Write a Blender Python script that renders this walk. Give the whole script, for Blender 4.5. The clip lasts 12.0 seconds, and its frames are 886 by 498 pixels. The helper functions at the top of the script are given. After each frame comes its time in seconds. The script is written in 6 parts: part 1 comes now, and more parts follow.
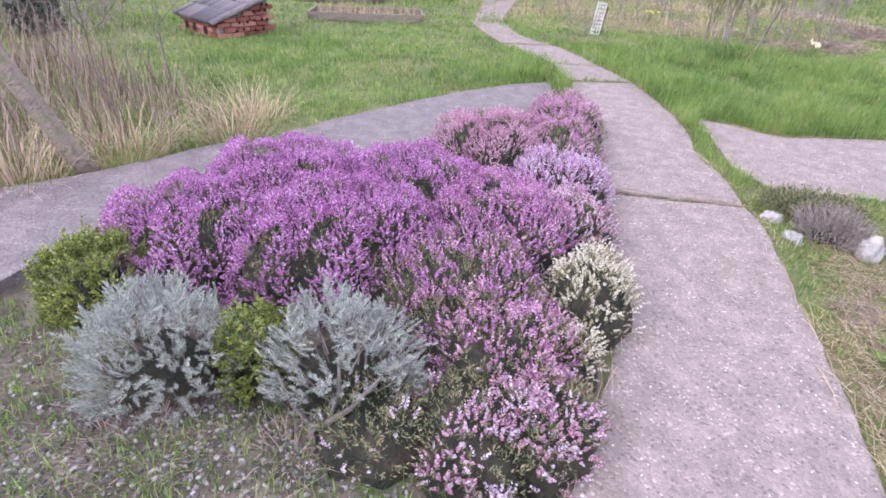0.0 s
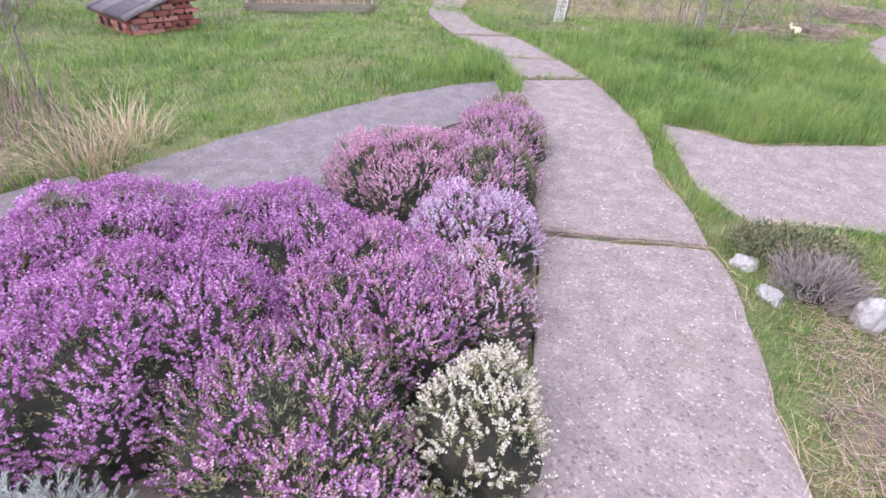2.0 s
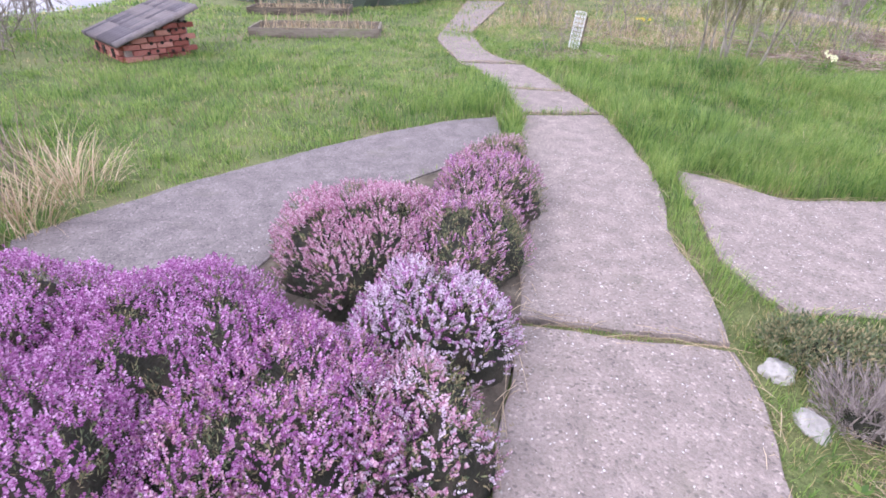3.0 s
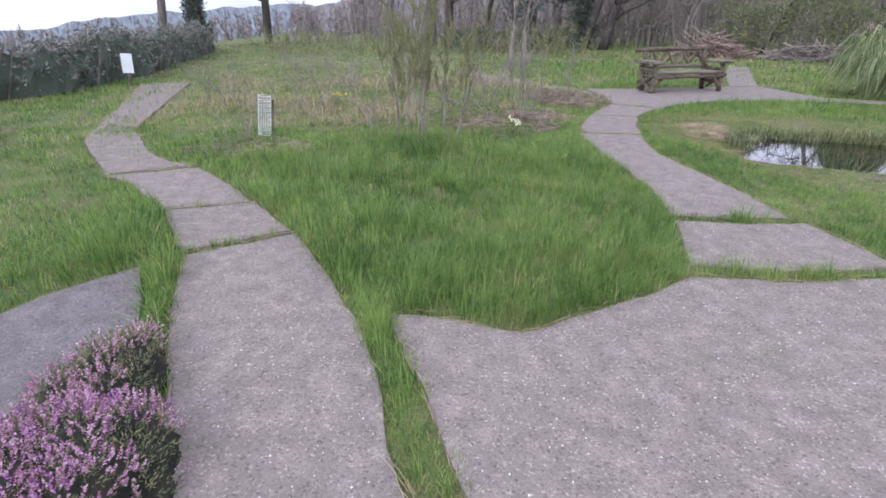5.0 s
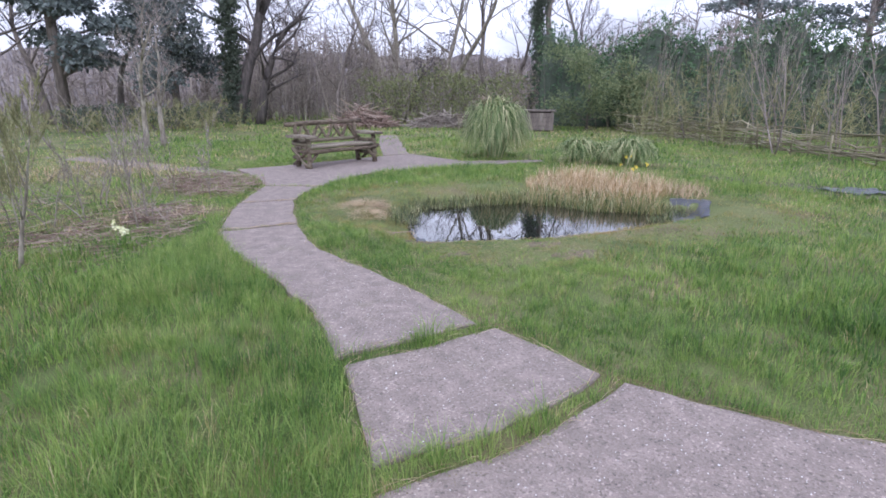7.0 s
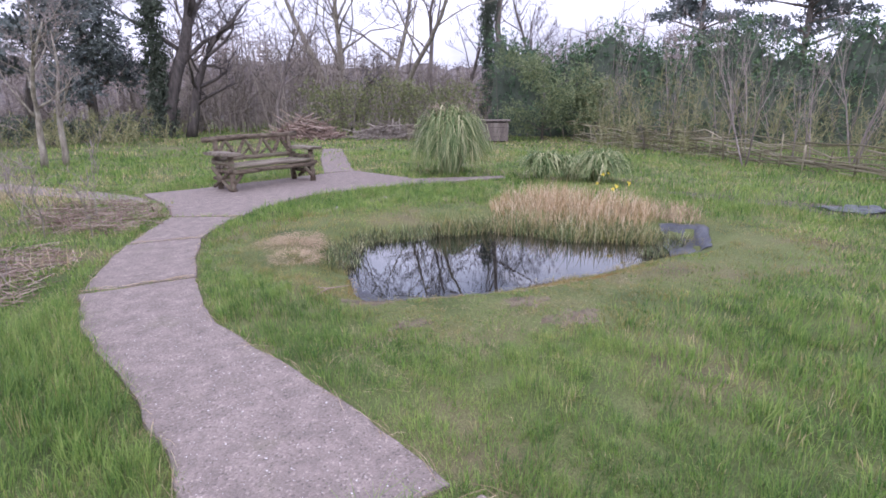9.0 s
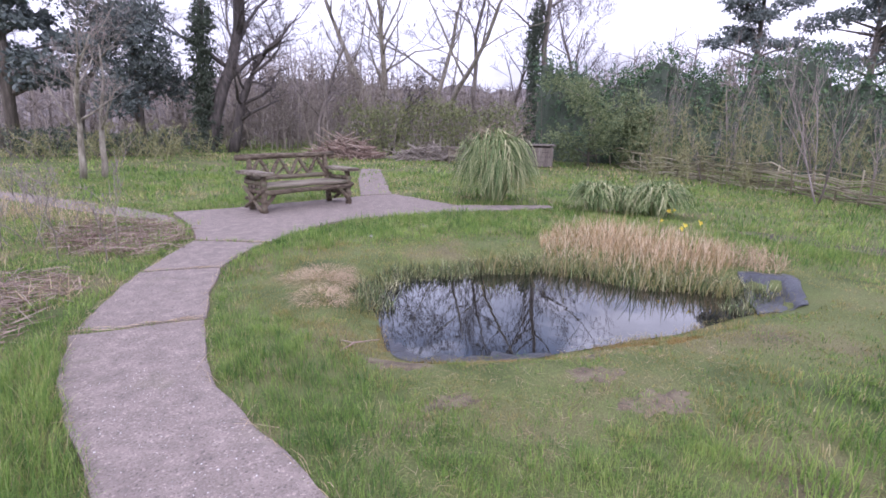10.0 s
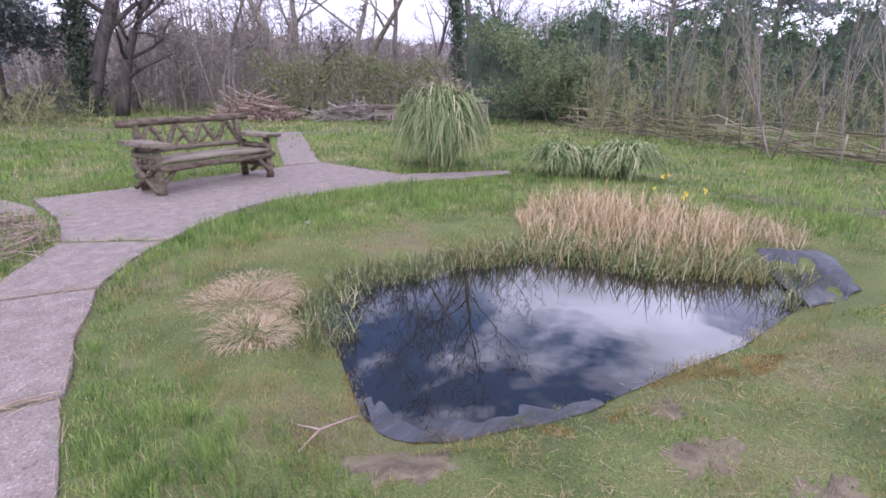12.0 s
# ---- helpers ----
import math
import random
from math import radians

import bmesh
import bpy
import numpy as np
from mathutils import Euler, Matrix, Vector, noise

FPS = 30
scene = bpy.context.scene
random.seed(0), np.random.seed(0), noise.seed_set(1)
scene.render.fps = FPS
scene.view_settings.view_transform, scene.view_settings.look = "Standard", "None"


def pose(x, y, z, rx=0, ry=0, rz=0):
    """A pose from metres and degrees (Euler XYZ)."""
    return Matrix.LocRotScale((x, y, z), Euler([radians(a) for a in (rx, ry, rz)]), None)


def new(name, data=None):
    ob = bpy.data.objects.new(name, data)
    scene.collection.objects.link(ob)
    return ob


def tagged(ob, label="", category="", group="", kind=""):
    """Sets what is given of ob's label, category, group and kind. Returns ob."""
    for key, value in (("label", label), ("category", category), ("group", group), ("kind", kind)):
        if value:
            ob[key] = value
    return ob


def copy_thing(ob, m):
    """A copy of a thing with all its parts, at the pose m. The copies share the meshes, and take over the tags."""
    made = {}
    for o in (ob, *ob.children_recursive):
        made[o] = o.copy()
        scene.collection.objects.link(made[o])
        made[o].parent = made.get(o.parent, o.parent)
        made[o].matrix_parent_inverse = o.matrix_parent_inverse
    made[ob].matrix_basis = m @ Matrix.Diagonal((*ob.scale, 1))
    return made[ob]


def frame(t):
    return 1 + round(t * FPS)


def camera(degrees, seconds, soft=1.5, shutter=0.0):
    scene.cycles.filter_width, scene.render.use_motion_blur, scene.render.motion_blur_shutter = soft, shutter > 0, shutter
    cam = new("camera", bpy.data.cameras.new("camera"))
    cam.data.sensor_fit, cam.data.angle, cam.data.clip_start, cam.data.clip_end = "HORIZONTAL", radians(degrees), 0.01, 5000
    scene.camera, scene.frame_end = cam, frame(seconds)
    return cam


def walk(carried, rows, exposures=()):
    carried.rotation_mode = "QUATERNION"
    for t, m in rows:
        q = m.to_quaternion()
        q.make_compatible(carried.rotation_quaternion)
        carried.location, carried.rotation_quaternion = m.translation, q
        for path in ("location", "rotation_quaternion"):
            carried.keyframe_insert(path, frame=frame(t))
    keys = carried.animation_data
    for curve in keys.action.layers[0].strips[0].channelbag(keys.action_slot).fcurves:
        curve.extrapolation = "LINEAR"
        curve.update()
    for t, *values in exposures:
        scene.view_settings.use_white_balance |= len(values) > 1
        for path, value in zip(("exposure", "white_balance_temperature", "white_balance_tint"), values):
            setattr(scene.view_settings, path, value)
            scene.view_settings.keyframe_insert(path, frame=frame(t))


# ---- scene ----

# ---------------------------------------------------------------- camera
cam = camera(79.0, 12.0, soft=1.7)
PATH = [  # seconds, eye x y z, yaw, pitch, roll
    (0, 0.845, -0.848, 1.488, 18.90, -30.18, 2.44),
    (0.5, 0.906, -0.688, 1.458, 18.73, -30.48, 2.42),
    (1, 1.004, -0.440, 1.481, 20.36, -30.01, 3.91),
    (1.5, 1.036, -0.155, 1.468, 18.37, -33.07, 2.20),
    (2, 1.045, 0.134, 1.460, 17.31, -31.50, 1.61),
    (2.5, 1.110, 0.482, 1.470, 23.09, -32.27, 2.02),
    (3, 1.115, 0.808, 1.475, 20.03, -29.81, 1.27),
    (3.2, 1.132, 0.987, 1.515, 14.99, -28.80, 0.08),
    (4.8, 1.346, 2.179, 1.539, -3.57, -23.44, 0.02),
    (5, 1.397, 2.337, 1.555, -7.40, -23.37, 0.36),
    (5.5, 1.655, 2.703, 1.606, -14.67, -19.89, -0.44),
    (6, 1.956, 3.150, 1.522, -32.83, -19.33, -1.11),
    (6.5, 2.195, 3.433, 1.506, -42.78, -20.34, -1.26),
    (7, 2.478, 3.754, 1.521, -40.31, -16.15, 0.07),
    (7.5, 2.736, 4.078, 1.513, -45.66, -16.10, -0.06),
    (7.7, 2.836, 4.196, 1.528, -46.39, -15.50, 0.19),
    (9.3, 3.655, 5.079, 1.505, -44.78, -15.03, -0.38),
    (9.5, 3.758, 5.203, 1.515, -41.52, -14.79, -0.26),
    (10, 3.961, 5.529, 1.523, -41.73, -13.07, 1.43),
    (10.5, 4.134, 5.878, 1.531, -43.73, -14.32, 1.19),
    (11, 4.357, 6.216, 1.518, -42.08, -13.85, 1.85),
    (11.5, 4.494, 6.552, 1.497, -49.50, -13.78, 1.57),
    (12, 4.644, 6.873, 1.464, -50.37, -17.23, 0.76),
]
walk(cam, [(t, pose(x, y, z, 90 + p, 0, w) @ pose(0, 0, 0, 0, 0, r)) for t, x, y, z, w, p, r in PATH],
     exposures=[(0, 0.90, 5600, 27), (3, 0.90, 5600, 24), (5, 0.3, 5450, 17), (5.5, 0.54, 5420, 19), (6.4, 0.33, 5400, 18), (7, 0.34, 5400, 19), (9.5, 0.38, 5540, 27), (12, 0.47, 5520, 30)])

# ---------------------------------------------------------------- sky and sun
SUN_ELEV, SUN_ROT = radians(34), radians(215)
world = bpy.data.worlds.new("sky")
scene.world = world
world.use_nodes = True
wn, wl = world.node_tree.nodes, world.node_tree.links
wn.clear()
w_out = wn.new("ShaderNodeOutputWorld")
w_bg = wn.new("ShaderNodeBackground")
w_bg.inputs["Strength"].default_value = 0.12
w_sky = wn.new("ShaderNodeTexSky")
w_sky.sky_type = "NISHITA"
w_sky.sun_disc = False
w_sky.sun_elevation, w_sky.sun_rotation = SUN_ELEV, SUN_ROT
w_sky.dust_density, w_sky.ozone_density = 1.2, 1.6
w_co = wn.new("ShaderNodeTexCoord")
w_map = wn.new("ShaderNodeMapping")
w_map.inputs["Scale"].default_value = (1.0, 1.0, 2.6)
w_no = wn.new("ShaderNodeTexNoise")
w_no.inputs["Scale"].default_value = 2.3
w_no.inputs["Detail"].default_value = 7
w_no.inputs["Roughness"].default_value = 0.58
w_no.inputs["Distortion"].default_value = 0.35
w_ra = wn.new("ShaderNodeValToRGB")
w_ra.color_ramp.elements[0].position = 0.41
w_ra.color_ramp.elements[1].position = 0.52
w_mix = wn.new("ShaderNodeMix")
w_mix.data_type = "RGBA"
w_cl, w_dome = wn.new("ShaderNodeVectorMath"), wn.new("ShaderNodeMapRange")
w_cl.operation = "SCALE"
w_cl.inputs[0].default_value = (11.5, 11.3, 11.6)
w_dome.inputs["From Min"].default_value, w_dome.inputs["From Max"].default_value = 0.09, 0.34
w_dome.inputs["To Min"].default_value, w_dome.inputs["To Max"].default_value = 0.62, 1.36
w_puff, w_shade, w_lit = wn.new("ShaderNodeTexNoise"), wn.new("ShaderNodeMapRange"), wn.new("ShaderNodeMath")
w_puff.inputs["Scale"].default_value, w_puff.inputs["Detail"].default_value = 3.4, 5
w_shade.inputs["From Min"].default_value, w_shade.inputs["From Max"].default_value = 0.34, 0.66
w_shade.inputs["To Min"].default_value, w_shade.inputs["To Max"].default_value = 0.62, 1.3
w_lit.operation = "MULTIPLY"
wl.new(w_map.outputs["Vector"], w_puff.inputs["Vector"])
wl.new(w_puff.outputs["Fac"], w_shade.inputs["Value"])
wl.new(w_shade.outputs["Result"], w_lit.inputs[0])
wl.new(w_dome.outputs["Result"], w_lit.inputs[1])
wl.new(w_lit.outputs["Value"], w_cl.inputs["Scale"])
wl.new(w_cl.outputs["Vector"], w_mix.inputs[7])
wl.new(w_co.outputs["Generated"], w_map.inputs["Vector"])
wl.new(w_map.outputs["Vector"], w_no.inputs["Vector"])
wl.new(w_no.outputs["Fac"], w_ra.inputs["Fac"])
w_sep, w_hz, w_max = wn.new("ShaderNodeSeparateXYZ"), wn.new("ShaderNodeMapRange"), wn.new("ShaderNodeMath")
w_hz.inputs["From Min"].default_value, w_hz.inputs["From Max"].default_value = 0.25, 0.42
w_hz.inputs["To Min"].default_value, w_hz.inputs["To Max"].default_value = 1.0, 0.0
w_max.operation = "MAXIMUM"
wl.new(w_co.outputs["Generated"], w_sep.inputs["Vector"])
wl.new(w_sep.outputs["Z"], w_hz.inputs["Value"])
wl.new(w_sep.outputs["Z"], w_dome.inputs["Value"])
wl.new(w_hz.outputs["Result"], w_max.inputs[0])
wl.new(w_ra.outputs["Color"], w_max.inputs[1])
wl.new(w_max.outputs["Value"], w_mix.inputs[0])
wl.new(w_sky.outputs["Color"], w_mix.inputs[6])
wl.new(w_mix.outputs[2], w_bg.inputs["Color"])
wl.new(w_bg.outputs["Background"], w_out.inputs["Surface"])
sun_data = bpy.data.lights.new("sun", "SUN")
sun_data.energy, sun_data.angle, sun_data.color = 1.3, radians(14), (1.0, 0.95, 0.88)
sun = new("sun", sun_data)
sun.matrix_world = pose(0, 0, 30, 0, 0, 0) @ Vector((math.sin(SUN_ROT) * math.cos(SUN_ELEV), math.cos(SUN_ROT) * math.cos(SUN_ELEV), math.sin(SUN_ELEV))).to_track_quat("Z", "Y").to_matrix().to_4x4()


# ---------------------------------------------------------------- materials
def mat(name, cols, scale=4.0, rough=0.85, bump=0.3, grain=60.0, island=0.0, obrand=0.0, metal=0.0, spread=(0.32, 0.68), grainmix=0.35, stretch=(1, 1, 1), spec=0.3, trans=0.0):
    """A node material: noise through a ramp of colours, fine grain, bump, and variation from piece to piece."""
    m = bpy.data.materials.new(name)
    m.use_nodes = True
    n, l = m.node_tree.nodes, m.node_tree.links
    b = n["Principled BSDF"]
    b.inputs["Roughness"].default_value, b.inputs["Metallic"].default_value = rough, metal
    b.inputs["Specular IOR Level"].default_value = spec
    co, mp = n.new("ShaderNodeTexCoord"), n.new("ShaderNodeMapping")
    mp.inputs["Scale"].default_value = stretch
    l.new(co.outputs["Object"], mp.inputs["Vector"])
    n1, n2, ra = n.new("ShaderNodeTexNoise"), n.new("ShaderNodeTexNoise"), n.new("ShaderNodeValToRGB")
    n1.inputs["Scale"].default_value, n1.inputs["Detail"].default_value = scale, 6
    n2.inputs["Scale"].default_value, n2.inputs["Detail"].default_value = grain, 4
    for q in (n1, n2):
        l.new(mp.outputs["Vector"], q.inputs["Vector"])
    e = ra.color_ramp.elements
    while len(e) < len(cols):
        e.new(0.5)
    for k, c in enumerate(cols):
        e[k].position = spread[0] + (spread[1] - spread[0]) * k / max(1, len(cols) - 1)
        e[k].color = (*c, 1)
    fac = n1.outputs["Fac"]
    if island or obrand:
        src = n.new("ShaderNodeNewGeometry").outputs["Random Per Island"] if island else n.new("ShaderNodeObjectInfo").outputs["Random"]
        mx = n.new("ShaderNodeMix")
        mx.inputs[0].default_value = island or obrand
        l.new(fac, mx.inputs[2])
        l.new(src, mx.inputs[3])
        fac = mx.outputs[0]
    l.new(fac, ra.inputs["Fac"])
    gm = n.new("ShaderNodeMix")
    gm.data_type, gm.blend_type = "RGBA", "OVERLAY"
    gm.inputs[0].default_value = grainmix
    l.new(ra.outputs["Color"], gm.inputs[6])
    l.new(n2.outputs["Fac"], gm.inputs[7])
    l.new(gm.outputs[2], b.inputs["Base Color"])
    if bump:
        bp = n.new("ShaderNodeBump")
        bp.inputs["Strength"].default_value, bp.inputs["Distance"].default_value = bump, 0.02
        l.new(n2.outputs["Fac"], bp.inputs["Height"])
        l.new(bp.outputs["Normal"], b.inputs["Normal"])
    if trans:
        out = n["Material Output"]
        tr, ad = n.new("ShaderNodeBsdfTranslucent"), n.new("ShaderNodeMixShader")
        ad.inputs[0].default_value = trans
        l.new(gm.outputs[2], tr.inputs["Color"])
        l.new(b.outputs["BSDF"], ad.inputs[1])
        l.new(tr.outputs["BSDF"], ad.inputs[2])
        l.new(ad.outputs["Shader"], out.inputs["Surface"])
    return m


def concrete(name, tone, moss):
    """Worn exposed-aggregate concrete: pebble cells, pale chips, stains and moss."""
    m = mat(name, [tuple(c * 0.78 for c in tone), tuple(c * 0.95 for c in tone), tuple(min(1, c * 1.2) for c in tone)], 7.5, 0.9, 0.0, 210, grainmix=0.4, spec=0.2, spread=(0.26, 0.74))
    n, l = m.node_tree.nodes, m.node_tree.links
    b = n["Principled BSDF"]
    base = b.inputs["Base Color"].links[0].from_socket
    co = n.new("ShaderNodeTexCoord")
    vo = n.new("ShaderNodeTexVoronoi")
    vo.inputs["Scale"].default_value = 95
    l.new(co.outputs["Object"], vo.inputs["Vector"])
    se = n.new("ShaderNodeSeparateColor")
    l.new(vo.outputs["Color"], se.inputs["Color"])
    rp = n.new("ShaderNodeValToRGB")
    rp.color_ramp.interpolation = "CONSTANT"
    tones = [(0.0, 0.26), (0.05, 0.37), (0.16, 0.45), (0.48, 0.51), (0.74, 0.56), (0.90, 0.42), (0.95, 0.78)]
    while len(rp.color_ramp.elements) < len(tones):
        rp.color_ramp.elements.new(0.5)
    for q, (p, v) in zip(rp.color_ramp.elements, tones):
        q.position, q.color = p, (v * 1.02, v * 0.98, v * 0.97, 1)
    l.new(se.outputs[0], rp.inputs["Fac"])
    ov = n.new("ShaderNodeMix")
    ov.data_type, ov.blend_type = "RGBA", "OVERLAY"
    ov.inputs[0].default_value = 0.75
    l.new(base, ov.inputs[6])
    l.new(rp.outputs["Color"], ov.inputs[7])
    st = n.new("ShaderNodeTexNoise")
    st.inputs["Scale"].default_value, st.inputs["Detail"].default_value = 2.2, 8
    l.new(co.outputs["Object"], st.inputs["Vector"])
    sr = n.new("ShaderNodeValToRGB")
    sr.color_ramp.elements[0].position, sr.color_ramp.elements[1].position = 0.60, 0.84
    l.new(st.outputs["Fac"], sr.inputs["Fac"])
    ml = n.new("ShaderNodeMath")
    ml.operation = "MULTIPLY"
    ml.inputs[1].default_value = moss
    l.new(sr.outputs["Color"], ml.inputs[0])
    mo = n.new("ShaderNodeMix")
    mo.data_type = "RGBA"
    mo.inputs[7].default_value = (0.13, 0.13, 0.07, 1)
    l.new(ml.outputs[0], mo.inputs[0])
    l.new(ov.outputs[2], mo.inputs[6])
    l.new(mo.outputs[2], b.inputs["Base Color"])
    bp = n.new("ShaderNodeBump")
    bp.inputs["Strength"].default_value, bp.inputs["Distance"].default_value = 0.7, 0.006
    bp.invert = True
    l.new(vo.outputs["Distance"], bp.inputs["Height"])
    l.new(bp.outputs["Normal"], b.inputs["Normal"])
    return m


M_CONC = concrete("worn_concrete", (0.246, 0.209, 0.183), 0.5)
M_CONC_DARK = concrete("dark_concrete", (0.178, 0.158, 0.15), 0.6)
M_SOIL = mat("lawn_soil", [(0.06, 0.078, 0.025), (0.095, 0.118, 0.037), (0.135, 0.155, 0.052), (0.17, 0.155, 0.072), (0.12, 0.10, 0.058)], 1.1, 0.95, 0.9, 90, grainmix=0.95, spread=(0.25, 0.75))


def blade_green(name, cols, spread):
    """Grass blades: colour drifts over metres, from tuft to tuft and from blade to blade."""
    m = mat(name, cols, 6.5, 0.5, 0.0, 9, island=0.42, spread=spread, grainmix=0.2, trans=0.5)
    n, l = m.node_tree.nodes, m.node_tree.links
    ramp = next(q for q in n if q.type == "VALTORGB")
    near = ramp.inputs["Fac"].links[0].from_socket
    wide, mx = n.new("ShaderNodeTexNoise"), n.new("ShaderNodeMix")
    wide.inputs["Scale"].default_value, wide.inputs["Detail"].default_value = 0.85, 3
    l.new(n.new("ShaderNodeTexCoord").outputs["Object"], wide.inputs["Vector"])
    mx.inputs[0].default_value = 0.36
    l.new(near, mx.inputs[2])
    l.new(wide.outputs["Fac"], mx.inputs[3])
    l.new(mx.outputs[0], ramp.inputs["Fac"])
    return m


M_GRASS = blade_green("grass", [(0.062, 0.122, 0.034), (0.135, 0.232, 0.052), (0.232, 0.345, 0.075), (0.37, 0.44, 0.13)], (0.34, 0.66))
M_MOSS = blade_green("mossy_turf", [(0.15, 0.175, 0.05), (0.26, 0.25, 0.085), (0.37, 0.30, 0.12), (0.50, 0.40, 0.20)], (0.30, 0.70))
M_RUSTMOSS = blade_green("rusty_moss", [(0.11, 0.10, 0.03), (0.23, 0.16, 0.045), (0.34, 0.21, 0.06), (0.42, 0.31, 0.12)], (0.30, 0.70))
M_GRASS_DRY = mat("dry_grass", [(0.22, 0.24, 0.08), (0.36, 0.33, 0.13), (0.50, 0.41, 0.21), (0.60, 0.50, 0.30)], 1.2, 0.7, 0.0, 9, island=0.6, spread=(0.25, 0.8), grainmix=0.2, trans=0.45)
M_STRAW = mat("straw", [(0.30, 0.22, 0.13), (0.44, 0.33, 0.20), (0.56, 0.45, 0.30)], 3, 0.75, 0.0, 20, island=0.7, spread=(0.2, 0.8), trans=0.2)
M_REED = mat("russet_reed", [(0.26, 0.20, 0.09), (0.46, 0.325, 0.17), (0.57, 0.425, 0.26), (0.67, 0.555, 0.39)], 3, 0.75, 0.0, 20, island=0.7, spread=(0.2, 0.8), trans=0.2)
M_SEDGE = mat("sedge_leaf", [(0.08, 0.13, 0.04), (0.16, 0.22, 0.08), (0.30, 0.34, 0.15), (0.55, 0.51, 0.30)], 3, 0.55, 0.0, 20, island=0.75, spread=(0.2, 0.85), trans=0.2)
M_RUSH = mat("dark_rush", [(0.05, 0.055, 0.03), (0.10, 0.11, 0.05), (0.19, 0.18, 0.085)], 3, 0.65, 0.0, 20, island=0.7, spread=(0.2, 0.8), trans=0.15)
M_PURPLE = mat("purple_heather_flower", [(0.235, 0.066, 0.20), (0.38, 0.140, 0.33), (0.515, 0.260, 0.465), (0.77, 0.55, 0.73)], 3.0, 0.7, 0.0, 30, island=0.6, spread=(0.22, 0.8), grainmix=0.2, trans=0.4)
M_PINK = mat("pink_heather_flower", [(0.32, 0.13, 0.21), (0.46, 0.225, 0.325), (0.60, 0.37, 0.455), (0.78, 0.62, 0.66)], 3.0, 0.7, 0.0, 30, island=0.6, spread=(0.22, 0.8), grainmix=0.2, trans=0.4)
M_LILAC = mat("lilac_heather_flower", [(0.40, 0.28, 0.37), (0.55, 0.42, 0.52), (0.69, 0.58, 0.66), (0.84, 0.77, 0.81)], 3.0, 0.7, 0.0, 30, island=0.6, spread=(0.22, 0.8), grainmix=0.2, trans=0.4)
M_WHITE = mat("white_heather_flower", [(0.40, 0.37, 0.25), (0.60, 0.56, 0.42), (0.78, 0.74, 0.61)], 3.0, 0.7, 0.0, 30, island=0.7, spread=(0.2, 0.7), grainmix=0.2, trans=0.4)
M_HEATH = mat("heather_foliage", [(0.07, 0.095, 0.045), (0.13, 0.15, 0.07), (0.24, 0.22, 0.11), (0.36, 0.27, 0.15)], 4.0, 0.8, 0.0, 30, island=0.6, spread=(0.25, 0.85), grainmix=0.3)
# near-black: the shade inside the plants is put into this colour
M_INNER_SHADE = mat("inner_plant_shade", [(0.016, 0.019, 0.012), (0.032, 0.031, 0.02), (0.06, 0.05, 0.034)], 9.0, 0.95, 0.8, 60)
M_LAV = mat("lavender_leaf", [(0.22, 0.245, 0.20), (0.34, 0.365, 0.31), (0.48, 0.50, 0.44)], 6.0, 0.7, 0.0, 40, island=0.7, spread=(0.2, 0.8), trans=0.15)
M_BOX = mat("box_leaf", [(0.06, 0.10, 0.025), (0.13, 0.19, 0.04), (0.28, 0.31, 0.06), (0.47, 0.47, 0.12)], 5.0, 0.45, 0.0, 40, island=0.6, spread=(0.2, 0.8), spec=0.5, trans=0.2)
M_STONE = mat("pale_stone", [(0.30, 0.28, 0.25), (0.45, 0.42, 0.38), (0.62, 0.60, 0.55)], 5.0, 0.9, 0.7, 40, island=0.3)
M_GRAVEL = mat("gravel", [(0.06, 0.055, 0.048), (0.12, 0.108, 0.095), (0.20, 0.182, 0.165), (0.40, 0.375, 0.345)], 3.0, 0.85, 0.3, 80, island=0.85, spread=(0.1, 0.95))
M_CHIP = mat("aggregate_chip", [(0.15, 0.125, 0.11), (0.40, 0.36, 0.33), (0.60, 0.56, 0.53), (0.80, 0.77, 0.74)], 3.0, 0.85, 0.2, 80, island=0.9, spread=(0.08, 0.92))
M_BARE = mat("bare_soil", [(0.06, 0.05, 0.035), (0.11, 0.09, 0.065), (0.18, 0.15, 0.11)], 6.0, 0.95, 0.9, 50)
M_WORN = mat("worn_soil", [(0.09, 0.07, 0.05), (0.14, 0.112, 0.075), (0.19, 0.155, 0.10), (0.14, 0.14, 0.065)], 8.0, 0.95, 0.9, 50)
# twig brown paled towards grey: haze over the far wood, as colour
M_FAR = mat("haze_paled_wood", [(0.17, 0.15, 0.15), (0.22, 0.195, 0.19), (0.28, 0.25, 0.235)], 1.4, 0.95, 0.9, 9, stretch=(2, 2, 0.45), grainmix=0.6)
# the blue-grey is distance haze mixed into the wood's own colour
M_FAR_HAZE = mat("haze_tinted_hill_wood", [(0.20, 0.215, 0.235), (0.245, 0.26, 0.28), (0.29, 0.30, 0.32)], 1.4, 0.95, 0.9, 9, stretch=(2, 2, 0.6), grainmix=0.6)
M_LOG = mat("weathered_log", [(0.075, 0.058, 0.045), (0.155, 0.125, 0.095), (0.25, 0.21, 0.165), (0.19, 0.19, 0.11)], 5.0, 0.85, 0.8, 34, stretch=(0.4, 3, 3), obrand=0.2)
M_FRAME = mat("barked_bench_log", [(0.05, 0.036, 0.026), (0.105, 0.08, 0.056), (0.18, 0.145, 0.105), (0.16, 0.165, 0.10)], 9.0, 0.9, 1.0, 46, stretch=(0.7, 2.2, 2.2), obrand=0.15, spread=(0.28, 0.72))
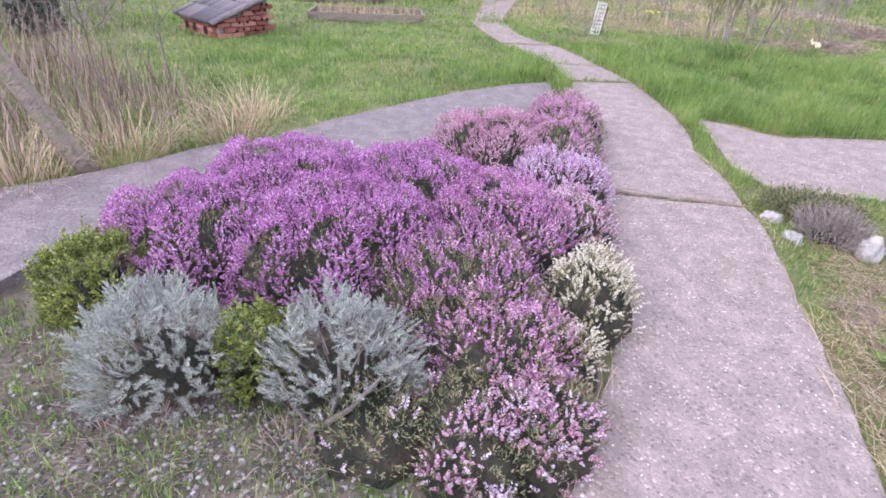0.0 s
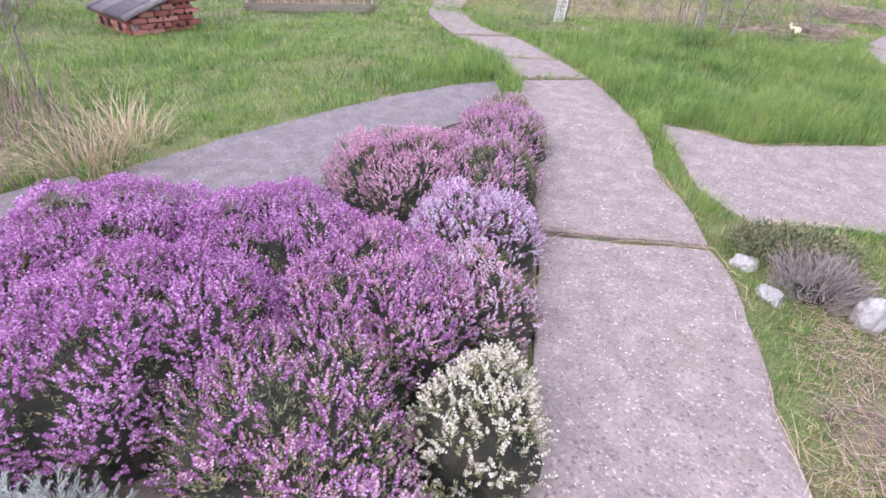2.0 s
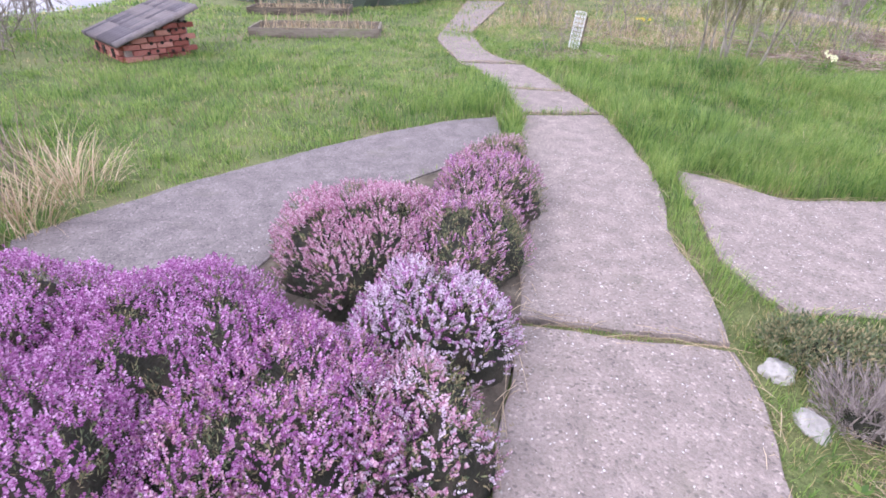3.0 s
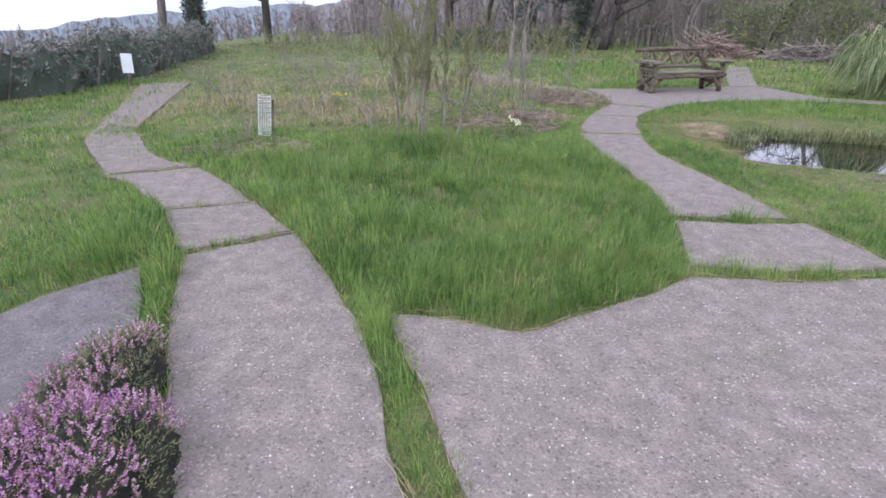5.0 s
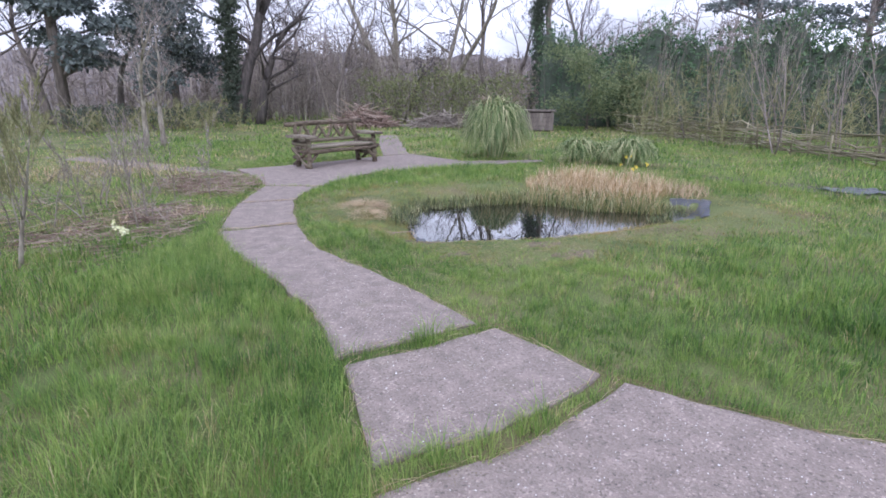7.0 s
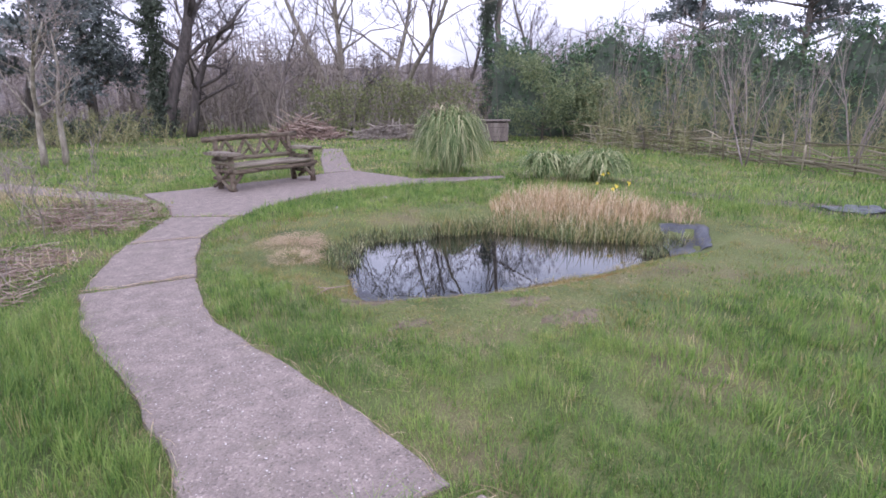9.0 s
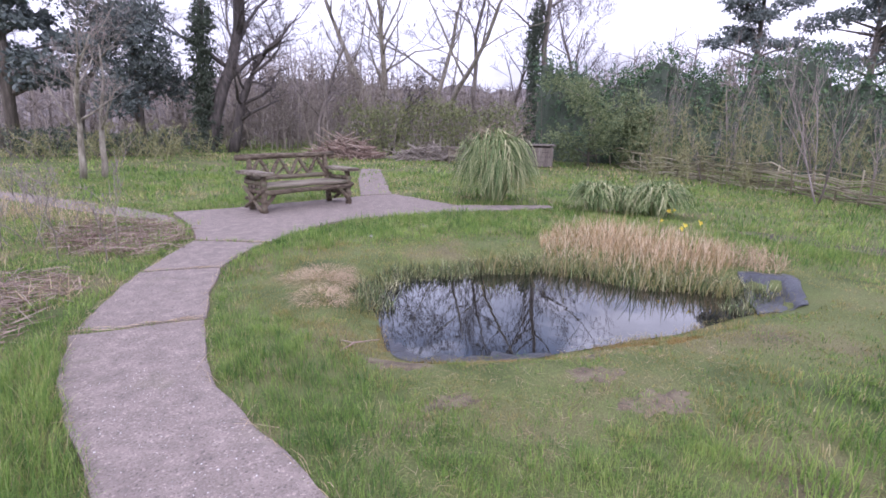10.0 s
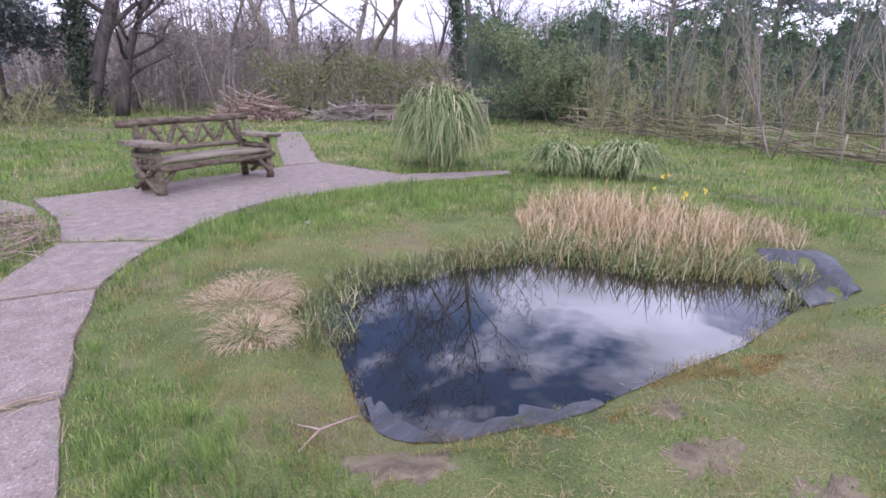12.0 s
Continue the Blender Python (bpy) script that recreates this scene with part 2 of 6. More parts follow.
M_BARK = mat("bark", [(0.09, 0.075, 0.065), (0.16, 0.135, 0.115), (0.25, 0.22, 0.19)], 3.0, 0.9, 0.9, 22, stretch=(3, 3, 0.6), spread=(0.25, 0.75))
M_BARK_PALE = mat("pale_bark", [(0.15, 0.13, 0.10), (0.26, 0.23, 0.18), (0.38, 0.35, 0.28)], 4.0, 0.9, 0.6, 30, stretch=(3, 3, 0.8))
M_TWIG = mat("twig", [(0.15, 0.125, 0.115), (0.25, 0.21, 0.19), (0.36, 0.31, 0.27)], 1.0, 0.9, 0.0, 20, island=0.6, spread=(0.2, 0.8))
M_BARK_DARK = mat("dark_bark", [(0.045, 0.04, 0.038), (0.085, 0.073, 0.066), (0.15, 0.13, 0.115)], 3.0, 0.9, 0.9, 22, stretch=(3, 3, 0.6), spread=(0.25, 0.75))
M_WATTLE = mat("wattle_rod", [(0.15, 0.13, 0.08), (0.25, 0.215, 0.14), (0.37, 0.33, 0.23)], 2.0, 0.9, 0.3, 30, obrand=0.6)
M_TWIG_DARK = mat("dark_twig", [(0.06, 0.05, 0.048), (0.10, 0.085, 0.08), (0.16, 0.135, 0.125)], 1.0, 0.9, 0.0, 20, island=0.6, spread=(0.2, 0.8))
M_TWIG_RED = mat("russet_twig", [(0.155, 0.132, 0.108), (0.245, 0.21, 0.172), (0.345, 0.30, 0.25)], 1.0, 0.9, 0.0, 20, island=0.6, spread=(0.2, 0.8))
M_TWIG_GREEN = mat("olive_twig", [(0.13, 0.14, 0.06), (0.22, 0.22, 0.10), (0.32, 0.29, 0.16)], 1.0, 0.9, 0.0, 20, island=0.6, spread=(0.2, 0.8))
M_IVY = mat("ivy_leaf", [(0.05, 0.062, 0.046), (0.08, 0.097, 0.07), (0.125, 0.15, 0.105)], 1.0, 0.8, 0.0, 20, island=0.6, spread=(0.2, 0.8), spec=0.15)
M_HEDGE = mat("conifer_leaf", [(0.04, 0.075, 0.042), (0.085, 0.145, 0.07), (0.15, 0.225, 0.10)], 0.7, 0.65, 0.0, 20, island=0.45, spread=(0.25, 0.8))
M_OLIVE = mat("olive_leaf", [(0.11, 0.13, 0.06), (0.19, 0.21, 0.09), (0.28, 0.29, 0.13)], 1.0, 0.6, 0.0, 20, island=0.6, spread=(0.2, 0.8), trans=0.2)
# needles made paler and bluer, so the colour carries the distance haze
M_PINE = mat("haze_pale_pine_needle", [(0.095, 0.115, 0.11), (0.135, 0.16, 0.15), (0.19, 0.215, 0.195)], 1.0, 0.6, 0.0, 20, island=0.6, spread=(0.2, 0.8))
# leaf green lightened to blue-grey to imitate haze before the tree
M_EVER = mat("haze_grey_evergreen_leaf", [(0.07, 0.083, 0.08), (0.11, 0.128, 0.12), (0.17, 0.19, 0.17)], 1.0, 0.7, 0.0, 20, island=0.6, spread=(0.2, 0.8), spec=0.2)
M_FRESH = mat("fresh_green_leaf", [(0.10, 0.13, 0.06), (0.165, 0.205, 0.095), (0.26, 0.295, 0.145)], 1.0, 0.6, 0.0, 20, island=0.6, spread=(0.2, 0.8), trans=0.25)
M_GREYHEDGE = mat("grey_hedge_twig", [(0.13, 0.125, 0.105), (0.19, 0.185, 0.155), (0.26, 0.25, 0.21)], 1.0, 0.9, 0.0, 20, island=0.6, spread=(0.2, 0.8))
M_BRICK = mat("red_brick", [(0.22, 0.07, 0.05), (0.34, 0.13, 0.10), (0.42, 0.20, 0.15)], 7.0, 0.9, 0.5, 60, obrand=0.5)
M_MORTAR = mat("mortar", [(0.24, 0.20, 0.17), (0.34, 0.30, 0.26)], 9.0, 0.95, 0.5, 70)
M_TILE = mat("dark_roof_tile", [(0.07, 0.06, 0.065), (0.12, 0.105, 0.11), (0.19, 0.16, 0.15)], 5.0, 0.8, 0.4, 50, obrand=0.4)
# near-black that stands for the shade inside holes and the bin
M_DARK = mat("hollow_shade", [(0.012, 0.01, 0.008), (0.03, 0.024, 0.018)], 8.0, 0.95, 0.3, 40)
M_SIGN = mat("white_board", [(0.72, 0.72, 0.72), (0.82, 0.82, 0.82)], 3.0, 0.5, 0.1, 30)
M_LINER = mat("pond_liner", [(0.022, 0.024, 0.029), (0.04, 0.042, 0.05), (0.07, 0.071, 0.082)], 4.0, 0.35, 0.4, 14, spec=0.5, stretch=(1, 3, 1))
M_YELLOW = mat("daffodil_petal", [(0.72, 0.55, 0.05), (0.80, 0.68, 0.12)], 9.0, 0.6, 0.0, 40, trans=0.3)
M_CREAM = mat("primrose_petal", [(0.74, 0.74, 0.42), (0.82, 0.82, 0.62)], 9.0, 0.6, 0.0, 40, trans=0.3)
M_DEADWOOD = mat("cut_brushwood", [(0.16, 0.11, 0.085), (0.27, 0.19, 0.15), (0.38, 0.30, 0.24)], 2.0, 0.9, 0.3, 30, island=0.6)

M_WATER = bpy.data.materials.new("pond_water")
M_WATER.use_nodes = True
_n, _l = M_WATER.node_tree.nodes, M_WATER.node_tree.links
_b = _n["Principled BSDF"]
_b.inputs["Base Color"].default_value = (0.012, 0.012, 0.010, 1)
# IOR set well above water's 1.33 to brighten the reflected sky
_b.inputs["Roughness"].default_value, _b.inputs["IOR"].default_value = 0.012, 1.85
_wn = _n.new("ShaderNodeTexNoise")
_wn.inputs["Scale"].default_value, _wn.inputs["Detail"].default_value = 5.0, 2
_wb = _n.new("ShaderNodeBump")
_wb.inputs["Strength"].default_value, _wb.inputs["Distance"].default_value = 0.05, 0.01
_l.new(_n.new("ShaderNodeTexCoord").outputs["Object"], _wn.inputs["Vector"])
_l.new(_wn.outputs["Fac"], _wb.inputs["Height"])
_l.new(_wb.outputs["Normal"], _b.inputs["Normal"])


# ---------------------------------------------------------------- mesh helpers
RNG = np.random.default_rng(7)


def tri_mesh(name, V, T, material, smooth=False):
    """A mesh from arrays of corners and triangles."""
    me = bpy.data.meshes.new(name)
    V, T = np.asarray(V, np.float32), np.asarray(T, np.int32)
    me.vertices.add(len(V))
    me.vertices.foreach_set("co", V.ravel())
    me.loops.add(3 * len(T))
    me.loops.foreach_set("vertex_index", T.ravel())
    me.polygons.add(len(T))
    me.polygons.foreach_set("loop_start", np.arange(0, 3 * len(T), 3, dtype=np.int32))
    me.polygons.foreach_set("use_smooth", np.full(len(T), smooth))
    me.update(calc_edges=True)
    me.materials.append(material)
    return me


def part(name, data, material=None, parent=None, label=""):
    """Links a bmesh or a mesh as one object under a thing or a part."""
    if isinstance(data, bmesh.types.BMesh):
        me = bpy.data.meshes.new(name)
        data.to_mesh(me)
        data.free()
        data = me
    if material and not data.materials:
        data.materials.append(material)
    ob = new(name, data)
    ob.parent = parent
    return tagged(ob, label)


def thing(name, m, label, category, group="", kind=""):
    ob = new(name)
    ob.empty_display_size = 0.1
    ob.matrix_world = m
    return tagged(ob, label, category, group, kind)


def join(items):
    Vs, Ts, k = [], [], 0
    for V, T in items:
        Vs.append(V)
        Ts.append(np.asarray(T) + k)
        k += len(V)
    return np.concatenate(Vs), np.concatenate(Ts)


def inside(poly, x, y):
    """Which points lie in a polygon."""
    p = np.asarray(poly, float)
    hit = np.zeros(np.shape(x), bool)
    for (x0, y0), (x1, y1) in zip(p, np.roll(p, -1, 0)):
        c = (y0 > y) != (y1 > y)
        with np.errstate(divide="ignore", invalid="ignore"):
            hit ^= c & (x < (x1 - x0) * (y - y0) / (y1 - y0 + 1e-12) + x0)
    return hit


def edge_distance(poly, x, y, closed=True):
    """The distance of points from a polygon's edge, or a line's."""
    p = np.asarray(poly, float)
    d = np.full(np.shape(x), 1e9)
    q = np.roll(p, -1, 0) if closed else p[1:]
    for (x0, y0), (x1, y1) in zip(p, q):
        L = (x1 - x0) ** 2 + (y1 - y0) ** 2
        t = np.clip(((x - x0) * (x1 - x0) + (y - y0) * (y1 - y0)) / L, 0, 1)
        d = np.minimum(d, np.hypot(x - x0 - t * (x1 - x0), y - y0 - t * (y1 - y0)))
    return d


def rough_edge(poly, step=0.12, amount=0.018, rounds=1):
    """A polygon with its corners eased and its edges broken into small uneven steps."""
    p = np.asarray(poly, float)
    for _ in range(rounds + 1):
        prev, nxt = np.roll(p, 1, 0), np.roll(p, -1, 0)
        q = []
        for a, b, c in zip(prev, p, nxt):
            u, v = b - a, c - b
            bend = abs(math.atan2(u[0] * v[1] - u[1] * v[0], u @ v))
            q += [b] if bend > 0.8 or bend < 0.05 else [b + (a - b) * 0.25, b + (c - b) * 0.25]
        p = np.array(q)
    out = []
    for a, b in zip(p, np.roll(p, -1, 0)):
        k = max(1, int(np.hypot(*(b - a)) / step))
        out += [a + (b - a) * i / k for i in range(k)]
    out = np.array(out)
    w = np.array([noise.noise_vector(Vector((x * 3.1, y * 3.1, 0.3)))[:2] for x, y in out])
    return out + w * amount


def blades(P, h, w, lean, turn):
    """Grass: a blade of three triangles at each place."""
    n = len(P)
    side = np.stack([np.cos(turn), np.sin(turn), 0 * turn], 1) * (w / 2)[:, None]
    over = np.stack([-np.sin(turn), np.cos(turn), 0 * turn], 1) * (lean * h)[:, None]
    up = np.zeros((n, 3))
    up[:, 2] = h
    mid = P + up * 0.55 + over * 0.3
    tip = P + up * np.sqrt(np.clip(1 - 0.5 * lean ** 2, 0.2, 1))[:, None] + over
    V = np.stack([P - side, P + side, mid - side * 0.75, mid + side * 0.75, tip], 1).reshape(-1, 3)
    base = np.arange(n)[:, None, None] * 5
    T = (np.array([[0, 1, 3], [0, 3, 2], [2, 3, 4]])[None] + base).reshape(-1, 3)
    return V, T


def thin_blades(P, h, w, lean, turn):
    """Grass seen from farther off: a blade of one triangle."""
    side = np.stack([np.cos(turn), np.sin(turn), 0 * turn], 1) * (w / 2)[:, None]
    over = np.stack([-np.sin(turn), np.cos(turn), 0 * turn], 1) * (lean * h)[:, None]
    tip = P + over
    tip[:, 2] += h * np.sqrt(np.clip(1 - 0.5 * lean ** 2, 0.2, 1))
    V = np.stack([P - side, P + side, tip], 1).reshape(-1, 3)
    return V, np.arange(3 * len(P)).reshape(-1, 3)


def arching(P, length, width, turn, rise, droop, seg=5):
    """Long leaves that rise from P and bend over."""
    n = len(P)
    d = np.stack([np.cos(turn), np.sin(turn)], 1)
    s = np.stack([-np.sin(turn), np.cos(turn), 0 * turn], 1)
    V = []
    pos, ang = P.copy(), rise.copy()
    for k in range(seg + 1):
        wk = width * (1 - (k / seg) ** 2.2) * 0.5 + 0.0004
        V += [pos - s * wk[:, None], pos + s * wk[:, None]]
        stepv = np.concatenate([d * (np.cos(ang) * length / seg)[:, None], (np.sin(ang) * length / seg)[:, None]], 1)
        pos = pos + stepv
        ang = ang - droop / seg * (0.5 + k / seg)
    V = np.stack(V, 1).reshape(-1, 3)
    k = np.arange(seg)[:, None] * 2
    t = np.concatenate([k + np.array([0, 1, 3]), k + np.array([0, 3, 2])])
    T = (t[None] + np.arange(n)[:, None, None] * 2 * (seg + 1)).reshape(-1, 3)
    V[:, 2] = np.maximum(V[:, 2], -0.2)
    return V, T


def turns(dirs, roll):
    """Frames whose z lies along the given ways."""
    z = dirs / np.linalg.norm(dirs, axis=1, keepdims=True)
    ref = np.where(np.abs(z[:, 2:]) > 0.9, [[1.0, 0, 0]], [[0, 0, 1.0]])
    x = np.cross(ref, z)
    x /= np.linalg.norm(x, axis=1, keepdims=True)
    y = np.cross(z, x)
    c, s = np.cos(roll)[:, None], np.sin(roll)[:, None]
    return np.stack([x * c + y * s, y * c - x * s, z], 2)


def scatter(tv, tt, P, dirs, size, roll=None):
    """One small shape set down at many places."""
    n = len(P)
    roll = RNG.uniform(0, 6.28, n) if roll is None else roll
    R = turns(dirs, roll)
    size = np.asarray(size)
    sv = tv[None] * (size[:, None, None] if size.ndim == 1 else size[:, None, :])
    V = np.einsum("nij,nkj->nki", R, sv) + P[:, None]
    T = (tt[None] + np.arange(n)[:, None, None] * len(tv)).reshape(-1, 3)
    return V.reshape(-1, 3), T


def shoot(count, length, leaf, width, angle, seed, start=0.0):
    """A sprig: leaves or florets spiralling up a stem along z."""
    r = np.random.default_rng(seed)
    V, T = [], []
    for k in range(count):
        a = k * 2.4 + r.uniform(-0.3, 0.3)
        z = length * (start + (1 - start) * (k + 0.5) / count)
        tilt = angle * (1 - 0.6 * k / count) * r.uniform(0.8, 1.2)
        o = np.array([math.cos(a) * math.sin(tilt), math.sin(a) * math.sin(tilt), math.cos(tilt)])
        sd = np.array([-math.sin(a), math.cos(a), 0])
        b = np.array([0, 0, z])
        ll = leaf * r.uniform(0.8, 1.15) * (1 - 0.25 * k / count)
        V += [b, b + o * ll * 0.5 + sd * width / 2, b + o * ll, b + o * ll * 0.5 - sd * width / 2]
        T += [[4 * k, 4 * k + 1, 4 * k + 2], [4 * k, 4 * k + 2, 4 * k + 3]]
    return np.array(V), np.array(T)


def pebble(seed, flat=0.6, coarse=False):
    """A small uneven stone of twenty faces."""
    bm = bmesh.new()
    if coarse:
        bmesh.ops.create_cone(bm, segments=4, radius1=1.0, radius2=0.75, depth=1.0, cap_ends=True)
        bmesh.ops.delete(bm, geom=[f for f in bm.faces if f.normal.z < -0.9], context="FACES_ONLY")
        bmesh.ops.triangulate(bm, faces=bm.faces)
    else:
        bmesh.ops.create_icosphere(bm, subdivisions=1, radius=1)
    bm.verts.index_update()
    r = np.random.default_rng(seed)
    V = np.array([v.co for v in bm.verts]) * r.uniform(0.75, 1.15, (len(bm.verts), 1)) * [1, r.uniform(0.65, 0.95), flat]
    T = np.array([[v.index for v in f.verts] for f in bm.faces])
    bm.free()
    return V, T


def tubes(lines, sides=5):
    """Round limbs along lines of places with radii."""
    out = []
    ang = np.arange(sides) * 2 * math.pi / sides
    for pts, rad in lines:
        pts, rad = np.asarray(pts, float), np.asarray(rad, float)
        k = len(pts)
        d = np.gradient(pts, axis=0)
        R = turns(d + 1e-9, np.zeros(k))
        ring = np.stack([np.cos(ang), np.sin(ang), 0 * ang], 1)
        V = pts[:, None] + np.einsum("kij,sj->ksi", R, ring) * rad[:, None, None]
        V = V.reshape(-1, 3)
        T = []
        for i in range(k - 1):
            for j in range(sides):
                a, b, c, e = i * sides + j, i * sides + (j + 1) % sides, (i + 1) * sides + j, (i + 1) * sides + (j + 1) % sides
                T += [[a, b, e], [a, e, c]]
        V = np.concatenate([V, pts[:1], pts[-1:]])
        for j in range(sides):
            T += [[k * sides, (j + 1) % sides, j], [k * sides + 1, (k - 1) * sides + j, (k - 1) * sides + (j + 1) % sides]]
        out.append((V, np.array(T)))
    return join(out)


def prisms(A, B, ra, rb):
    """Thin three-sided twigs from A to B."""
    n = len(A)
    R = turns(B - A + 1e-9, RNG.uniform(0, 6.28, n))
    ang = np.array([0, 2.094, 4.189])
    ring = np.stack([np.cos(ang), np.sin(ang), 0 * ang], 1)
    off = np.einsum("nij,sj->nsi", R, ring)
    V = np.concatenate([A[:, None] + off * np.reshape(ra, (-1, 1, 1)), B[:, None] + off * np.reshape(rb, (-1, 1, 1))], 1).reshape(-1, 3)
    t = np.array([[0, 1, 4], [0, 4, 3], [1, 2, 5], [1, 5, 4], [2, 0, 3], [2, 3, 5]])
    return V, (t[None] + np.arange(n)[:, None, None] * 6).reshape(-1, 3)


def log(a, b, r0, r1, seed=0, knots=6, sides=8):
    """A slightly crooked peeled log from a to b."""
    r = np.random.default_rng(seed)
    a, b = np.array(a, float), np.array(b, float)
    t = np.linspace(0, 1, knots)[:, None]
    pts = a + (b - a) * t + r.normal(0, 0.12 * r0, (knots, 3)) * np.sin(t * math.pi)
    return tubes([(pts, (r0 + (r1 - r0) * t[:, 0]) * r.uniform(0.9, 1.12, knots))], sides)


def slab_mesh(name, poly, top, thick, material, bevel=0.012):
    bm = bmesh.new()
    f = bm.faces.new([bm.verts.new((x, y, top)) for x, y in poly])
    if f.normal.z < 0:
        f.normal_flip()
    f.normal_update()
    if f.normal.z < 0:
        f.normal_flip()
    ext = bmesh.ops.extrude_face_region(bm, geom=[f])
    for v in f.verts:
        v.co.z = top - thick
    f.normal_flip()
    tops = [g for g in ext["geom"] if isinstance(g, bmesh.types.BMFace)]
    es = [e for e in tops[0].edges]
    bmesh.ops.bevel(bm, geom=es, offset=bevel, segments=2, affect="EDGES", profile=0.6)
    bmesh.ops.triangulate(bm, faces=[q for q in bm.faces if len(q.verts) > 4])
    bmesh.ops.recalc_face_normals(bm, faces=bm.faces)
    me = bpy.data.meshes.new(name)
    bm.to_mesh(me)
    bm.free()
    me.materials.append(material)
    return me


# ---------------------------------------------------------------- plan
POND = [(6.27, 8.67), (6.27, 8.41), (6.53, 8.21), (6.83, 8.03), (7.16, 7.84), (7.81, 7.63), (8.36, 7.43), (9.09, 7.30), (9.77, 7.15), (10.0, 7.4),
        (9.95, 7.9), (9.6, 8.4), (9.45, 8.9), (9.3, 9.35), (8.8, 9.65), (8.44, 9.78), (7.93, 9.85), (7.55, 10.1), (7.14, 9.97), (6.83, 9.75), (6.57, 9.19)]
STREAM = [(-14.0, 6.6), (-12.2, 8.6), (-12.2, 11.6), (-16, 16), (-26, 20), (-30, 12), (-22, 8)]
WATER_Z = -0.17
JOIN = 0.02
SLABS = [
    # main path
    ([(0.45, -2.6), (1.45, -2.6), (1.86, 0.3), (1.82, 1.41), (1.79, 2.0), (1.74, 2.67), (1.66, 2.86), (0.78, 2.70), (0.91, 1.89), (0.98, 1.4), (0.95, 0.4)], 0.015, M_CONC),
    ([(0.77, 2.76), (1.65, 2.92), (1.56, 3.5), (1.42, 3.8), (1.38, 4.25), (1.27, 4.95), (1.14, 5.26), (0.96, 5.82), (0.75, 6.33), (0.02, 5.98), (0.15, 5.39), (0.29, 4.88), (0.60, 3.8), (0.68, 3.2)], 0.012, M_CONC),
    ([(-0.01, 6.05), (0.72, 6.40), (0.30, 7.12), (-0.42, 6.98), (-0.13, 6.37)], 0.016, M_CONC),
    ([(-0.44, 7.02), (0.27, 7.16), (-0.15, 7.9), (-0.54, 8.46), (-1.40, 8.20), (-0.93, 7.75)], 0.010, M_CONC),
    ([(-1.44, 8.26), (-0.60, 8.54), (-1.26, 9.0), (-2.10, 10.9), (-2.75, 11.26), (-2.5, 10.08), (-1.83, 8.97)], 0.014, M_CONC),
    ([(-2.78, 11.32), (-2.12, 10.96), (-2.5, 13.2), (-3.1, 17.0), (-4.2, 17.0), (-3.3, 13.5)], 0.012, M_CONC),
    # pad
    ([(1.66, 3.62), (1.57, 4.3), (1.45, 4.78), (1.46, 5.01), (1.72, 4.92), (2.0, 4.77), (2.2, 4.73), (2.44, 4.86), (2.78, 4.96), (3.22, 5.14), (3.41, 5.27), (3.68, 5.19), (4.0, 5.11), (4.4, 5.09), (4.93, 5.11), (5.06, 4.66), (5.2, 4.3), (5.50, 3.80), (5.33, 3.36), (4.34, 3.2), (3.3, 3.35), (2.5, 3.42), (1.95, 3.28)], 0.012, M_CONC),
    ([(5.54, 3.78), (6.6, 3.35), (6.5, 2.3), (5.37, 3.28)], 0.012, M_CONC),
    # pond path
    ([(3.49, 5.41), (3.73, 5.31), (4.08, 5.24), (4.5, 5.21), (4.91, 5.24), (4.90, 5.65), (4.88, 6.06), (4.24, 6.15), (3.85, 6.24), (3.68, 5.80)], 0.015, M_CONC),
    ([(3.86, 6.36), (4.26, 6.29), (4.84, 6.20), (4.94, 7.04), (4.90, 8.0), (4.90, 8.6), (5.03, 9.14), (5.20, 9.66), (4.36, 9.92), (4.22, 9.3), (4.18, 8.75), (4.17, 7.95), (4.08, 7.0)], 0.012, M_CONC),
    ([(4.38, 9.95), (5.22, 9.69), (5.42, 10.2), (5.82, 11.1), (5.14, 11.38), (4.66, 10.53)], 0.014, M_CONC),
    ([(5.17, 11.42), (5.85, 11.14), (6.38, 11.75), (6.72, 11.95), (6.02, 12.62)], 0.010, M_CONC),
    ([(6.05, 12.66), (6.76, 11.98), (6.95, 12.15), (7.89, 12.72), (8.7, 12.86), (10.55, 12.5), (12.4, 11.75), (12.55, 12.0), (10.98, 13.05), (10.93, 15.0), (10.15, 15.1), (7.45, 14.9), (6.45, 15.0), (6.28, 13.4)], 0.012, M_CONC),
    ([(10.2, 15.2), (10.9, 15.06), (12.5, 17.55), (14.35, 20.4), (13.9, 20.85), (11.95, 18.0)], 0.014, M_CONC),
    ([(6.22, 14.0), (6.40, 15.0), (4.1, 20.5), (3.6, 20.2), (5.75, 14.9)], -0.004, M_CONC),
    # left slabs beside the heather
    ([(-0.20, 5.84), (-0.66, 5.40), (-1.14, 4.61), (-1.48, 3.87), (-1.76, 3.21), (-1.99, 2.39), (-1.55, 2.1), (-0.6, 2.45), (-0.55, 3.3), (-0.2, 4.35), (0.08, 5.0), (0.0, 5.3)], 0.012, M_CONC_DARK),
    ([(-2.05, 2.37), (-2.41, 1.45), (-2.86, 0.9), (-3.6, 0.1), (-3.5, -1.2), (-2.5, -0.9), (-1.66, 0.08), (-1.72, 0.6), (-1.70, 1.4), (-1.58, 2.07)], 0.06, M_CONC_DARK),
]
LINER = [(9.15, 7.15), (9.30, 6.75), (10.1, 6.70), (10.5, 7.15), (10.4, 7.9), (9.95, 7.8)]
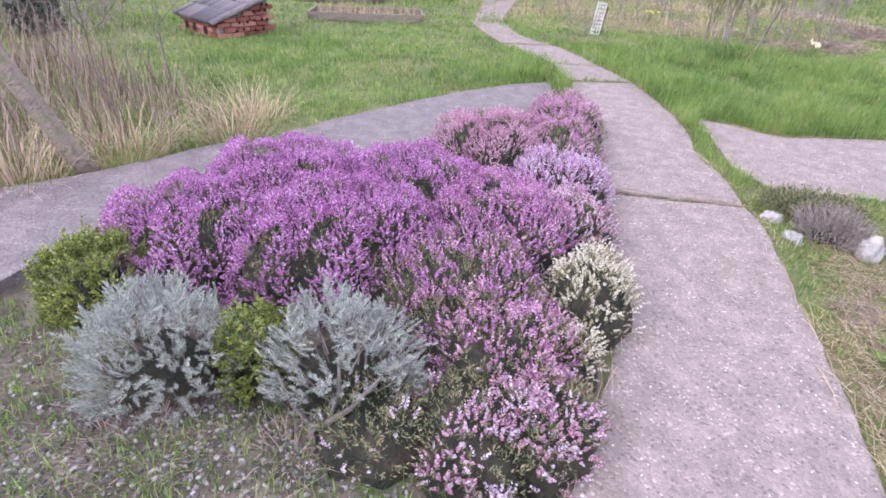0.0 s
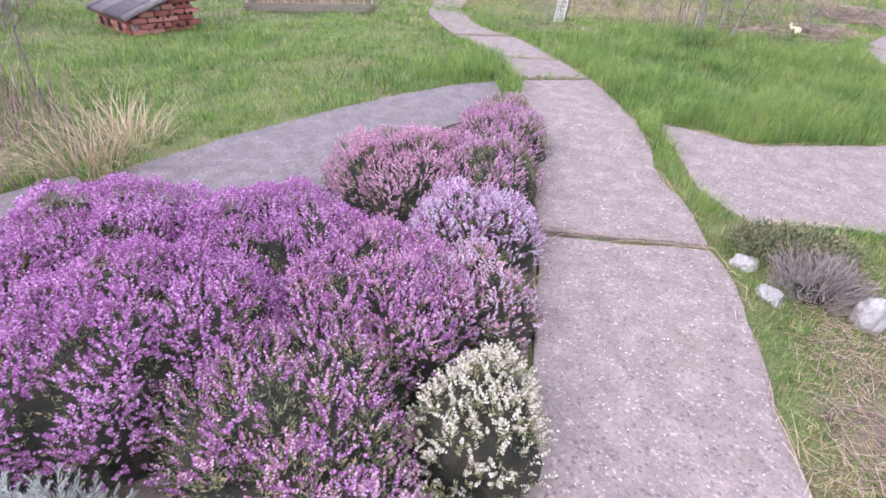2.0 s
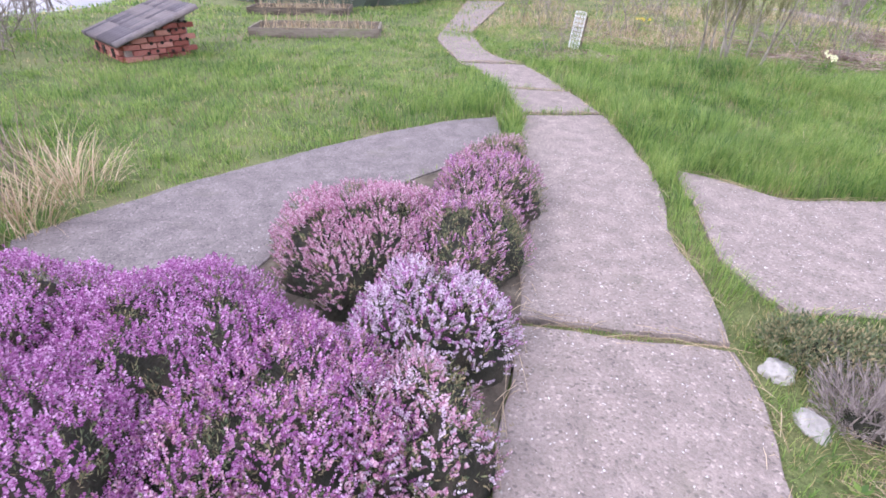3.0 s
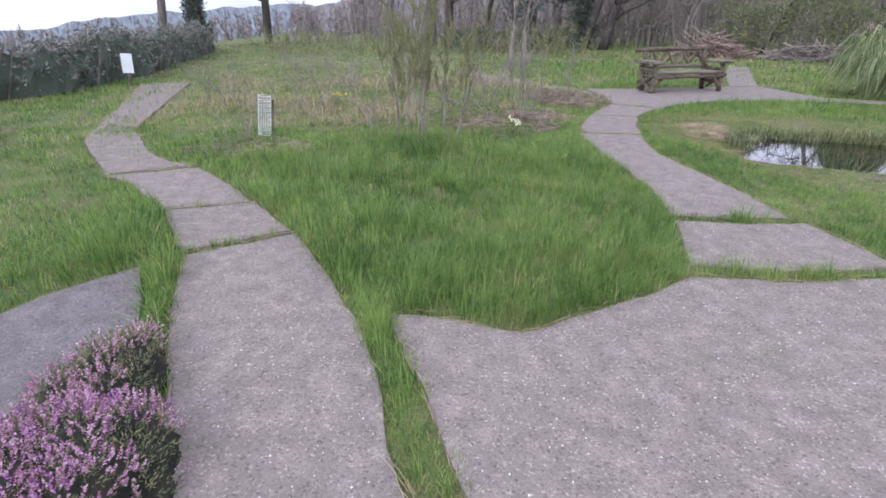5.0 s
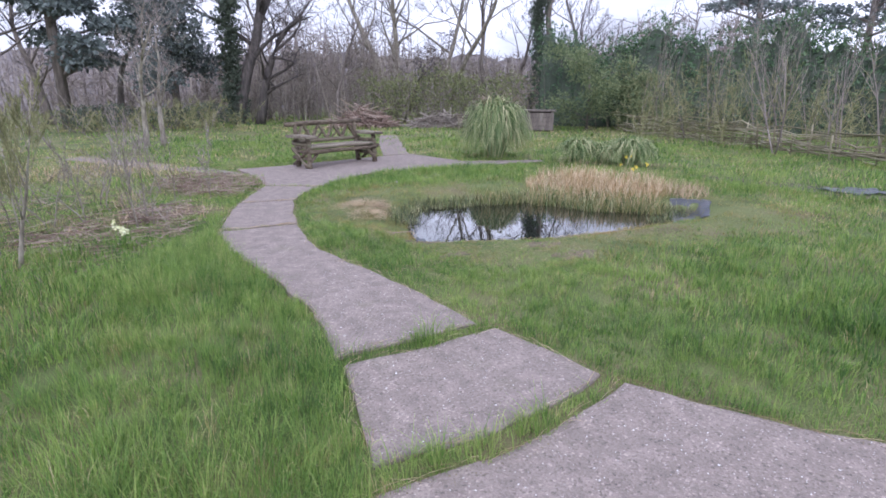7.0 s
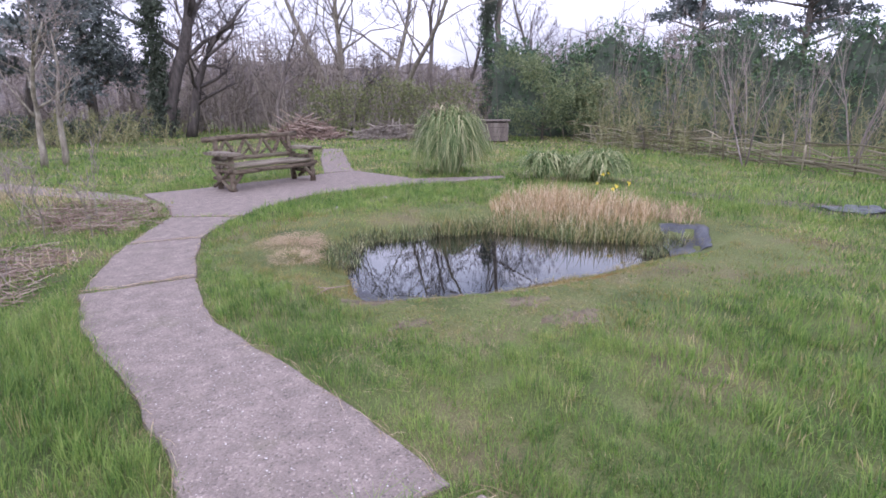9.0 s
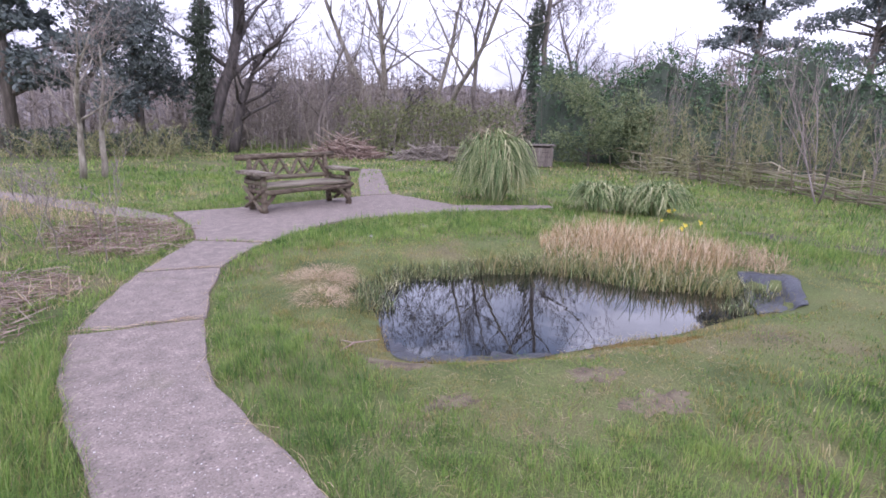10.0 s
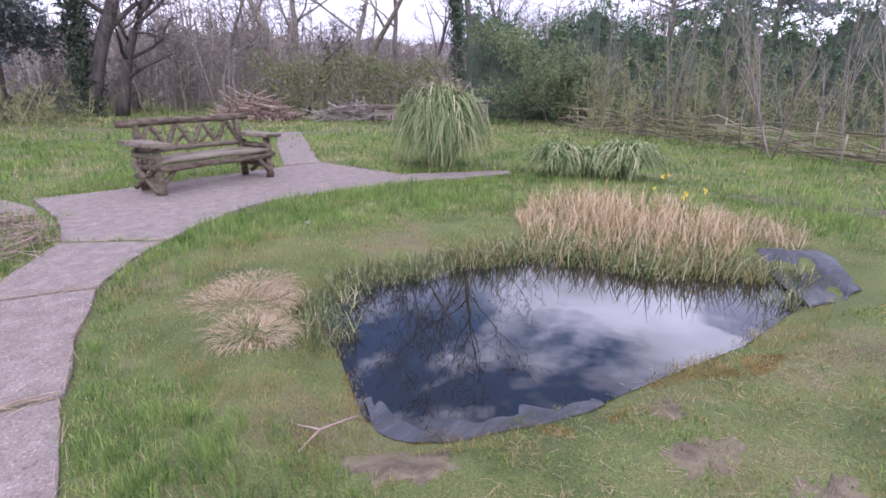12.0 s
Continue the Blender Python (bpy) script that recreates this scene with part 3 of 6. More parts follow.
BOG = [(12.55, 8.5), (12.65, 7.5), (12.5, 6.7), (12.35, 6.0), (12.6, 5.3), (13.3, 5.3), (13.5, 6.1), (13.1, 7.0), (13.2, 7.8), (13.0, 8.6)]
SLABS = [(rough_edge(p, 0.10, 0.03), z, m) for p, z, m in SLABS]
BED = [(-1.66, 0.1), (-1.72, 0.6), (-1.70, 1.4), (-1.5, 2.1), (-0.6, 2.45), (-0.55, 3.3), (-0.2, 4.35), (0.05, 4.75), (0.3, 4.7), (0.6, 3.8), (0.78, 2.75), (0.95, 1.4), (0.95, 0.4), (0.85, -0.3), (0.3, -0.5), (-1.0, -0.6)]
WALKED = [(0.8, -1.5), (1.1, 0.8), (1.4, 2.4), (2.5, 3.8), (3.8, 5.2), (4.7, 7.0), (5.2, 8.5)]


def smooth(t):
    t = np.clip(t, 0, 1)
    return t * t * (3 - 2 * t)


def falls(x, y):
    """How far the land drops towards the field in the north-west."""
    return 0.11 * np.maximum(0, -6.5 - x) * smooth((y - 18) / 9)


def ground_z(x, y):
    """The height of the ground."""
    x, y = np.asarray(x, float), np.asarray(y, float)
    z = -0.012 + 0.012 * np.sin(x * 1.7 + 0.4) * np.sin(y * 1.3 + 1.0) + 0.008 * np.sin(x * 4.1 + y * 3.3)
    z = z - falls(x, y)
    for poly in (POND, STREAM):
        d = edge_distance(poly, x, y)
        ins = inside(poly, x, y)
        z = np.where(ins, WATER_Z - 0.02 - 0.45 * smooth(d / 0.6), z + (WATER_Z - 0.01 - z) * (1 - smooth(d / 0.55)) * ~ins)
    return z


def steps(lo, hi, fine, far):
    """Grid lines, close together from lo to hi and ever wider out to far."""
    mid = list(np.arange(lo, hi + fine / 2, fine))
    g, w = [], fine
    x = hi
    while x < far:
        w *= 1.35
        x += w
        g.append(x)
    h, w, x = [], fine, lo
    while x > -far:
        w *= 1.35
        x -= w
        h.append(x)
    return np.array(h[::-1] + mid + g)


gx, gy = steps(-6, 14, 0.11, 900), steps(-3, 16, 0.11, 900)
GX, GY = np.meshgrid(gx, gy)
GV = np.stack([GX.ravel(), GY.ravel(), ground_z(GX, GY).ravel()], 1)
_i = (np.arange(len(gy) - 1)[:, None] * len(gx) + np.arange(len(gx) - 1)).ravel()
GT = np.concatenate([np.stack([_i, _i + 1, _i + len(gx) + 1], 1), np.stack([_i, _i + len(gx) + 1, _i + len(gx)], 1)])
ground = part("ground", tri_mesh("ground", GV, GT, M_SOIL, True))
tagged(ground, "damp garden ground under rough green lawn", "ground", kind="structure")


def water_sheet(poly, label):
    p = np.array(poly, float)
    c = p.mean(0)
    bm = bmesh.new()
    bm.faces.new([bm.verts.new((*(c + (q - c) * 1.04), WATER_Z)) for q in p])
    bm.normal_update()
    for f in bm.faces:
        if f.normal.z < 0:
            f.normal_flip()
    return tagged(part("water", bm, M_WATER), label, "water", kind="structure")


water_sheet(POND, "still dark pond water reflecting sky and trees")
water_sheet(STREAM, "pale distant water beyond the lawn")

bm = bmesh.new()
bm.faces.new([bm.verts.new((x, y, 0.010)) for x, y in rough_edge(BOG, 0.12, 0.16)])
bm.normal_update()
for f in bm.faces:
    if f.normal.z < 0:
        f.normal_flip()
bmesh.ops.triangulate(bm, faces=bm.faces)
tagged(part("mud", bm, M_BARE), "dark wet muddy rill in the lawn", "mud", kind="structure")

scrap = bmesh.new()
bmesh.ops.create_grid(scrap, x_segments=22, y_segments=12, size=0.5)
for v in scrap.verts:
    v.co = Vector((v.co.x * 0.8 * (1 + 0.2 * v.co.y), v.co.y * 0.55 + 0.06 * math.sin(9 * v.co.x), 0.012 * math.sin(17 * v.co.x + 3) * math.sin(11 * v.co.y) + 0.006 * math.sin(31 * v.co.x)))
for f in scrap.faces:
    f.smooth = True
scrap = part("liner_scrap", scrap, M_LINER)
scrap.matrix_world = pose(12.95, 5.95, 0.045, 0, 0, -42)
scrap.modifiers.new("thick", "SOLIDIFY").thickness = 0.012
tagged(scrap, "crumpled dark rubber sheet lying on mud", "rubber sheet")

pavement = thing("pavement", Matrix(), "worn exposed-aggregate concrete garden path slabs", "pavement", kind="structure")
for poly, z, m in SLABS:
    part("slab", slab_mesh("slab", poly, z, 0.10 if z < 0.05 else 0.2, m), None, pavement)


# ---------------------------------------------------------------- lawns
def spots(density, x0, x1, y0, y1):
    n = int(density * (x1 - x0) * (y1 - y0))
    return RNG.uniform(x0, x1, n), RNG.uniform(y0, y1, n)


def on_slab(x, y, grow=0.0):
    hit = np.zeros(x.shape, bool)
    near = np.full(x.shape, 9.0)
    for poly, z, m in SLABS:
        lo, hi = poly.min(0) - 0.4, poly.max(0) + 0.4
        k = (x > lo[0]) & (x < hi[0]) & (y > lo[1]) & (y < hi[1])
        if k.any():
            hit[k] |= inside(poly, x[k], y[k])
            near[k] = np.minimum(near[k], edge_distance(poly, x[k], y[k]))
    return hit, near


def patch(x, y, f, seed):
    """Slow variation over the ground, from 0 to 1."""
    r = np.random.default_rng(seed)
    v = 0
    for k in range(5):
        a, p = r.uniform(0, 6.28), r.uniform(0, 6.28)
        g = f * r.uniform(0.6, 1.8)
        v = v + np.sin(g * (x * math.cos(a) + y * math.sin(a)) + p + 1.3 * np.sin(0.6 * g * (y - x) + p))
    return np.clip(0.5 + v / 5.5, 0, 1)


lush, dry, mossy = [], [], []
# distance from the walk, clumps to the square metre, blades in a clump, clump radius, blade width, triangles
BANDS = [(0, 2.0, 235, 21, 0.050, 0.0036, 3), (2.0, 4.0, 125, 16, 0.07, 0.0060, 3), (4.0, 8.0, 80, 17, 0.10, 0.0095, 1), (8.0, 14.0, 21, 15, 0.18, 0.017, 1), (14.0, 32.0, 3.4, 12, 0.38, 0.040, 1)]
for lo, hi, density, per, radius, width, tris in BANDS:
    x, y = spots(density, -1.6 - hi, 6.0 + hi, -1.5 - min(hi, 4), 8.5 + hi)
    d = edge_distance(WALKED, x, y, closed=False)
    k = (d >= lo) & (d < hi)
    x, y = x[k], y[k]
    vigour = np.repeat(np.clip(RNG.normal(1.0, 0.26, len(x)) * (0.7 + 0.6 * patch(x, y, 4.5, 17)), 0.4, 1.7), per)
    yellow = np.repeat(RNG.random(len(x)), per)
    a, q = RNG.uniform(0, 6.28, len(x) * per), np.sqrt(RNG.random(len(x) * per)) * radius * 1.5
    x, y = np.repeat(x, per) + np.cos(a) * q, np.repeat(y, per) + np.sin(a) * q
    hit, near = on_slab(x, y)
    # the far end of the main path and the branch beside the platform are half overgrown
    hit &= ~((y > 8.6) & (x < 0.5) & (RNG.random(len(x)) < 0.35 + 0.4 * (y > 10.4)))
    hit &= ~((y > 15.12) & (x > 9.5) & (RNG.random(len(x)) < 0.05 + 0.10 * (y - 15)))
    hit &= ~((y > 13.6) & (x < 6.45) & (x > 2.5) & (RNG.random(len(x)) < 0.62))
    # grass creeps a finger's width over the slab edges
    hit &= ~((near < 0.035) & (RNG.random(len(x)) < 0.4))
    pin, pd = inside(POND, x, y), edge_distance(POND, x, y)
    k = ~hit & ~inside(BED, x, y) & ~inside(STREAM, x, y) & ~inside(LINER, x, y) & ~(inside(BOG, x, y) & (RNG.random(len(x)) < 0.6)) & ~(pin & (pd > 0.03))
    x, y, near, pd, a, q, vigour, yellow = x[k], y[k], near[k], pd[k], a[k], q[k], vigour[k], yellow[k]
    z = ground_z(x, y)
    rough = 0.35 + 0.9 * patch(x, y, 1.1, 3)
    # short worn turf round the pond, long grass in the wedge between the two paths
    wedge = smooth((4.6 - np.hypot((x - 2.9) / 1.2, y - 6.6)) / 2.2) * smooth((4.9 - x) / 0.6)
    worn = 1 - smooth((pd - 0.6) / 1.2)
    rim = smooth((5.9 - x) / 0.4) * (x > 4.9) * (y > 6.5) * (y < 11)
    worn = worn * (1 - rim)
    east = smooth((x - 5.2) / 1.5) * (1 - worn)
    scrub = smooth((y - 9.3 - 0.25 * np.abs(x - 2)) / 1.5) * (x < 5.5) * (x > -3)
    h = (0.034 + 0.048 * rough) * vigour * (1 + 1.25 * wedge + 0.5 * east) * (1 - 0.6 * worn) * RNG.uniform(0.6, 1.2, len(x))
    h = h * (1 - 0.15 * rim) * (0.9 if hi < 3 else 1.0)
    verge = (x > 1.5) & (y < 3.3)
    joint = near < 0.045
    h = np.where(joint, h * 0.48, h) * np.where(verge, 0.7, 1.0)
    keep = RNG.random(len(x)) < np.where(worn > 0.3, 0.55 + 0.6 * patch(x, y, 2.5, 9), 1.0) * np.where(verge, 0.9, 1) * (1 - 0.25 * scrub)
    isdry = yellow < np.clip(0.03 + 1.1 * worn * patch(x, y, 1.6, 5) + 0.28 * scrub + 0.55 * verge * patch(x, y, 4, 8) + 0.14 * patch(x, y, 0.8, 11) + 0.38 * smooth((y - 11.5) / 3) * patch(x, y, 0.7, 12) + 0.25 * smooth((x - 9.5) / 2) * patch(x, y, 0.9, 14), 0, 0.92)
    P = np.stack([x, y, z - 0.004], 1)
    lean = np.clip(0.2 + 0.6 * q / (radius * 1.5) + RNG.normal(0, 0.2, len(x)), 0.05, 1.0)
    # neighbouring tufts are swept the same way
    sweep = 12.6 * patch(x, y, 0.9, 21)
    way = np.arctan2(np.sin(a) + 0.45 * np.sin(sweep), np.cos(a) + 0.45 * np.cos(sweep))
    turn = way - 1.571 + RNG.normal(0, 0.55, len(x))
    w = width * RNG.uniform(0.7, 1.3, len(x))
    low = isdry & (worn > 0.2)
    for sel, out, f in ((keep & ~isdry, lush, 1.0), (keep & isdry & ~low, dry, 0.72), (keep & low, mossy, 0.8)):
        args = P[sel], h[sel] * (1 + 0.2 * (hi > 8)) * f, w[sel], lean[sel], turn[sel]
        out.append(blades(*args) if tris == 3 else thin_blades(*args))
for V, T in lush:
    tagged(part("grass", tri_mesh("grass", V, T, M_GRASS)), "long uneven green lawn grass", "grass", kind="stuff")
for V, T in dry:
    tagged(part("dry_grass", tri_mesh("dry_grass", V, T, M_GRASS_DRY)), "dry yellowed grass blades among the lawn", "grass", kind="stuff")
tagged(part("mossy_turf", tri_mesh("mossy_turf", *join(mossy), M_MOSS)), "short mossy ochre turf round the pond", "turf", kind="stuff")


# ---------------------------------------------------------------- heather bed
def mound_height(u, v, h, seed):
    r = np.hypot(u, v)
    a = np.arctan2(v, u)
    edge = 1 + 0.10 * np.sin(3 * a + seed) + 0.06 * np.sin(7 * a + 2.1 * seed)
    q = np.clip(r / edge, 0, 1)
    lumps = 1 + 0.10 * np.sin(7 * u + seed * 1.7) * np.sin(6 * v + seed) + 0.05 * np.sin(17 * u + 13 * v + seed)
    return h * (1 - q ** 3.6) ** 0.55 * lumps


def mound_points(n, rx, ry, h, seed, least=0.0, out=1.0):
    """Places on a plant's rounded top, with the way that each faces."""
    r = np.random.default_rng(seed)
    u, v = r.uniform(-1.15, 1.15, n), r.uniform(-1.15, 1.15, n)
    z = mound_height(u, v, h, seed)
    k = z > least * h + 0.012
    u, v, z = u[k], v[k], z[k]
    e = 0.02
    dx = (mound_height(u + e, v, h, seed) - z) / (e * rx)
    dy = (mound_height(u, v + e, h, seed) - z) / (e * ry)
    N = np.stack([-dx, -dy, np.ones_like(dx)], 1)
    N /= np.linalg.norm(N, axis=1, keepdims=True)
    # as many shoots on the steep flanks as on top
    k = r.random(len(u)) < np.clip(0.62 / np.maximum(N[:, 2], 0.05), 0, 1)
    return np.stack([u * rx, v * ry, z * out], 1)[k], N[k], r


# a solid inner mound that blocks the view through a plant
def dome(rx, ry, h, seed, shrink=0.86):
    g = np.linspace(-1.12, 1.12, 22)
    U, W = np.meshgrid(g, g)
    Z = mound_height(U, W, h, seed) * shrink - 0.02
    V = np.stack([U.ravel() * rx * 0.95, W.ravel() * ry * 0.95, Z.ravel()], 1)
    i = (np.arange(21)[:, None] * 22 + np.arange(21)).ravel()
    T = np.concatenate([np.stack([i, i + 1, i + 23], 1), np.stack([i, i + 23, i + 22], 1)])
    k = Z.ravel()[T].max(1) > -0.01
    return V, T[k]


SPIKES = [shoot(11, 0.046, 0.0088, 0.0080, 1.15, s, 0.12) for s in (1, 2, 3)]
NEEDLES = [shoot(7, 0.055, 0.020, 0.0050, 0.8, s) for s in (4, 5)]


def heather(x, y, rx, ry, h, flower, label, seed, bloom=1.0, density=5200, second=None, leafy=M_HEATH):
    ob = thing("heather", pose(x, y, float(ground_z(x, y))), label, "heather", "heathers in the bed")
    # dark mound in place of the shaded gaps between the stems
    part("litter", tri_mesh("litter", *dome(rx, ry, h, seed), M_INNER_SHADE, True), None, ob, "solid inner mound coloured as the shade between stems")
    n = int(density * 5.3 * rx * ry)
    P, N, r = mound_points(n, rx, ry, h, seed)
    up = N * 0.75 + [0, 0, 0.55] + r.normal(0, 0.28, P.shape)
    gaps = patch(P[:, 0] + x * 3, P[:, 1] + y * 3, 15.0, seed)
    show = (r.random(len(P)) < bloom) & (gaps > 0.21) & (r.random(len(P)) < 0.6 + 0.8 * P[:, 2] / h)
    items = [scatter(tv, tt, P[show][k::3] - up[show][k::3] * 0.012, up[show][k::3], r.uniform(0.75, 1.35, len(P[show][k::3]))) for k, (tv, tt) in enumerate(SPIKES)]
    part("blossom", tri_mesh("blossom", *join(items[:2] if second else items), flower), None, ob)
    if second:
        part("pale_blossom", tri_mesh("pale_blossom", *items[2], second), None, ob, "paler flower spikes among the others")
    g = r.random(len(P)) < 0.30 + 0.28 * (1 - bloom)
    Q, U = P[g] * [1, 1, 0.93], up[g]
    items = [scatter(tv, tt, Q[k::2] - U[k::2] * 0.03, U[k::2], r.uniform(0.8, 1.3, len(Q[k::2]))) for k, (tv, tt) in enumerate(NEEDLES)]
    part("foliage", tri_mesh("foliage", *join(items), leafy), None, ob, "fine heather needles")
    return ob


PURPLE = "dense bright purple flowering heather mound"
heather(-1.12, 1.05, 0.52, 0.50, 0.36, M_PURPLE, PURPLE + " at the bed's edge", 11)
heather(-1.00, 1.66, 0.56, 0.50, 0.37, M_PURPLE, PURPLE + " beside the dark slab", 12)
heather(-0.42, 1.22, 0.55, 0.55, 0.38, M_PURPLE, PURPLE + " behind the lavender", 13)
heather(-0.30, 1.90, 0.56, 0.50, 0.36, M_PURPLE, PURPLE + " in the middle of the bed", 14)
heather(0.28, 1.72, 0.42, 0.48, 0.34, M_PURPLE, PURPLE + " with russet patches", 15, 0.9, second=M_PINK)
heather(0.26, 1.12, 0.42, 0.42, 0.31, M_PURPLE, "sparse purple heather with bare dark gaps", 16, 0.38, second=M_PINK)
heather(-0.10, 2.95, 0.44, 0.50, 0.36, M_PINK, "rose-pink flowering heather by the far slab", 17, 0.95)
heather(0.36, 3.08, 0.35, 0.52, 0.33, M_PINK, "fading pink heather with much dark foliage", 18, 0.55, second=M_PURPLE)
heather(0.30, 3.80, 0.34, 0.46, 0.30, M_PINK, "dusky pink heather beside the concrete path", 19, 0.6, second=M_PURPLE)
heather(0.20, 4.38, 0.24, 0.42, 0.24, M_PINK, "russet-green heather with few faded flowers", 29, 0.35)
heather(0.47, 2.42, 0.34, 0.32, 0.33, M_LILAC, "pale lilac flowering heather beside the path", 20, 0.95, second=M_PURPLE)
heather(0.62, 1.88, 0.27, 0.34, 0.28, M_PINK, "pink and russet heather beside the path", 21, 0.75, second=M_LILAC)
heather(0.83, 1.27, 0.20, 0.27, 0.28, M_WHITE, "white flowering heather beside the path", 22, 0.62, 4200, leafy=M_TWIG_GREEN)
heather(0.80, 0.86, 0.14, 0.16, 0.20, M_WHITE, "small white heather among pink ones", 23, 0.7, 4200, leafy=M_TWIG_GREEN)
heather(0.50, 0.76, 0.40, 0.30, 0.27, M_PINK, "pink heather with dry russet tips", 24, 0.55, second=M_PURPLE)
heather(0.58, 0.38, 0.27, 0.25, 0.21, M_PINK, "pink and lilac heather near the gravel", 25, 0.6, second=M_LILAC)
heather(0.80, 0.48, 0.17, 0.26, 0.21, M_PINK, "leggy pink heather at the path's edge", 26, 0.55, second=M_LILAC)
heather(0.76, 0.02, 0.17, 0.16, 0.13, M_LILAC, "low lilac heather at the path's edge", 27, 0.6)
heather(0.25, 0.30, 0.19, 0.24, 0.19, M_LILAC, "green heather with hardly any flowers", 28, 0.06)

LAVENDER_SPRIGS = [shoot(24, 0.075, 0.027, 0.0040, 0.7, s) for s in (31, 32, 33)]
BOX_SPRIGS = [shoot(16, 0.060, 0.017, 0.011, 0.9, s) for s in (41, 42)]


def bushy(name, x, y, rx, ry, h, sprigs, leaf, stem, label, seed, density, size, category):
    """A small rounded shrub of leafy sprigs on woody stems."""
    ob = thing(name, pose(x, y, float(ground_z(x, y))), label, category)
    P, N, r = mound_points(int(density * 5.3 * rx * ry), rx, ry, h, seed, 0.02)
    E = r.uniform(0, 6.28, len(P) // 2)
    EP = np.stack([np.cos(E) * rx * 0.98, np.sin(E) * ry * 0.98, r.uniform(0.12, 0.75, len(E)) * h], 1)
    P, N = np.concatenate([P, EP]), np.concatenate([N, np.stack([np.cos(E), np.sin(E), 0.3 + 0 * E], 1)])
    up = N * 0.8 + [0, 0, 0.6] + r.normal(0, 0.22, P.shape)
    items = []
    for depth, f in ((0.0, 1.0), (0.06, 0.7), (0.12, 0.45)):
        k = r.random(len(P)) < f
        for j, (tv, tt) in enumerate(sprigs):
            Q = P[k][j::len(sprigs)]
            U = up[k][j::len(sprigs)]
            items.append(scatter(tv, tt, Q * (1 - depth) - U * 0.04, U + r.normal(0, 0.2, U.shape), size * r.uniform(0.7, 1.25, len(Q))))
    part("foliage", tri_mesh("foliage", *join(items), leaf), None, ob)
    lines = []
    for k in range(46):
        q = P[r.integers(len(P))] * 0.9
        b = np.array([q[0] * 0.25 + r.normal(0, 0.03), q[1] * 0.25 + r.normal(0, 0.03), 0.0])
        m = (b + q) / 2 + r.normal(0, 0.02, 3)
        lines.append(([b, m, q], [0.006, 0.004, 0.002]))
    part("framework", tri_mesh("framework", *tubes(lines, 4), stem), None, ob, "bare brown twiggy stems")["kind"] = "stuff"
    # smaller dark mound, standing in for the shade under the sprigs
    part("litter", tri_mesh("litter", *dome(rx * 0.66, ry * 0.66, h * 0.7, seed, 0.75), M_INNER_SHADE, True), None, ob, "solid inner mound coloured as the shade among twigs")
    return ob


bushy("lavender", -0.60, 0.24, 0.32, 0.27, 0.40, LAVENDER_SPRIGS, M_LAV, M_TWIG, "silver-grey lavender bush in the gravel", 51, 1350, 0.82, "shrub")
leggy = bushy("lavender", 0.04, 0.42, 0.30, 0.24, 0.40, LAVENDER_SPRIGS, M_LAV, M_TWIG, "leggy silver-grey lavender with a bare trunk", 52, 1150, 0.82, "shrub")
part("trunk", tri_mesh("trunk", *tubes([([(0.05, -0.27, -0.01), (0.02, -0.24, 0.06), (0.08, -0.23, 0.11), (0.15, -0.20, 0.17), (0.22, -0.12, 0.26)], [0.016, 0.015, 0.013, 0.009, 0.005]), ([(0.03, -0.24, 0.07), (-0.06, -0.22, 0.13), (-0.14, -0.18, 0.22)], [0.010, 0.007, 0.004]), ([(0.08, -0.23, 0.11), (0.10, -0.18, 0.20), (0.06, -0.10, 0.30)], [0.010, 0.007, 0.004])], 7), M_BARK, True), None, leggy, "bare gnarled grey-brown trunk")
bushy("box_shrub", -1.22, 0.50, 0.23, 0.24, 0.36, BOX_SPRIGS, M_BOX, M_TWIG, "yellow-green box shrub beside the dark slab", 53, 2300, 0.8, "shrub")
bushy("box_shrub", -0.27, 0.36, 0.15, 0.17, 0.34, BOX_SPRIGS, M_BOX, M_TWIG, "yellow-tipped box shrub between two lavenders", 54, 2300, 0.8, "shrub")
bushy("box_shrub", 0.66, -0.02, 0.14, 0.10, 0.13, BOX_SPRIGS, M_BOX, M_TWIG, "low lime-green shrub at the gravel's edge", 55, 1500, 0.9, "shrub")
bushy("dead_heather", 2.10, 2.62, 0.17, 0.15, 0.13, [shoot(10, 0.12, 0.05, 0.003, 0.35, 61)], M_TWIG, M_TWIG, "grey withered heather clump by pale stones", 56, 1500, 1.0, "heather")
bushy("green_heather", 2.06, 2.98, 0.30, 0.16, 0.14, NEEDLES, M_HEATH, M_TWIG, "dark green heather without flowers by the pad", 57, 2600, 1.3, "heather")

# soil and gravel of the bed
bm = bmesh.new()
bm.faces.new([bm.verts.new((x, y, 0.004)) for x, y in rough_edge(BED, 0.2, 0.03)])
bm.normal_update()
for f in bm.faces:
    if f.normal.z < 0:
        f.normal_flip()
bmesh.ops.triangulate(bm, faces=bm.faces)
tagged(part("bed_soil", bm, M_BARE), "dark bare soil of the heather bed", "soil", kind="structure")
PEBBLES = [pebble(s) for s in range(70, 75)]
CHIPS = [pebble(s, 0.6, True) for s in range(75, 80)]


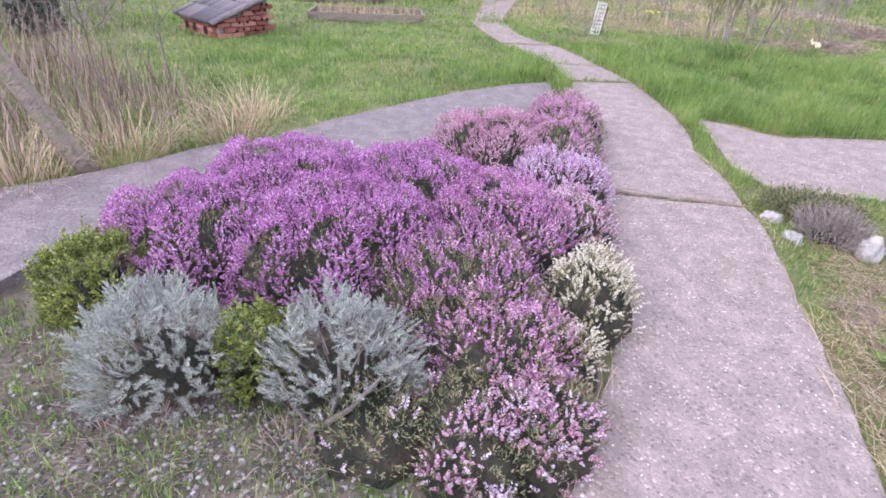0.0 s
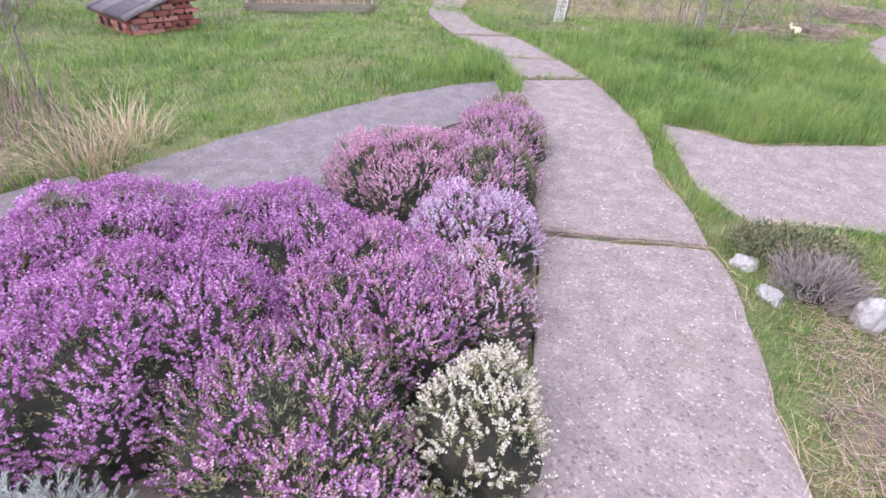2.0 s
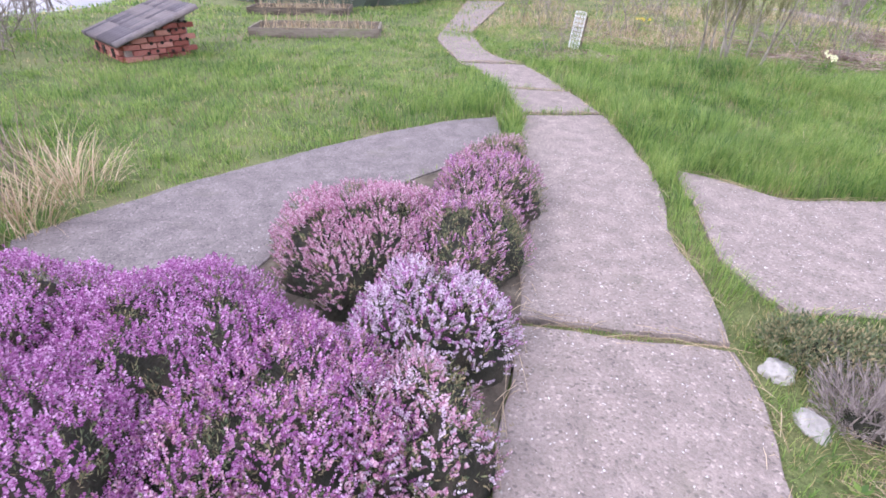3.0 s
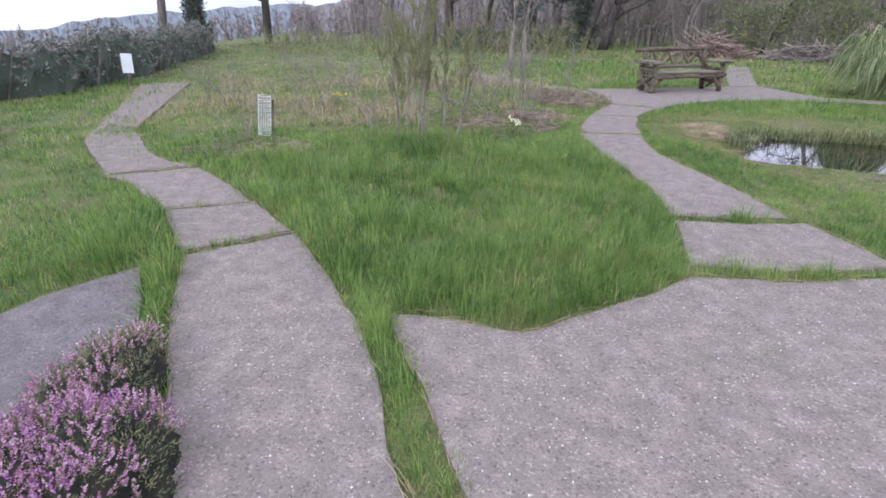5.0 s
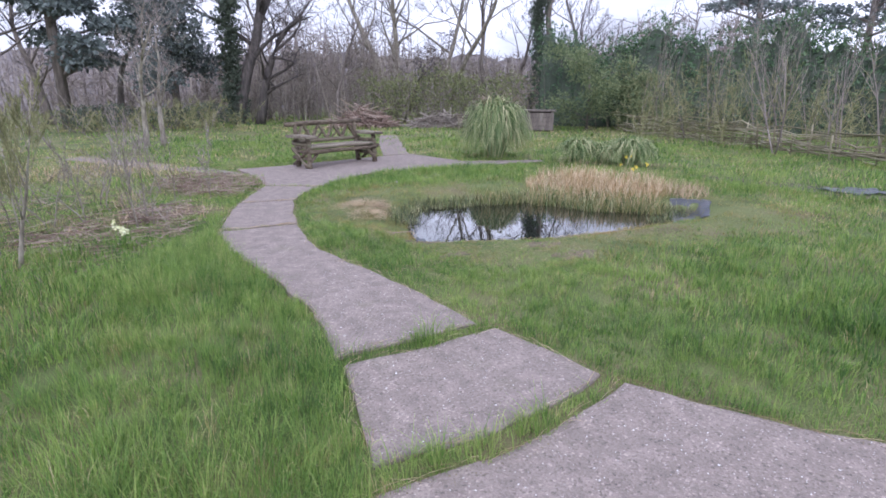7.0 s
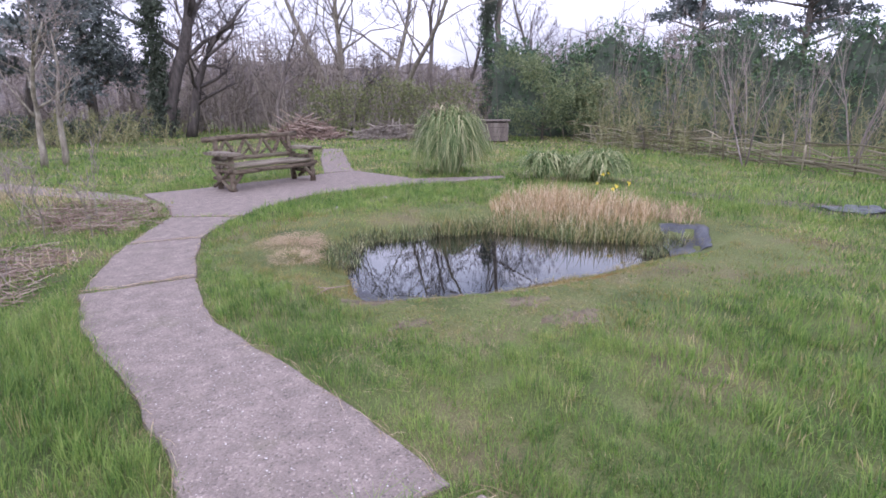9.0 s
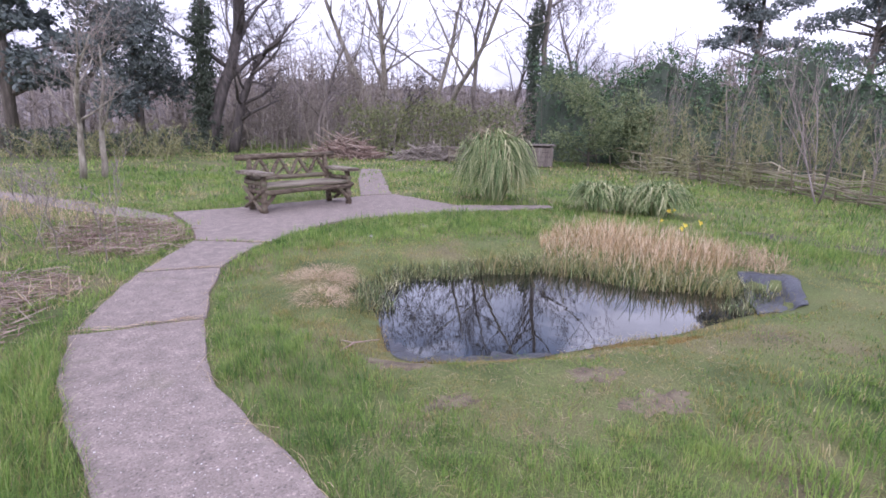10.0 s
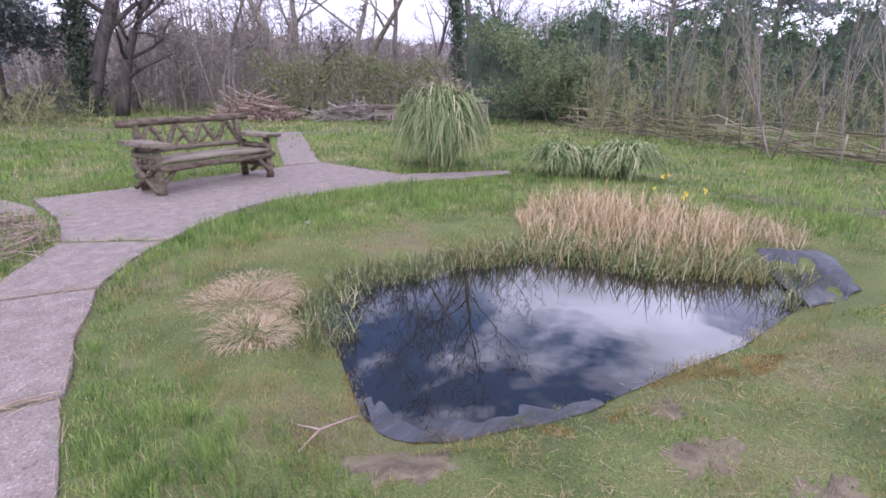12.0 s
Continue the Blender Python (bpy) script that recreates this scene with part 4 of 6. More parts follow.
def strewn(name, x, y, z, lo, hi, material, label, category, flat=None):
    items = []
    for k, (tv, tt) in enumerate(CHIPS if flat else PEBBLES):
        P = np.stack([x[k::5], y[k::5], z[k::5]], 1)
        D = np.tile([0, 0, 1.0], (len(P), 1)) + RNG.normal(0, 0.15, P.shape)
        sz = RNG.uniform(lo, hi, len(P)) * RNG.uniform(0.6, 1.0, len(P))
        items.append(scatter(tv * ([1, 1, flat] if flat else 1), tt, P, D, sz))
    return tagged(part(name, tri_mesh(name, *join(items), material)), label, category, kind="stuff")


x, y = spots(5200, -1.7, 0.7, -0.75, 0.25)
k = inside(BED, x, y) & (RNG.random(len(x)) < 0.25 + 0.75 * patch(x, y, 4, 33))
strewn("gravel", x[k], y[k], np.full(k.sum(), 0.006), 0.004, 0.015, M_GRAVEL, "rounded grey and white gravel on the bed", "gravel")
x, y = spots(2600, -1.7, 0.6, -0.7, 0.35)
k = inside(BED, x, y) & (patch(x, y, 3.5, 39) > 0.42)
P = np.stack([x[k], y[k], np.full(k.sum(), 0.004)], 1)
V, T = blades(P, RNG.uniform(0.015, 0.07, len(P)), RNG.uniform(0.003, 0.006, len(P)), RNG.uniform(0.2, 1.0, len(P)), RNG.uniform(0, 6.28, len(P)))
tagged(part("weeds", tri_mesh("weeds", V, T, M_GRASS)), "sparse green weeds growing through the gravel", "weeds", kind="stuff")

for cx, cy, rad in [(5.98, 8.18, 0.26), (6.80, 7.22, 0.20), (6.78, 6.80, 0.24), (5.85, 7.55, 0.16), (7.15, 7.50, 0.16), (2.22, 1.75, 0.30), (2.35, 1.05, 0.34), (2.20, 0.35, 0.30), (2.45, 2.15, 0.22)]:
    a = np.linspace(0, 6.283, 73)[:-1]
    rr = 0.75 * rad * (1 + 0.30 * np.sin(2 * a + cx * 7) + 0.18 * np.sin(5 * a + cy * 5) + 0.10 * np.sin(13 * a + cx) + 0.08 * np.sin(23 * a))
    rings = [(f, dz) for f, dz in ((0.02, 0.010), (0.35, 0.009), (0.65, 0.006), (0.85, 0.001), (1.0, -0.008))]
    PX = np.concatenate([cx + np.cos(a) * rr * f * 1.4 for f, dz in rings])
    PY = np.concatenate([cy + np.sin(a) * rr * f * 0.8 for f, dz in rings])
    V = np.stack([PX, PY, ground_z(PX, PY) + np.repeat([dz for f, dz in rings], 72)], 1)
    k = np.arange(72)
    T = np.concatenate([np.concatenate([np.stack([72 * j + k, 72 * j + 72 + k, 72 * j + 72 + (k + 1) % 72], 1), np.stack([72 * j + k, 72 * j + 72 + (k + 1) % 72, 72 * j + (k + 1) % 72], 1)]) for j in range(4)])
    tagged(part("soil_patch", tri_mesh("soil_patch", V, T, M_WORN, True)), "worn patch of bare brown soil", "soil", kind="structure")

# pale chips in the worn concrete
x, y = spots(820, -2.0, 6.0, -1.2, 9.0)
d = edge_distance(WALKED, x, y, closed=False)
k = d < 2.3
x, y = x[k], y[k]
zz = np.full(len(x), -9.0)
for poly, z, m in SLABS:
    ins = inside(poly, x, y) & (edge_distance(poly, x, y) > 0.02)
    zz[ins] = z
k = zz > -1
strewn("aggregate", x[k], y[k], zz[k] - 0.0008, 0.0018, 0.0085, M_CHIP, "pale stone chips showing in worn concrete", "aggregate", 0.5)

# crumbs of earth along the slab edges
x, y = spots(900, -1.0, 6.0, -1.2, 10.0)
hit, near = on_slab(x, y)
k = hit & (near < 0.02 + 0.07 * patch(x, y, 3.0, 71) ** 2)
x, y = x[k], y[k]
zz = np.zeros(len(x))
for poly, z, m in SLABS:
    zz[inside(poly, x, y)] = z
strewn("earth_crumbs", x, y, zz, 0.003, 0.010, M_WORN, "crumbs of brown earth along the slab edges", "soil", 0.5)

# straw lying along the slab edges
L = []
for poly, z, m in SLABS[:12]:
    for a, b in zip(poly, np.roll(poly, -1, 0)):
        for _ in range(3):
            if RNG.random() < 0.55:
                c = a + (b - a) * RNG.random() + RNG.normal(0, 0.02, 2)
                dv = (b - a) / (np.hypot(*(b - a)) + 1e-6) * RNG.uniform(0.03, 0.11)
                dv = dv + RNG.normal(0, 0.02, 2)
                L.append(([(*(c - dv), z + 0.006), (*c, z + 0.016), (*(c + dv), z + 0.006)], [0.0012, 0.0014, 0.0008]))
tagged(part("straw", tri_mesh("straw", *tubes(L, 3), M_STRAW)), "dry straw lying along the slab edges", "straw", kind="stuff")


def boulder(x, y, size, seed, label):
    bm = bmesh.new()
    bmesh.ops.create_icosphere(bm, subdivisions=4, radius=1)
    for v in bm.verts:
        q = v.co * 1.6 + Vector((seed, 0, 0))
        v.co *= 1 + 0.28 * noise.noise(q) + 0.12 * noise.noise(q * 3.1) + 0.04 * noise.noise(q * 9)
        v.co = Vector((v.co.x * size[0], v.co.y * size[1], max(-0.3, v.co.z) * size[2]))
    for f in bm.faces:
        f.smooth = True
    ob = part("stone", bm, M_STONE)
    ob.matrix_world = pose(x, y, float(ground_z(x, y)) + 0.2 * size[2], 0, 0, seed * 40)
    return tagged(ob, label, "stone", "stones beside the path")


boulder(1.83, 2.82, (0.075, 0.06, 0.04), 1.3, "flat grey stone at the path joint")
boulder(1.90, 2.55, (0.085, 0.055, 0.032), 2.6, "half-buried pale stone by withered heather")
boulder(2.27, 2.47, (0.06, 0.075, 0.11), 3.9, "rough white stone standing in grass")
boulder(-1.30, -0.05, (0.05, 0.04, 0.035), 5.1, "small white stone on the gravel")
boulder(-1.05, -0.22, (0.045, 0.03, 0.04), 6.4, "pale pointed stone on the gravel")


# ---------------------------------------------------------------- pond edge
liner_g = np.linspace(0, 1, 26)
LU, LW = np.meshgrid(liner_g, liner_g)
corners = [np.array(c) for c in ((9.36, 7.13, 0), (9.84, 6.84, 0), (10.72, 7.22, 0), (10.40, 7.70, 0))]
LP = (corners[0] * ((1 - LU) * (1 - LW))[..., None] + corners[1] * (LU * (1 - LW))[..., None] + corners[2] * (LU * LW)[..., None] + corners[3] * ((1 - LU) * LW)[..., None])
LP[..., 2] = ground_z(LP[..., 0], LP[..., 1]).clip(-0.155)
LP[..., 2] += 0.010 * np.sin(9 * LW + 4 * LU) * np.sin(3.1 * LU) * 0.4 + 0.004 * np.sin(23 * LU + 7 * LW) + 0.008
LP[..., :2] += 0.03 * np.stack([np.sin(11 * LW), np.sin(9 * LU)], -1)
_i = (np.arange(25)[:, None] * 26 + np.arange(25)).ravel()
LT = np.concatenate([np.stack([_i, _i + 1, _i + 27], 1), np.stack([_i, _i + 27, _i + 26], 1)])
liner = part("pond_liner", tri_mesh("pond_liner", LP.reshape(-1, 3), LT, M_LINER, True))
sol = liner.modifiers.new("thick", "SOLIDIFY")
sol.thickness = 0.006
tagged(liner, "wrinkled dark grey rubber pond liner, exposed", "pond liner")


# a strip of liner bared along the lower bank
RIM = [(6.36, 8.80), (6.25, 8.58), (6.28, 8.37), (6.53, 8.19), (6.83, 8.01), (7.16, 7.80)]
_p = np.array(RIM)
_L = np.r_[0, np.cumsum(np.hypot(*np.diff(_p, axis=0).T))]
_g = np.linspace(0, _L[-1], 60)
_c = np.stack([np.interp(_g, _L, _p[:, 0]), np.interp(_g, _L, _p[:, 1])], 1)
_c = np.stack([np.convolve(np.pad(_c[:, i], 4, "edge"), np.ones(9) / 9, "valid") for i in (0, 1)], 1)
_in = np.array([7.9, 8.9]) - _c
_in /= np.linalg.norm(_in, axis=1, keepdims=True)
_w = np.sin(np.linspace(0.12, math.pi - 0.12, 60)) ** 0.5
_rows = []
for f in np.linspace(0, 1, 9):
    q = _c + _in * ((-0.12 + 0.30 * f) * _w)[:, None] + 0.012 * np.stack([np.sin(_g * 17 + 5 * f), np.cos(_g * 13)], 1)
    lie = np.maximum(ground_z(q[:, 0], q[:, 1]) + 0.010, WATER_Z + 0.012 - 0.020 * f)
    _rows.append(np.concatenate([q, (lie + 0.004 * np.sin(_g * 21 + 7 * f) * np.sin(_g * 6.3 + 1))[:, None]], 1))
_i = (np.arange(8)[:, None] * 60 + np.arange(59)).ravel()
rim_liner = part("pond_liner", tri_mesh("pond_liner", np.concatenate(_rows), np.concatenate([np.stack([_i, _i + 1, _i + 61], 1), np.stack([_i, _i + 61, _i + 60], 1)]), M_LINER, True))
tagged(rim_liner, "wet grey pond liner bared along the bank", "pond liner")


def clump(name, x, y, radius, count, length, width, rise, droop, material, label, category, seed, seg=5, group=""):
    """A tussock of long arching leaves from one root."""
    r = np.random.default_rng(seed)
    a, q = r.uniform(0, 6.28, count), np.sqrt(r.random(count)) * radius
    P = np.stack([np.cos(a) * q, np.sin(a) * q, np.full(count, -0.01)], 1)
    tilt = q / radius
    out = a + r.normal(0, 0.5, count)
    V, T = arching(P, r.uniform(*length, count), r.uniform(*width, count), out, rise - 0.55 * tilt + r.normal(0, 0.08, count), droop * r.uniform(0.6, 1.25, count), seg)
    ob = thing(name, pose(x, y, float(ground_z(x, y))), label, category, group)
    part("leaves", tri_mesh("leaves", V, T, material), None, ob)
    return ob


def fountain(name, x, y, wide, tall, count, width, material, label, category, seed, group="", plumes=0, seg=7):
    """A dome of leaves that rise from one root and arch over, their tips spread over the whole dome."""
    r = np.random.default_rng(seed)
    ob = thing(name, pose(x, y, float(ground_z(x, y))), label, category, group)
    a, up = r.uniform(0, 6.28, count), r.uniform(0, 1, count) ** 0.9
    rt = wide * np.sqrt(1 - 0.80 * up ** 2) * r.uniform(0.55, 1.08, count)
    zt = tall * (0.02 + 0.86 * up * r.uniform(0.6, 1.05, count))
    P0 = np.stack([np.cos(a) * rt * 0.16, np.sin(a) * rt * 0.16, np.full(count, -0.02)], 1)
    e = a + r.normal(0, 0.38, count)
    P2 = np.stack([np.cos(e) * rt, np.sin(e) * rt, zt], 1)
    b = a + r.normal(0, 0.5, count)
    pull = r.uniform(0.25, 0.8, count)
    peak = (1.55 * tall - 0.25 * zt) * r.uniform(0.6, 1.1, count)
    P1 = np.stack([np.cos(b) * rt * pull, np.sin(b) * rt * pull, peak], 1)
    w = r.uniform(*width, count)
    s_ = np.stack([-np.sin(a), np.cos(a), 0 * a], 1)
    rows = []
    for k in range(seg + 1):
        t = k / seg
        c = P0 * (1 - t) ** 2 + P1 * 2 * t * (1 - t) + P2 * t * t
        half = (w * (1 - t ** 2.4) * 0.5 + 0.0005)[:, None]
        rows += [c - s_ * half, c + s_ * half]
    V = np.stack(rows, 1).reshape(-1, 3)
    k = np.arange(seg)[:, None] * 2
    t = np.concatenate([k + np.array([0, 1, 3]), k + np.array([0, 3, 2])])
    T = (t[None] + np.arange(count)[:, None, None] * 2 * (seg + 1)).reshape(-1, 3)
    part("leaves", tri_mesh("leaves", V, T, material), None, ob)
    if plumes:
        a, q = r.uniform(0, 6.28, plumes), np.sqrt(r.random(plumes)) * wide * 0.55
        A = np.stack([np.cos(a) * q * 0.5, np.sin(a) * q * 0.4, np.full(plumes, tall * 0.5)], 1)
        B = np.stack([np.cos(a) * q, np.sin(a) * q, tall * (r.uniform(0.86, 1.06, plumes) - 0.35 * (q / wide) ** 2)], 1)
        D = np.stack([np.cos(a), np.sin(a), r.uniform(-0.6, 1.2, plumes)], 1) * r.uniform(0.04, 0.10, plumes)[:, None]
        V, T = join([prisms(A, B, np.full(plumes, 0.004), np.full(plumes, 0.003)), prisms(B, B + D, np.full(plumes, 0.007), np.full(plumes, 0.003))])
        part("dead_stalk_mass", tri_mesh("dead_stalk_mass", V, T, M_DEADWOOD), None, ob, "brown withered seed stalks on top")
    return ob


fountain("pampas_tussock", 12.18, 13.18, 1.0, 1.50, 2700, (0.018, 0.034), M_SEDGE, "large arching tussock of striped green leaves", "ornamental grass", 81, plumes=130)
fountain("sedge_clump", 12.75, 11.15, 0.66, 0.60, 760, (0.018, 0.032), M_SEDGE, "green strap-leaved clump beyond the pond", "sedge", 82, "strap-leaved clumps")
fountain("sedge_clump", 13.35, 10.20, 0.74, 0.66, 900, (0.018, 0.032), M_SEDGE, "larger green strap-leaved clump with pale tips", "sedge", 83, "strap-leaved clumps")
fountain("sedge_clump", 13.15, 10.72, 0.60, 0.52, 560, (0.018, 0.032), M_SEDGE, "low strap-leaved clump between two taller ones", "sedge", 86, "strap-leaved clumps")
for k, (x, y, rad, n) in enumerate([(6.45, 10.25, 0.32, 420), (6.22, 9.72, 0.20, 190), (6.70, 10.45, 0.24, 220)]):
    clump("straw_tussock", x, y, rad * 1.15, n * 3, (0.06, 0.20), (0.002, 0.0042), 0.85, 2.0, M_STRAW, "flattened pale straw tussock beside the pond", "tussock", 84 + k, 5, "straw tussocks")

clump("grass_tuft", -0.33, -0.10, 0.05, 70, (0.07, 0.17), (0.002, 0.004), 1.2, 1.4, M_GRASS, "green grass tuft growing through the gravel", "grass tuft", 91)
clump("dead_grass_tuft", -0.46, -0.02, 0.15, 330, (0.05, 0.16), (0.0015, 0.003), 1.3, 1.0, M_DEADWOOD, "brown dead grass under the lavender", "grass tuft", 96)
clump("dead_grass_tuft", 0.02, 0.12, 0.10, 150, (0.04, 0.13), (0.0015, 0.003), 1.2, 1.2, M_DEADWOOD, "dry straw tuft at the lavender's foot", "grass tuft", 97)
for k, (x, y, rad) in enumerate([(-2.15, 2.55, 0.25), (-2.6, 1.9, 0.30), (-2.75, 1.2, 0.25), (-2.3, 3.0, 0.25)]):
    clump("dry_grass_tuft", x, y, rad, 170, (0.25, 0.62), (0.003, 0.006), 1.35, 1.3, M_STRAW, "pale straw grass tuft beside the dark slab", "grass tuft", 92 + k, 5, "straw grass tufts")
REEDS = [(9.55, 8.45), (9.35, 9.1), (9.2, 9.55), (9.8, 10.1), (10.9, 10.0), (11.5, 8.9), (11.0, 8.1), (10.3, 7.75), (9.9, 8.0)]
x, y = spots(760, 9.0, 11.6, 7.6, 10.2)
k = inside(REEDS, x, y)
x, y = x[k], y[k]
P = np.stack([x, y, ground_z(x, y).clip(-0.2) - 0.01], 1)
n = len(P)
V, T = arching(P, RNG.uniform(0.16, 0.46, n) * (0.6 + 0.6 * patch(x, y, 3, 41)), RNG.uniform(0.005, 0.009, n), RNG.uniform(0, 6.28, n), RNG.uniform(0.8, 1.5, n), RNG.uniform(0.3, 1.6, n), 4)
tagged(part("reeds", tri_mesh("reeds", V, T, M_REED)), "russet dry reeds standing on the pond bank", "reeds", kind="stuff")
x, y = spots(480, 8.6, 13.0, 7.0, 11.2)
k = ~inside(REEDS, x, y) & ~inside(POND, x, y) & ~inside(LINER, x, y) & (edge_distance(REEDS, x, y) < 0.9 * patch(x, y, 2.0, 47)) & (x - 0.5 * (y - 8) > 9.2)
x, y = x[k], y[k]
P = np.stack([x, y, ground_z(x, y)], 1)
n = len(P)
V, T = arching(P, RNG.uniform(0.10, 0.34, n), RNG.uniform(0.005, 0.009, n), RNG.uniform(0, 6.28, n), RNG.uniform(0.6, 1.5, n), RNG.uniform(0.3, 1.8, n), 4)
tagged(part("bleached_grass", tri_mesh("bleached_grass", V, T, M_STRAW)), "bleached straggling grass round the reeds", "grass", kind="stuff")
x, y = spots(1500, 5.9, 10.2, 7.2, 10.6)
pd, ins = edge_distance(POND, x, y), inside(POND, x, y)
north = (y > 9.35) | (x > 9.25)
k = np.where(ins, pd < 0.16, pd < 0.22) & north
x, y = x[k], y[k]
P = np.stack([x, y, np.maximum(ground_z(x, y), WATER_Z - 0.03)], 1)
n = len(P)
V, T = arching(P, RNG.uniform(0.06, 0.22, n), RNG.uniform(0.005, 0.009, n), RNG.uniform(0, 6.28, n), RNG.uniform(0.8, 1.5, n), RNG.uniform(0.4, 1.8, n), 4)
_k = len(T) * 3 // 5 // 8 * 8
tagged(part("rushes", tri_mesh("rushes", V, T[:_k], M_RUSH)), "short dark rushes fringing the water", "rushes", kind="stuff")
tagged(part("rushes", tri_mesh("rushes", V, T[_k:], M_SEDGE)), "short green sedge fringing the water", "rushes", kind="stuff")
# green and tan sedge leaning over the water in front of the reeds
x, y = spots(900, 8.3, 10.0, 7.5, 10.0)
k = (edge_distance([(8.5, 9.75), (9.0, 9.5), (9.3, 9.0), (9.4, 8.5), (9.65, 8.0), (9.85, 7.7)], x, y, closed=False) < 0.16 + 0.16 * patch(x, y, 5, 48))
x, y = x[k], y[k]
P = np.stack([x, y, np.maximum(ground_z(x, y), WATER_Z - 0.02)], 1)
n = len(P)
V, T = arching(P, RNG.uniform(0.10, 0.42, n), RNG.uniform(0.005, 0.010, n), 3.6 + RNG.normal(0, 1.1, n), RNG.uniform(0.9, 1.5, n), RNG.uniform(0.5, 2.4, n), 5)
_k = len(T) // 2 // 10 * 10
tagged(part("bank_sedge", tri_mesh("bank_sedge", V, T[:_k], M_SEDGE)), "green sedge leaning over the water", "sedge", kind="stuff")
tagged(part("bank_sedge", tri_mesh("bank_sedge", V, T[_k:], M_GRASS_DRY)), "yellowed sedge leaning over the water", "sedge", kind="stuff")
x, y = spots(1200, 5.9, 10.2, 7.0, 10.6)
pd, ins = edge_distance(POND, x, y), inside(POND, x, y)
k = np.where(ins, pd < 0.05, pd < 0.35) & (patch(x, y, 5, 44) > 0.42) & (edge_distance(RIM, x, y, closed=False) > 0.16)
x, y = x[k], y[k]
P = np.stack([x, y, ground_z(x, y)], 1)
n = len(P)
V, T = blades(P, RNG.uniform(0.02, 0.075, n), RNG.uniform(0.003, 0.006, n), RNG.uniform(0.3, 1.1, n), RNG.uniform(0, 6.28, n))
tagged(part("bank_grass", tri_mesh("bank_grass", V, T, M_MOSS)), "yellowed grass hanging over the pond bank", "grass", kind="stuff")


x, y = spots(9000, 5.6, 8.2, 6.9, 9.9)
pd, ins = edge_distance(POND, x, y), inside(POND, x, y)
k = ~ins & (pd < 0.10 + 0.55 * patch(x, y, 2.2, 61) ** 2) & (patch(x, y, 7.0, 62) > 0.40)
x, y = x[k], y[k]
P = np.stack([x, y, ground_z(x, y)], 1)
n = len(P)
V, T = thin_blades(P, RNG.uniform(0.008, 0.026, n), RNG.uniform(0.004, 0.008, n), RNG.uniform(0.2, 1.0, n), RNG.uniform(0, 6.28, n))
tagged(part("moss", tri_mesh("moss", V, T, M_RUSTMOSS)), "rusty orange-brown moss on the pond bank", "moss", kind="stuff")


def flower(x, y, heads, petal, label, seed, tall=0.28):
    """A clump of stalked flowers with strap leaves."""
    r = np.random.default_rng(seed)
    ob = thing("daffodil", pose(x, y, float(ground_z(x, y))), label, "flower", "clumps of spring flowers")
    n = heads * 5
    P = np.concatenate([r.normal(0, 0.06, (n, 2)), np.zeros((n, 1))], 1)
    part("leaves", tri_mesh("leaves", *arching(P, r.uniform(0.6, 1.0, n) * tall, np.full(n, 0.011), r.uniform(0, 6.28, n), np.full(n, 1.35), r.uniform(0.2, 1.2, n), 4), M_GRASS), None, ob)
    tv, tt = shoot(6, 0.004, 0.042, 0.026, 1.25, seed)
    cv, ct = shoot(8, 0.022, 0.016, 0.012, 0.35, seed + 1)
    for k in range(heads):
        q = np.array([r.normal(0, 0.10), r.normal(0, 0.10), tall * r.uniform(0.8, 1.15)])
        d = np.array([r.normal(-0.5, 0.4), r.normal(-0.8, 0.3), 0.35])
        stalk = part("stalk", tri_mesh("stalk", *tubes([([(q[0] * 0.5, q[1] * 0.5, 0), q * [0.9, 0.9, 0.6], q], [0.003, 0.003, 0.002])], 4), M_GRASS), None, ob)
        part("petals", tri_mesh("petals", *join([scatter(tv, tt, q[None], d[None], np.ones(1)), scatter(cv, ct, q[None], d[None], np.ones(1))]), petal), None, stalk)
    return ob


flower(10.75, 8.35, 3, M_YELLOW, "yellow daffodils flowering among russet reeds", 91, 0.40)
flower(10.95, 8.95, 3, M_YELLOW, "yellow daffodils behind the reed bank", 92, 0.42)
flower(3.36, 9.84, 6, M_CREAM, "cream daffodils at the shrub border's edge", 93, 0.22)
flower(0.75, 12.9, 5, M_YELLOW, "yellow daffodils in the rough border", 94, 0.22)


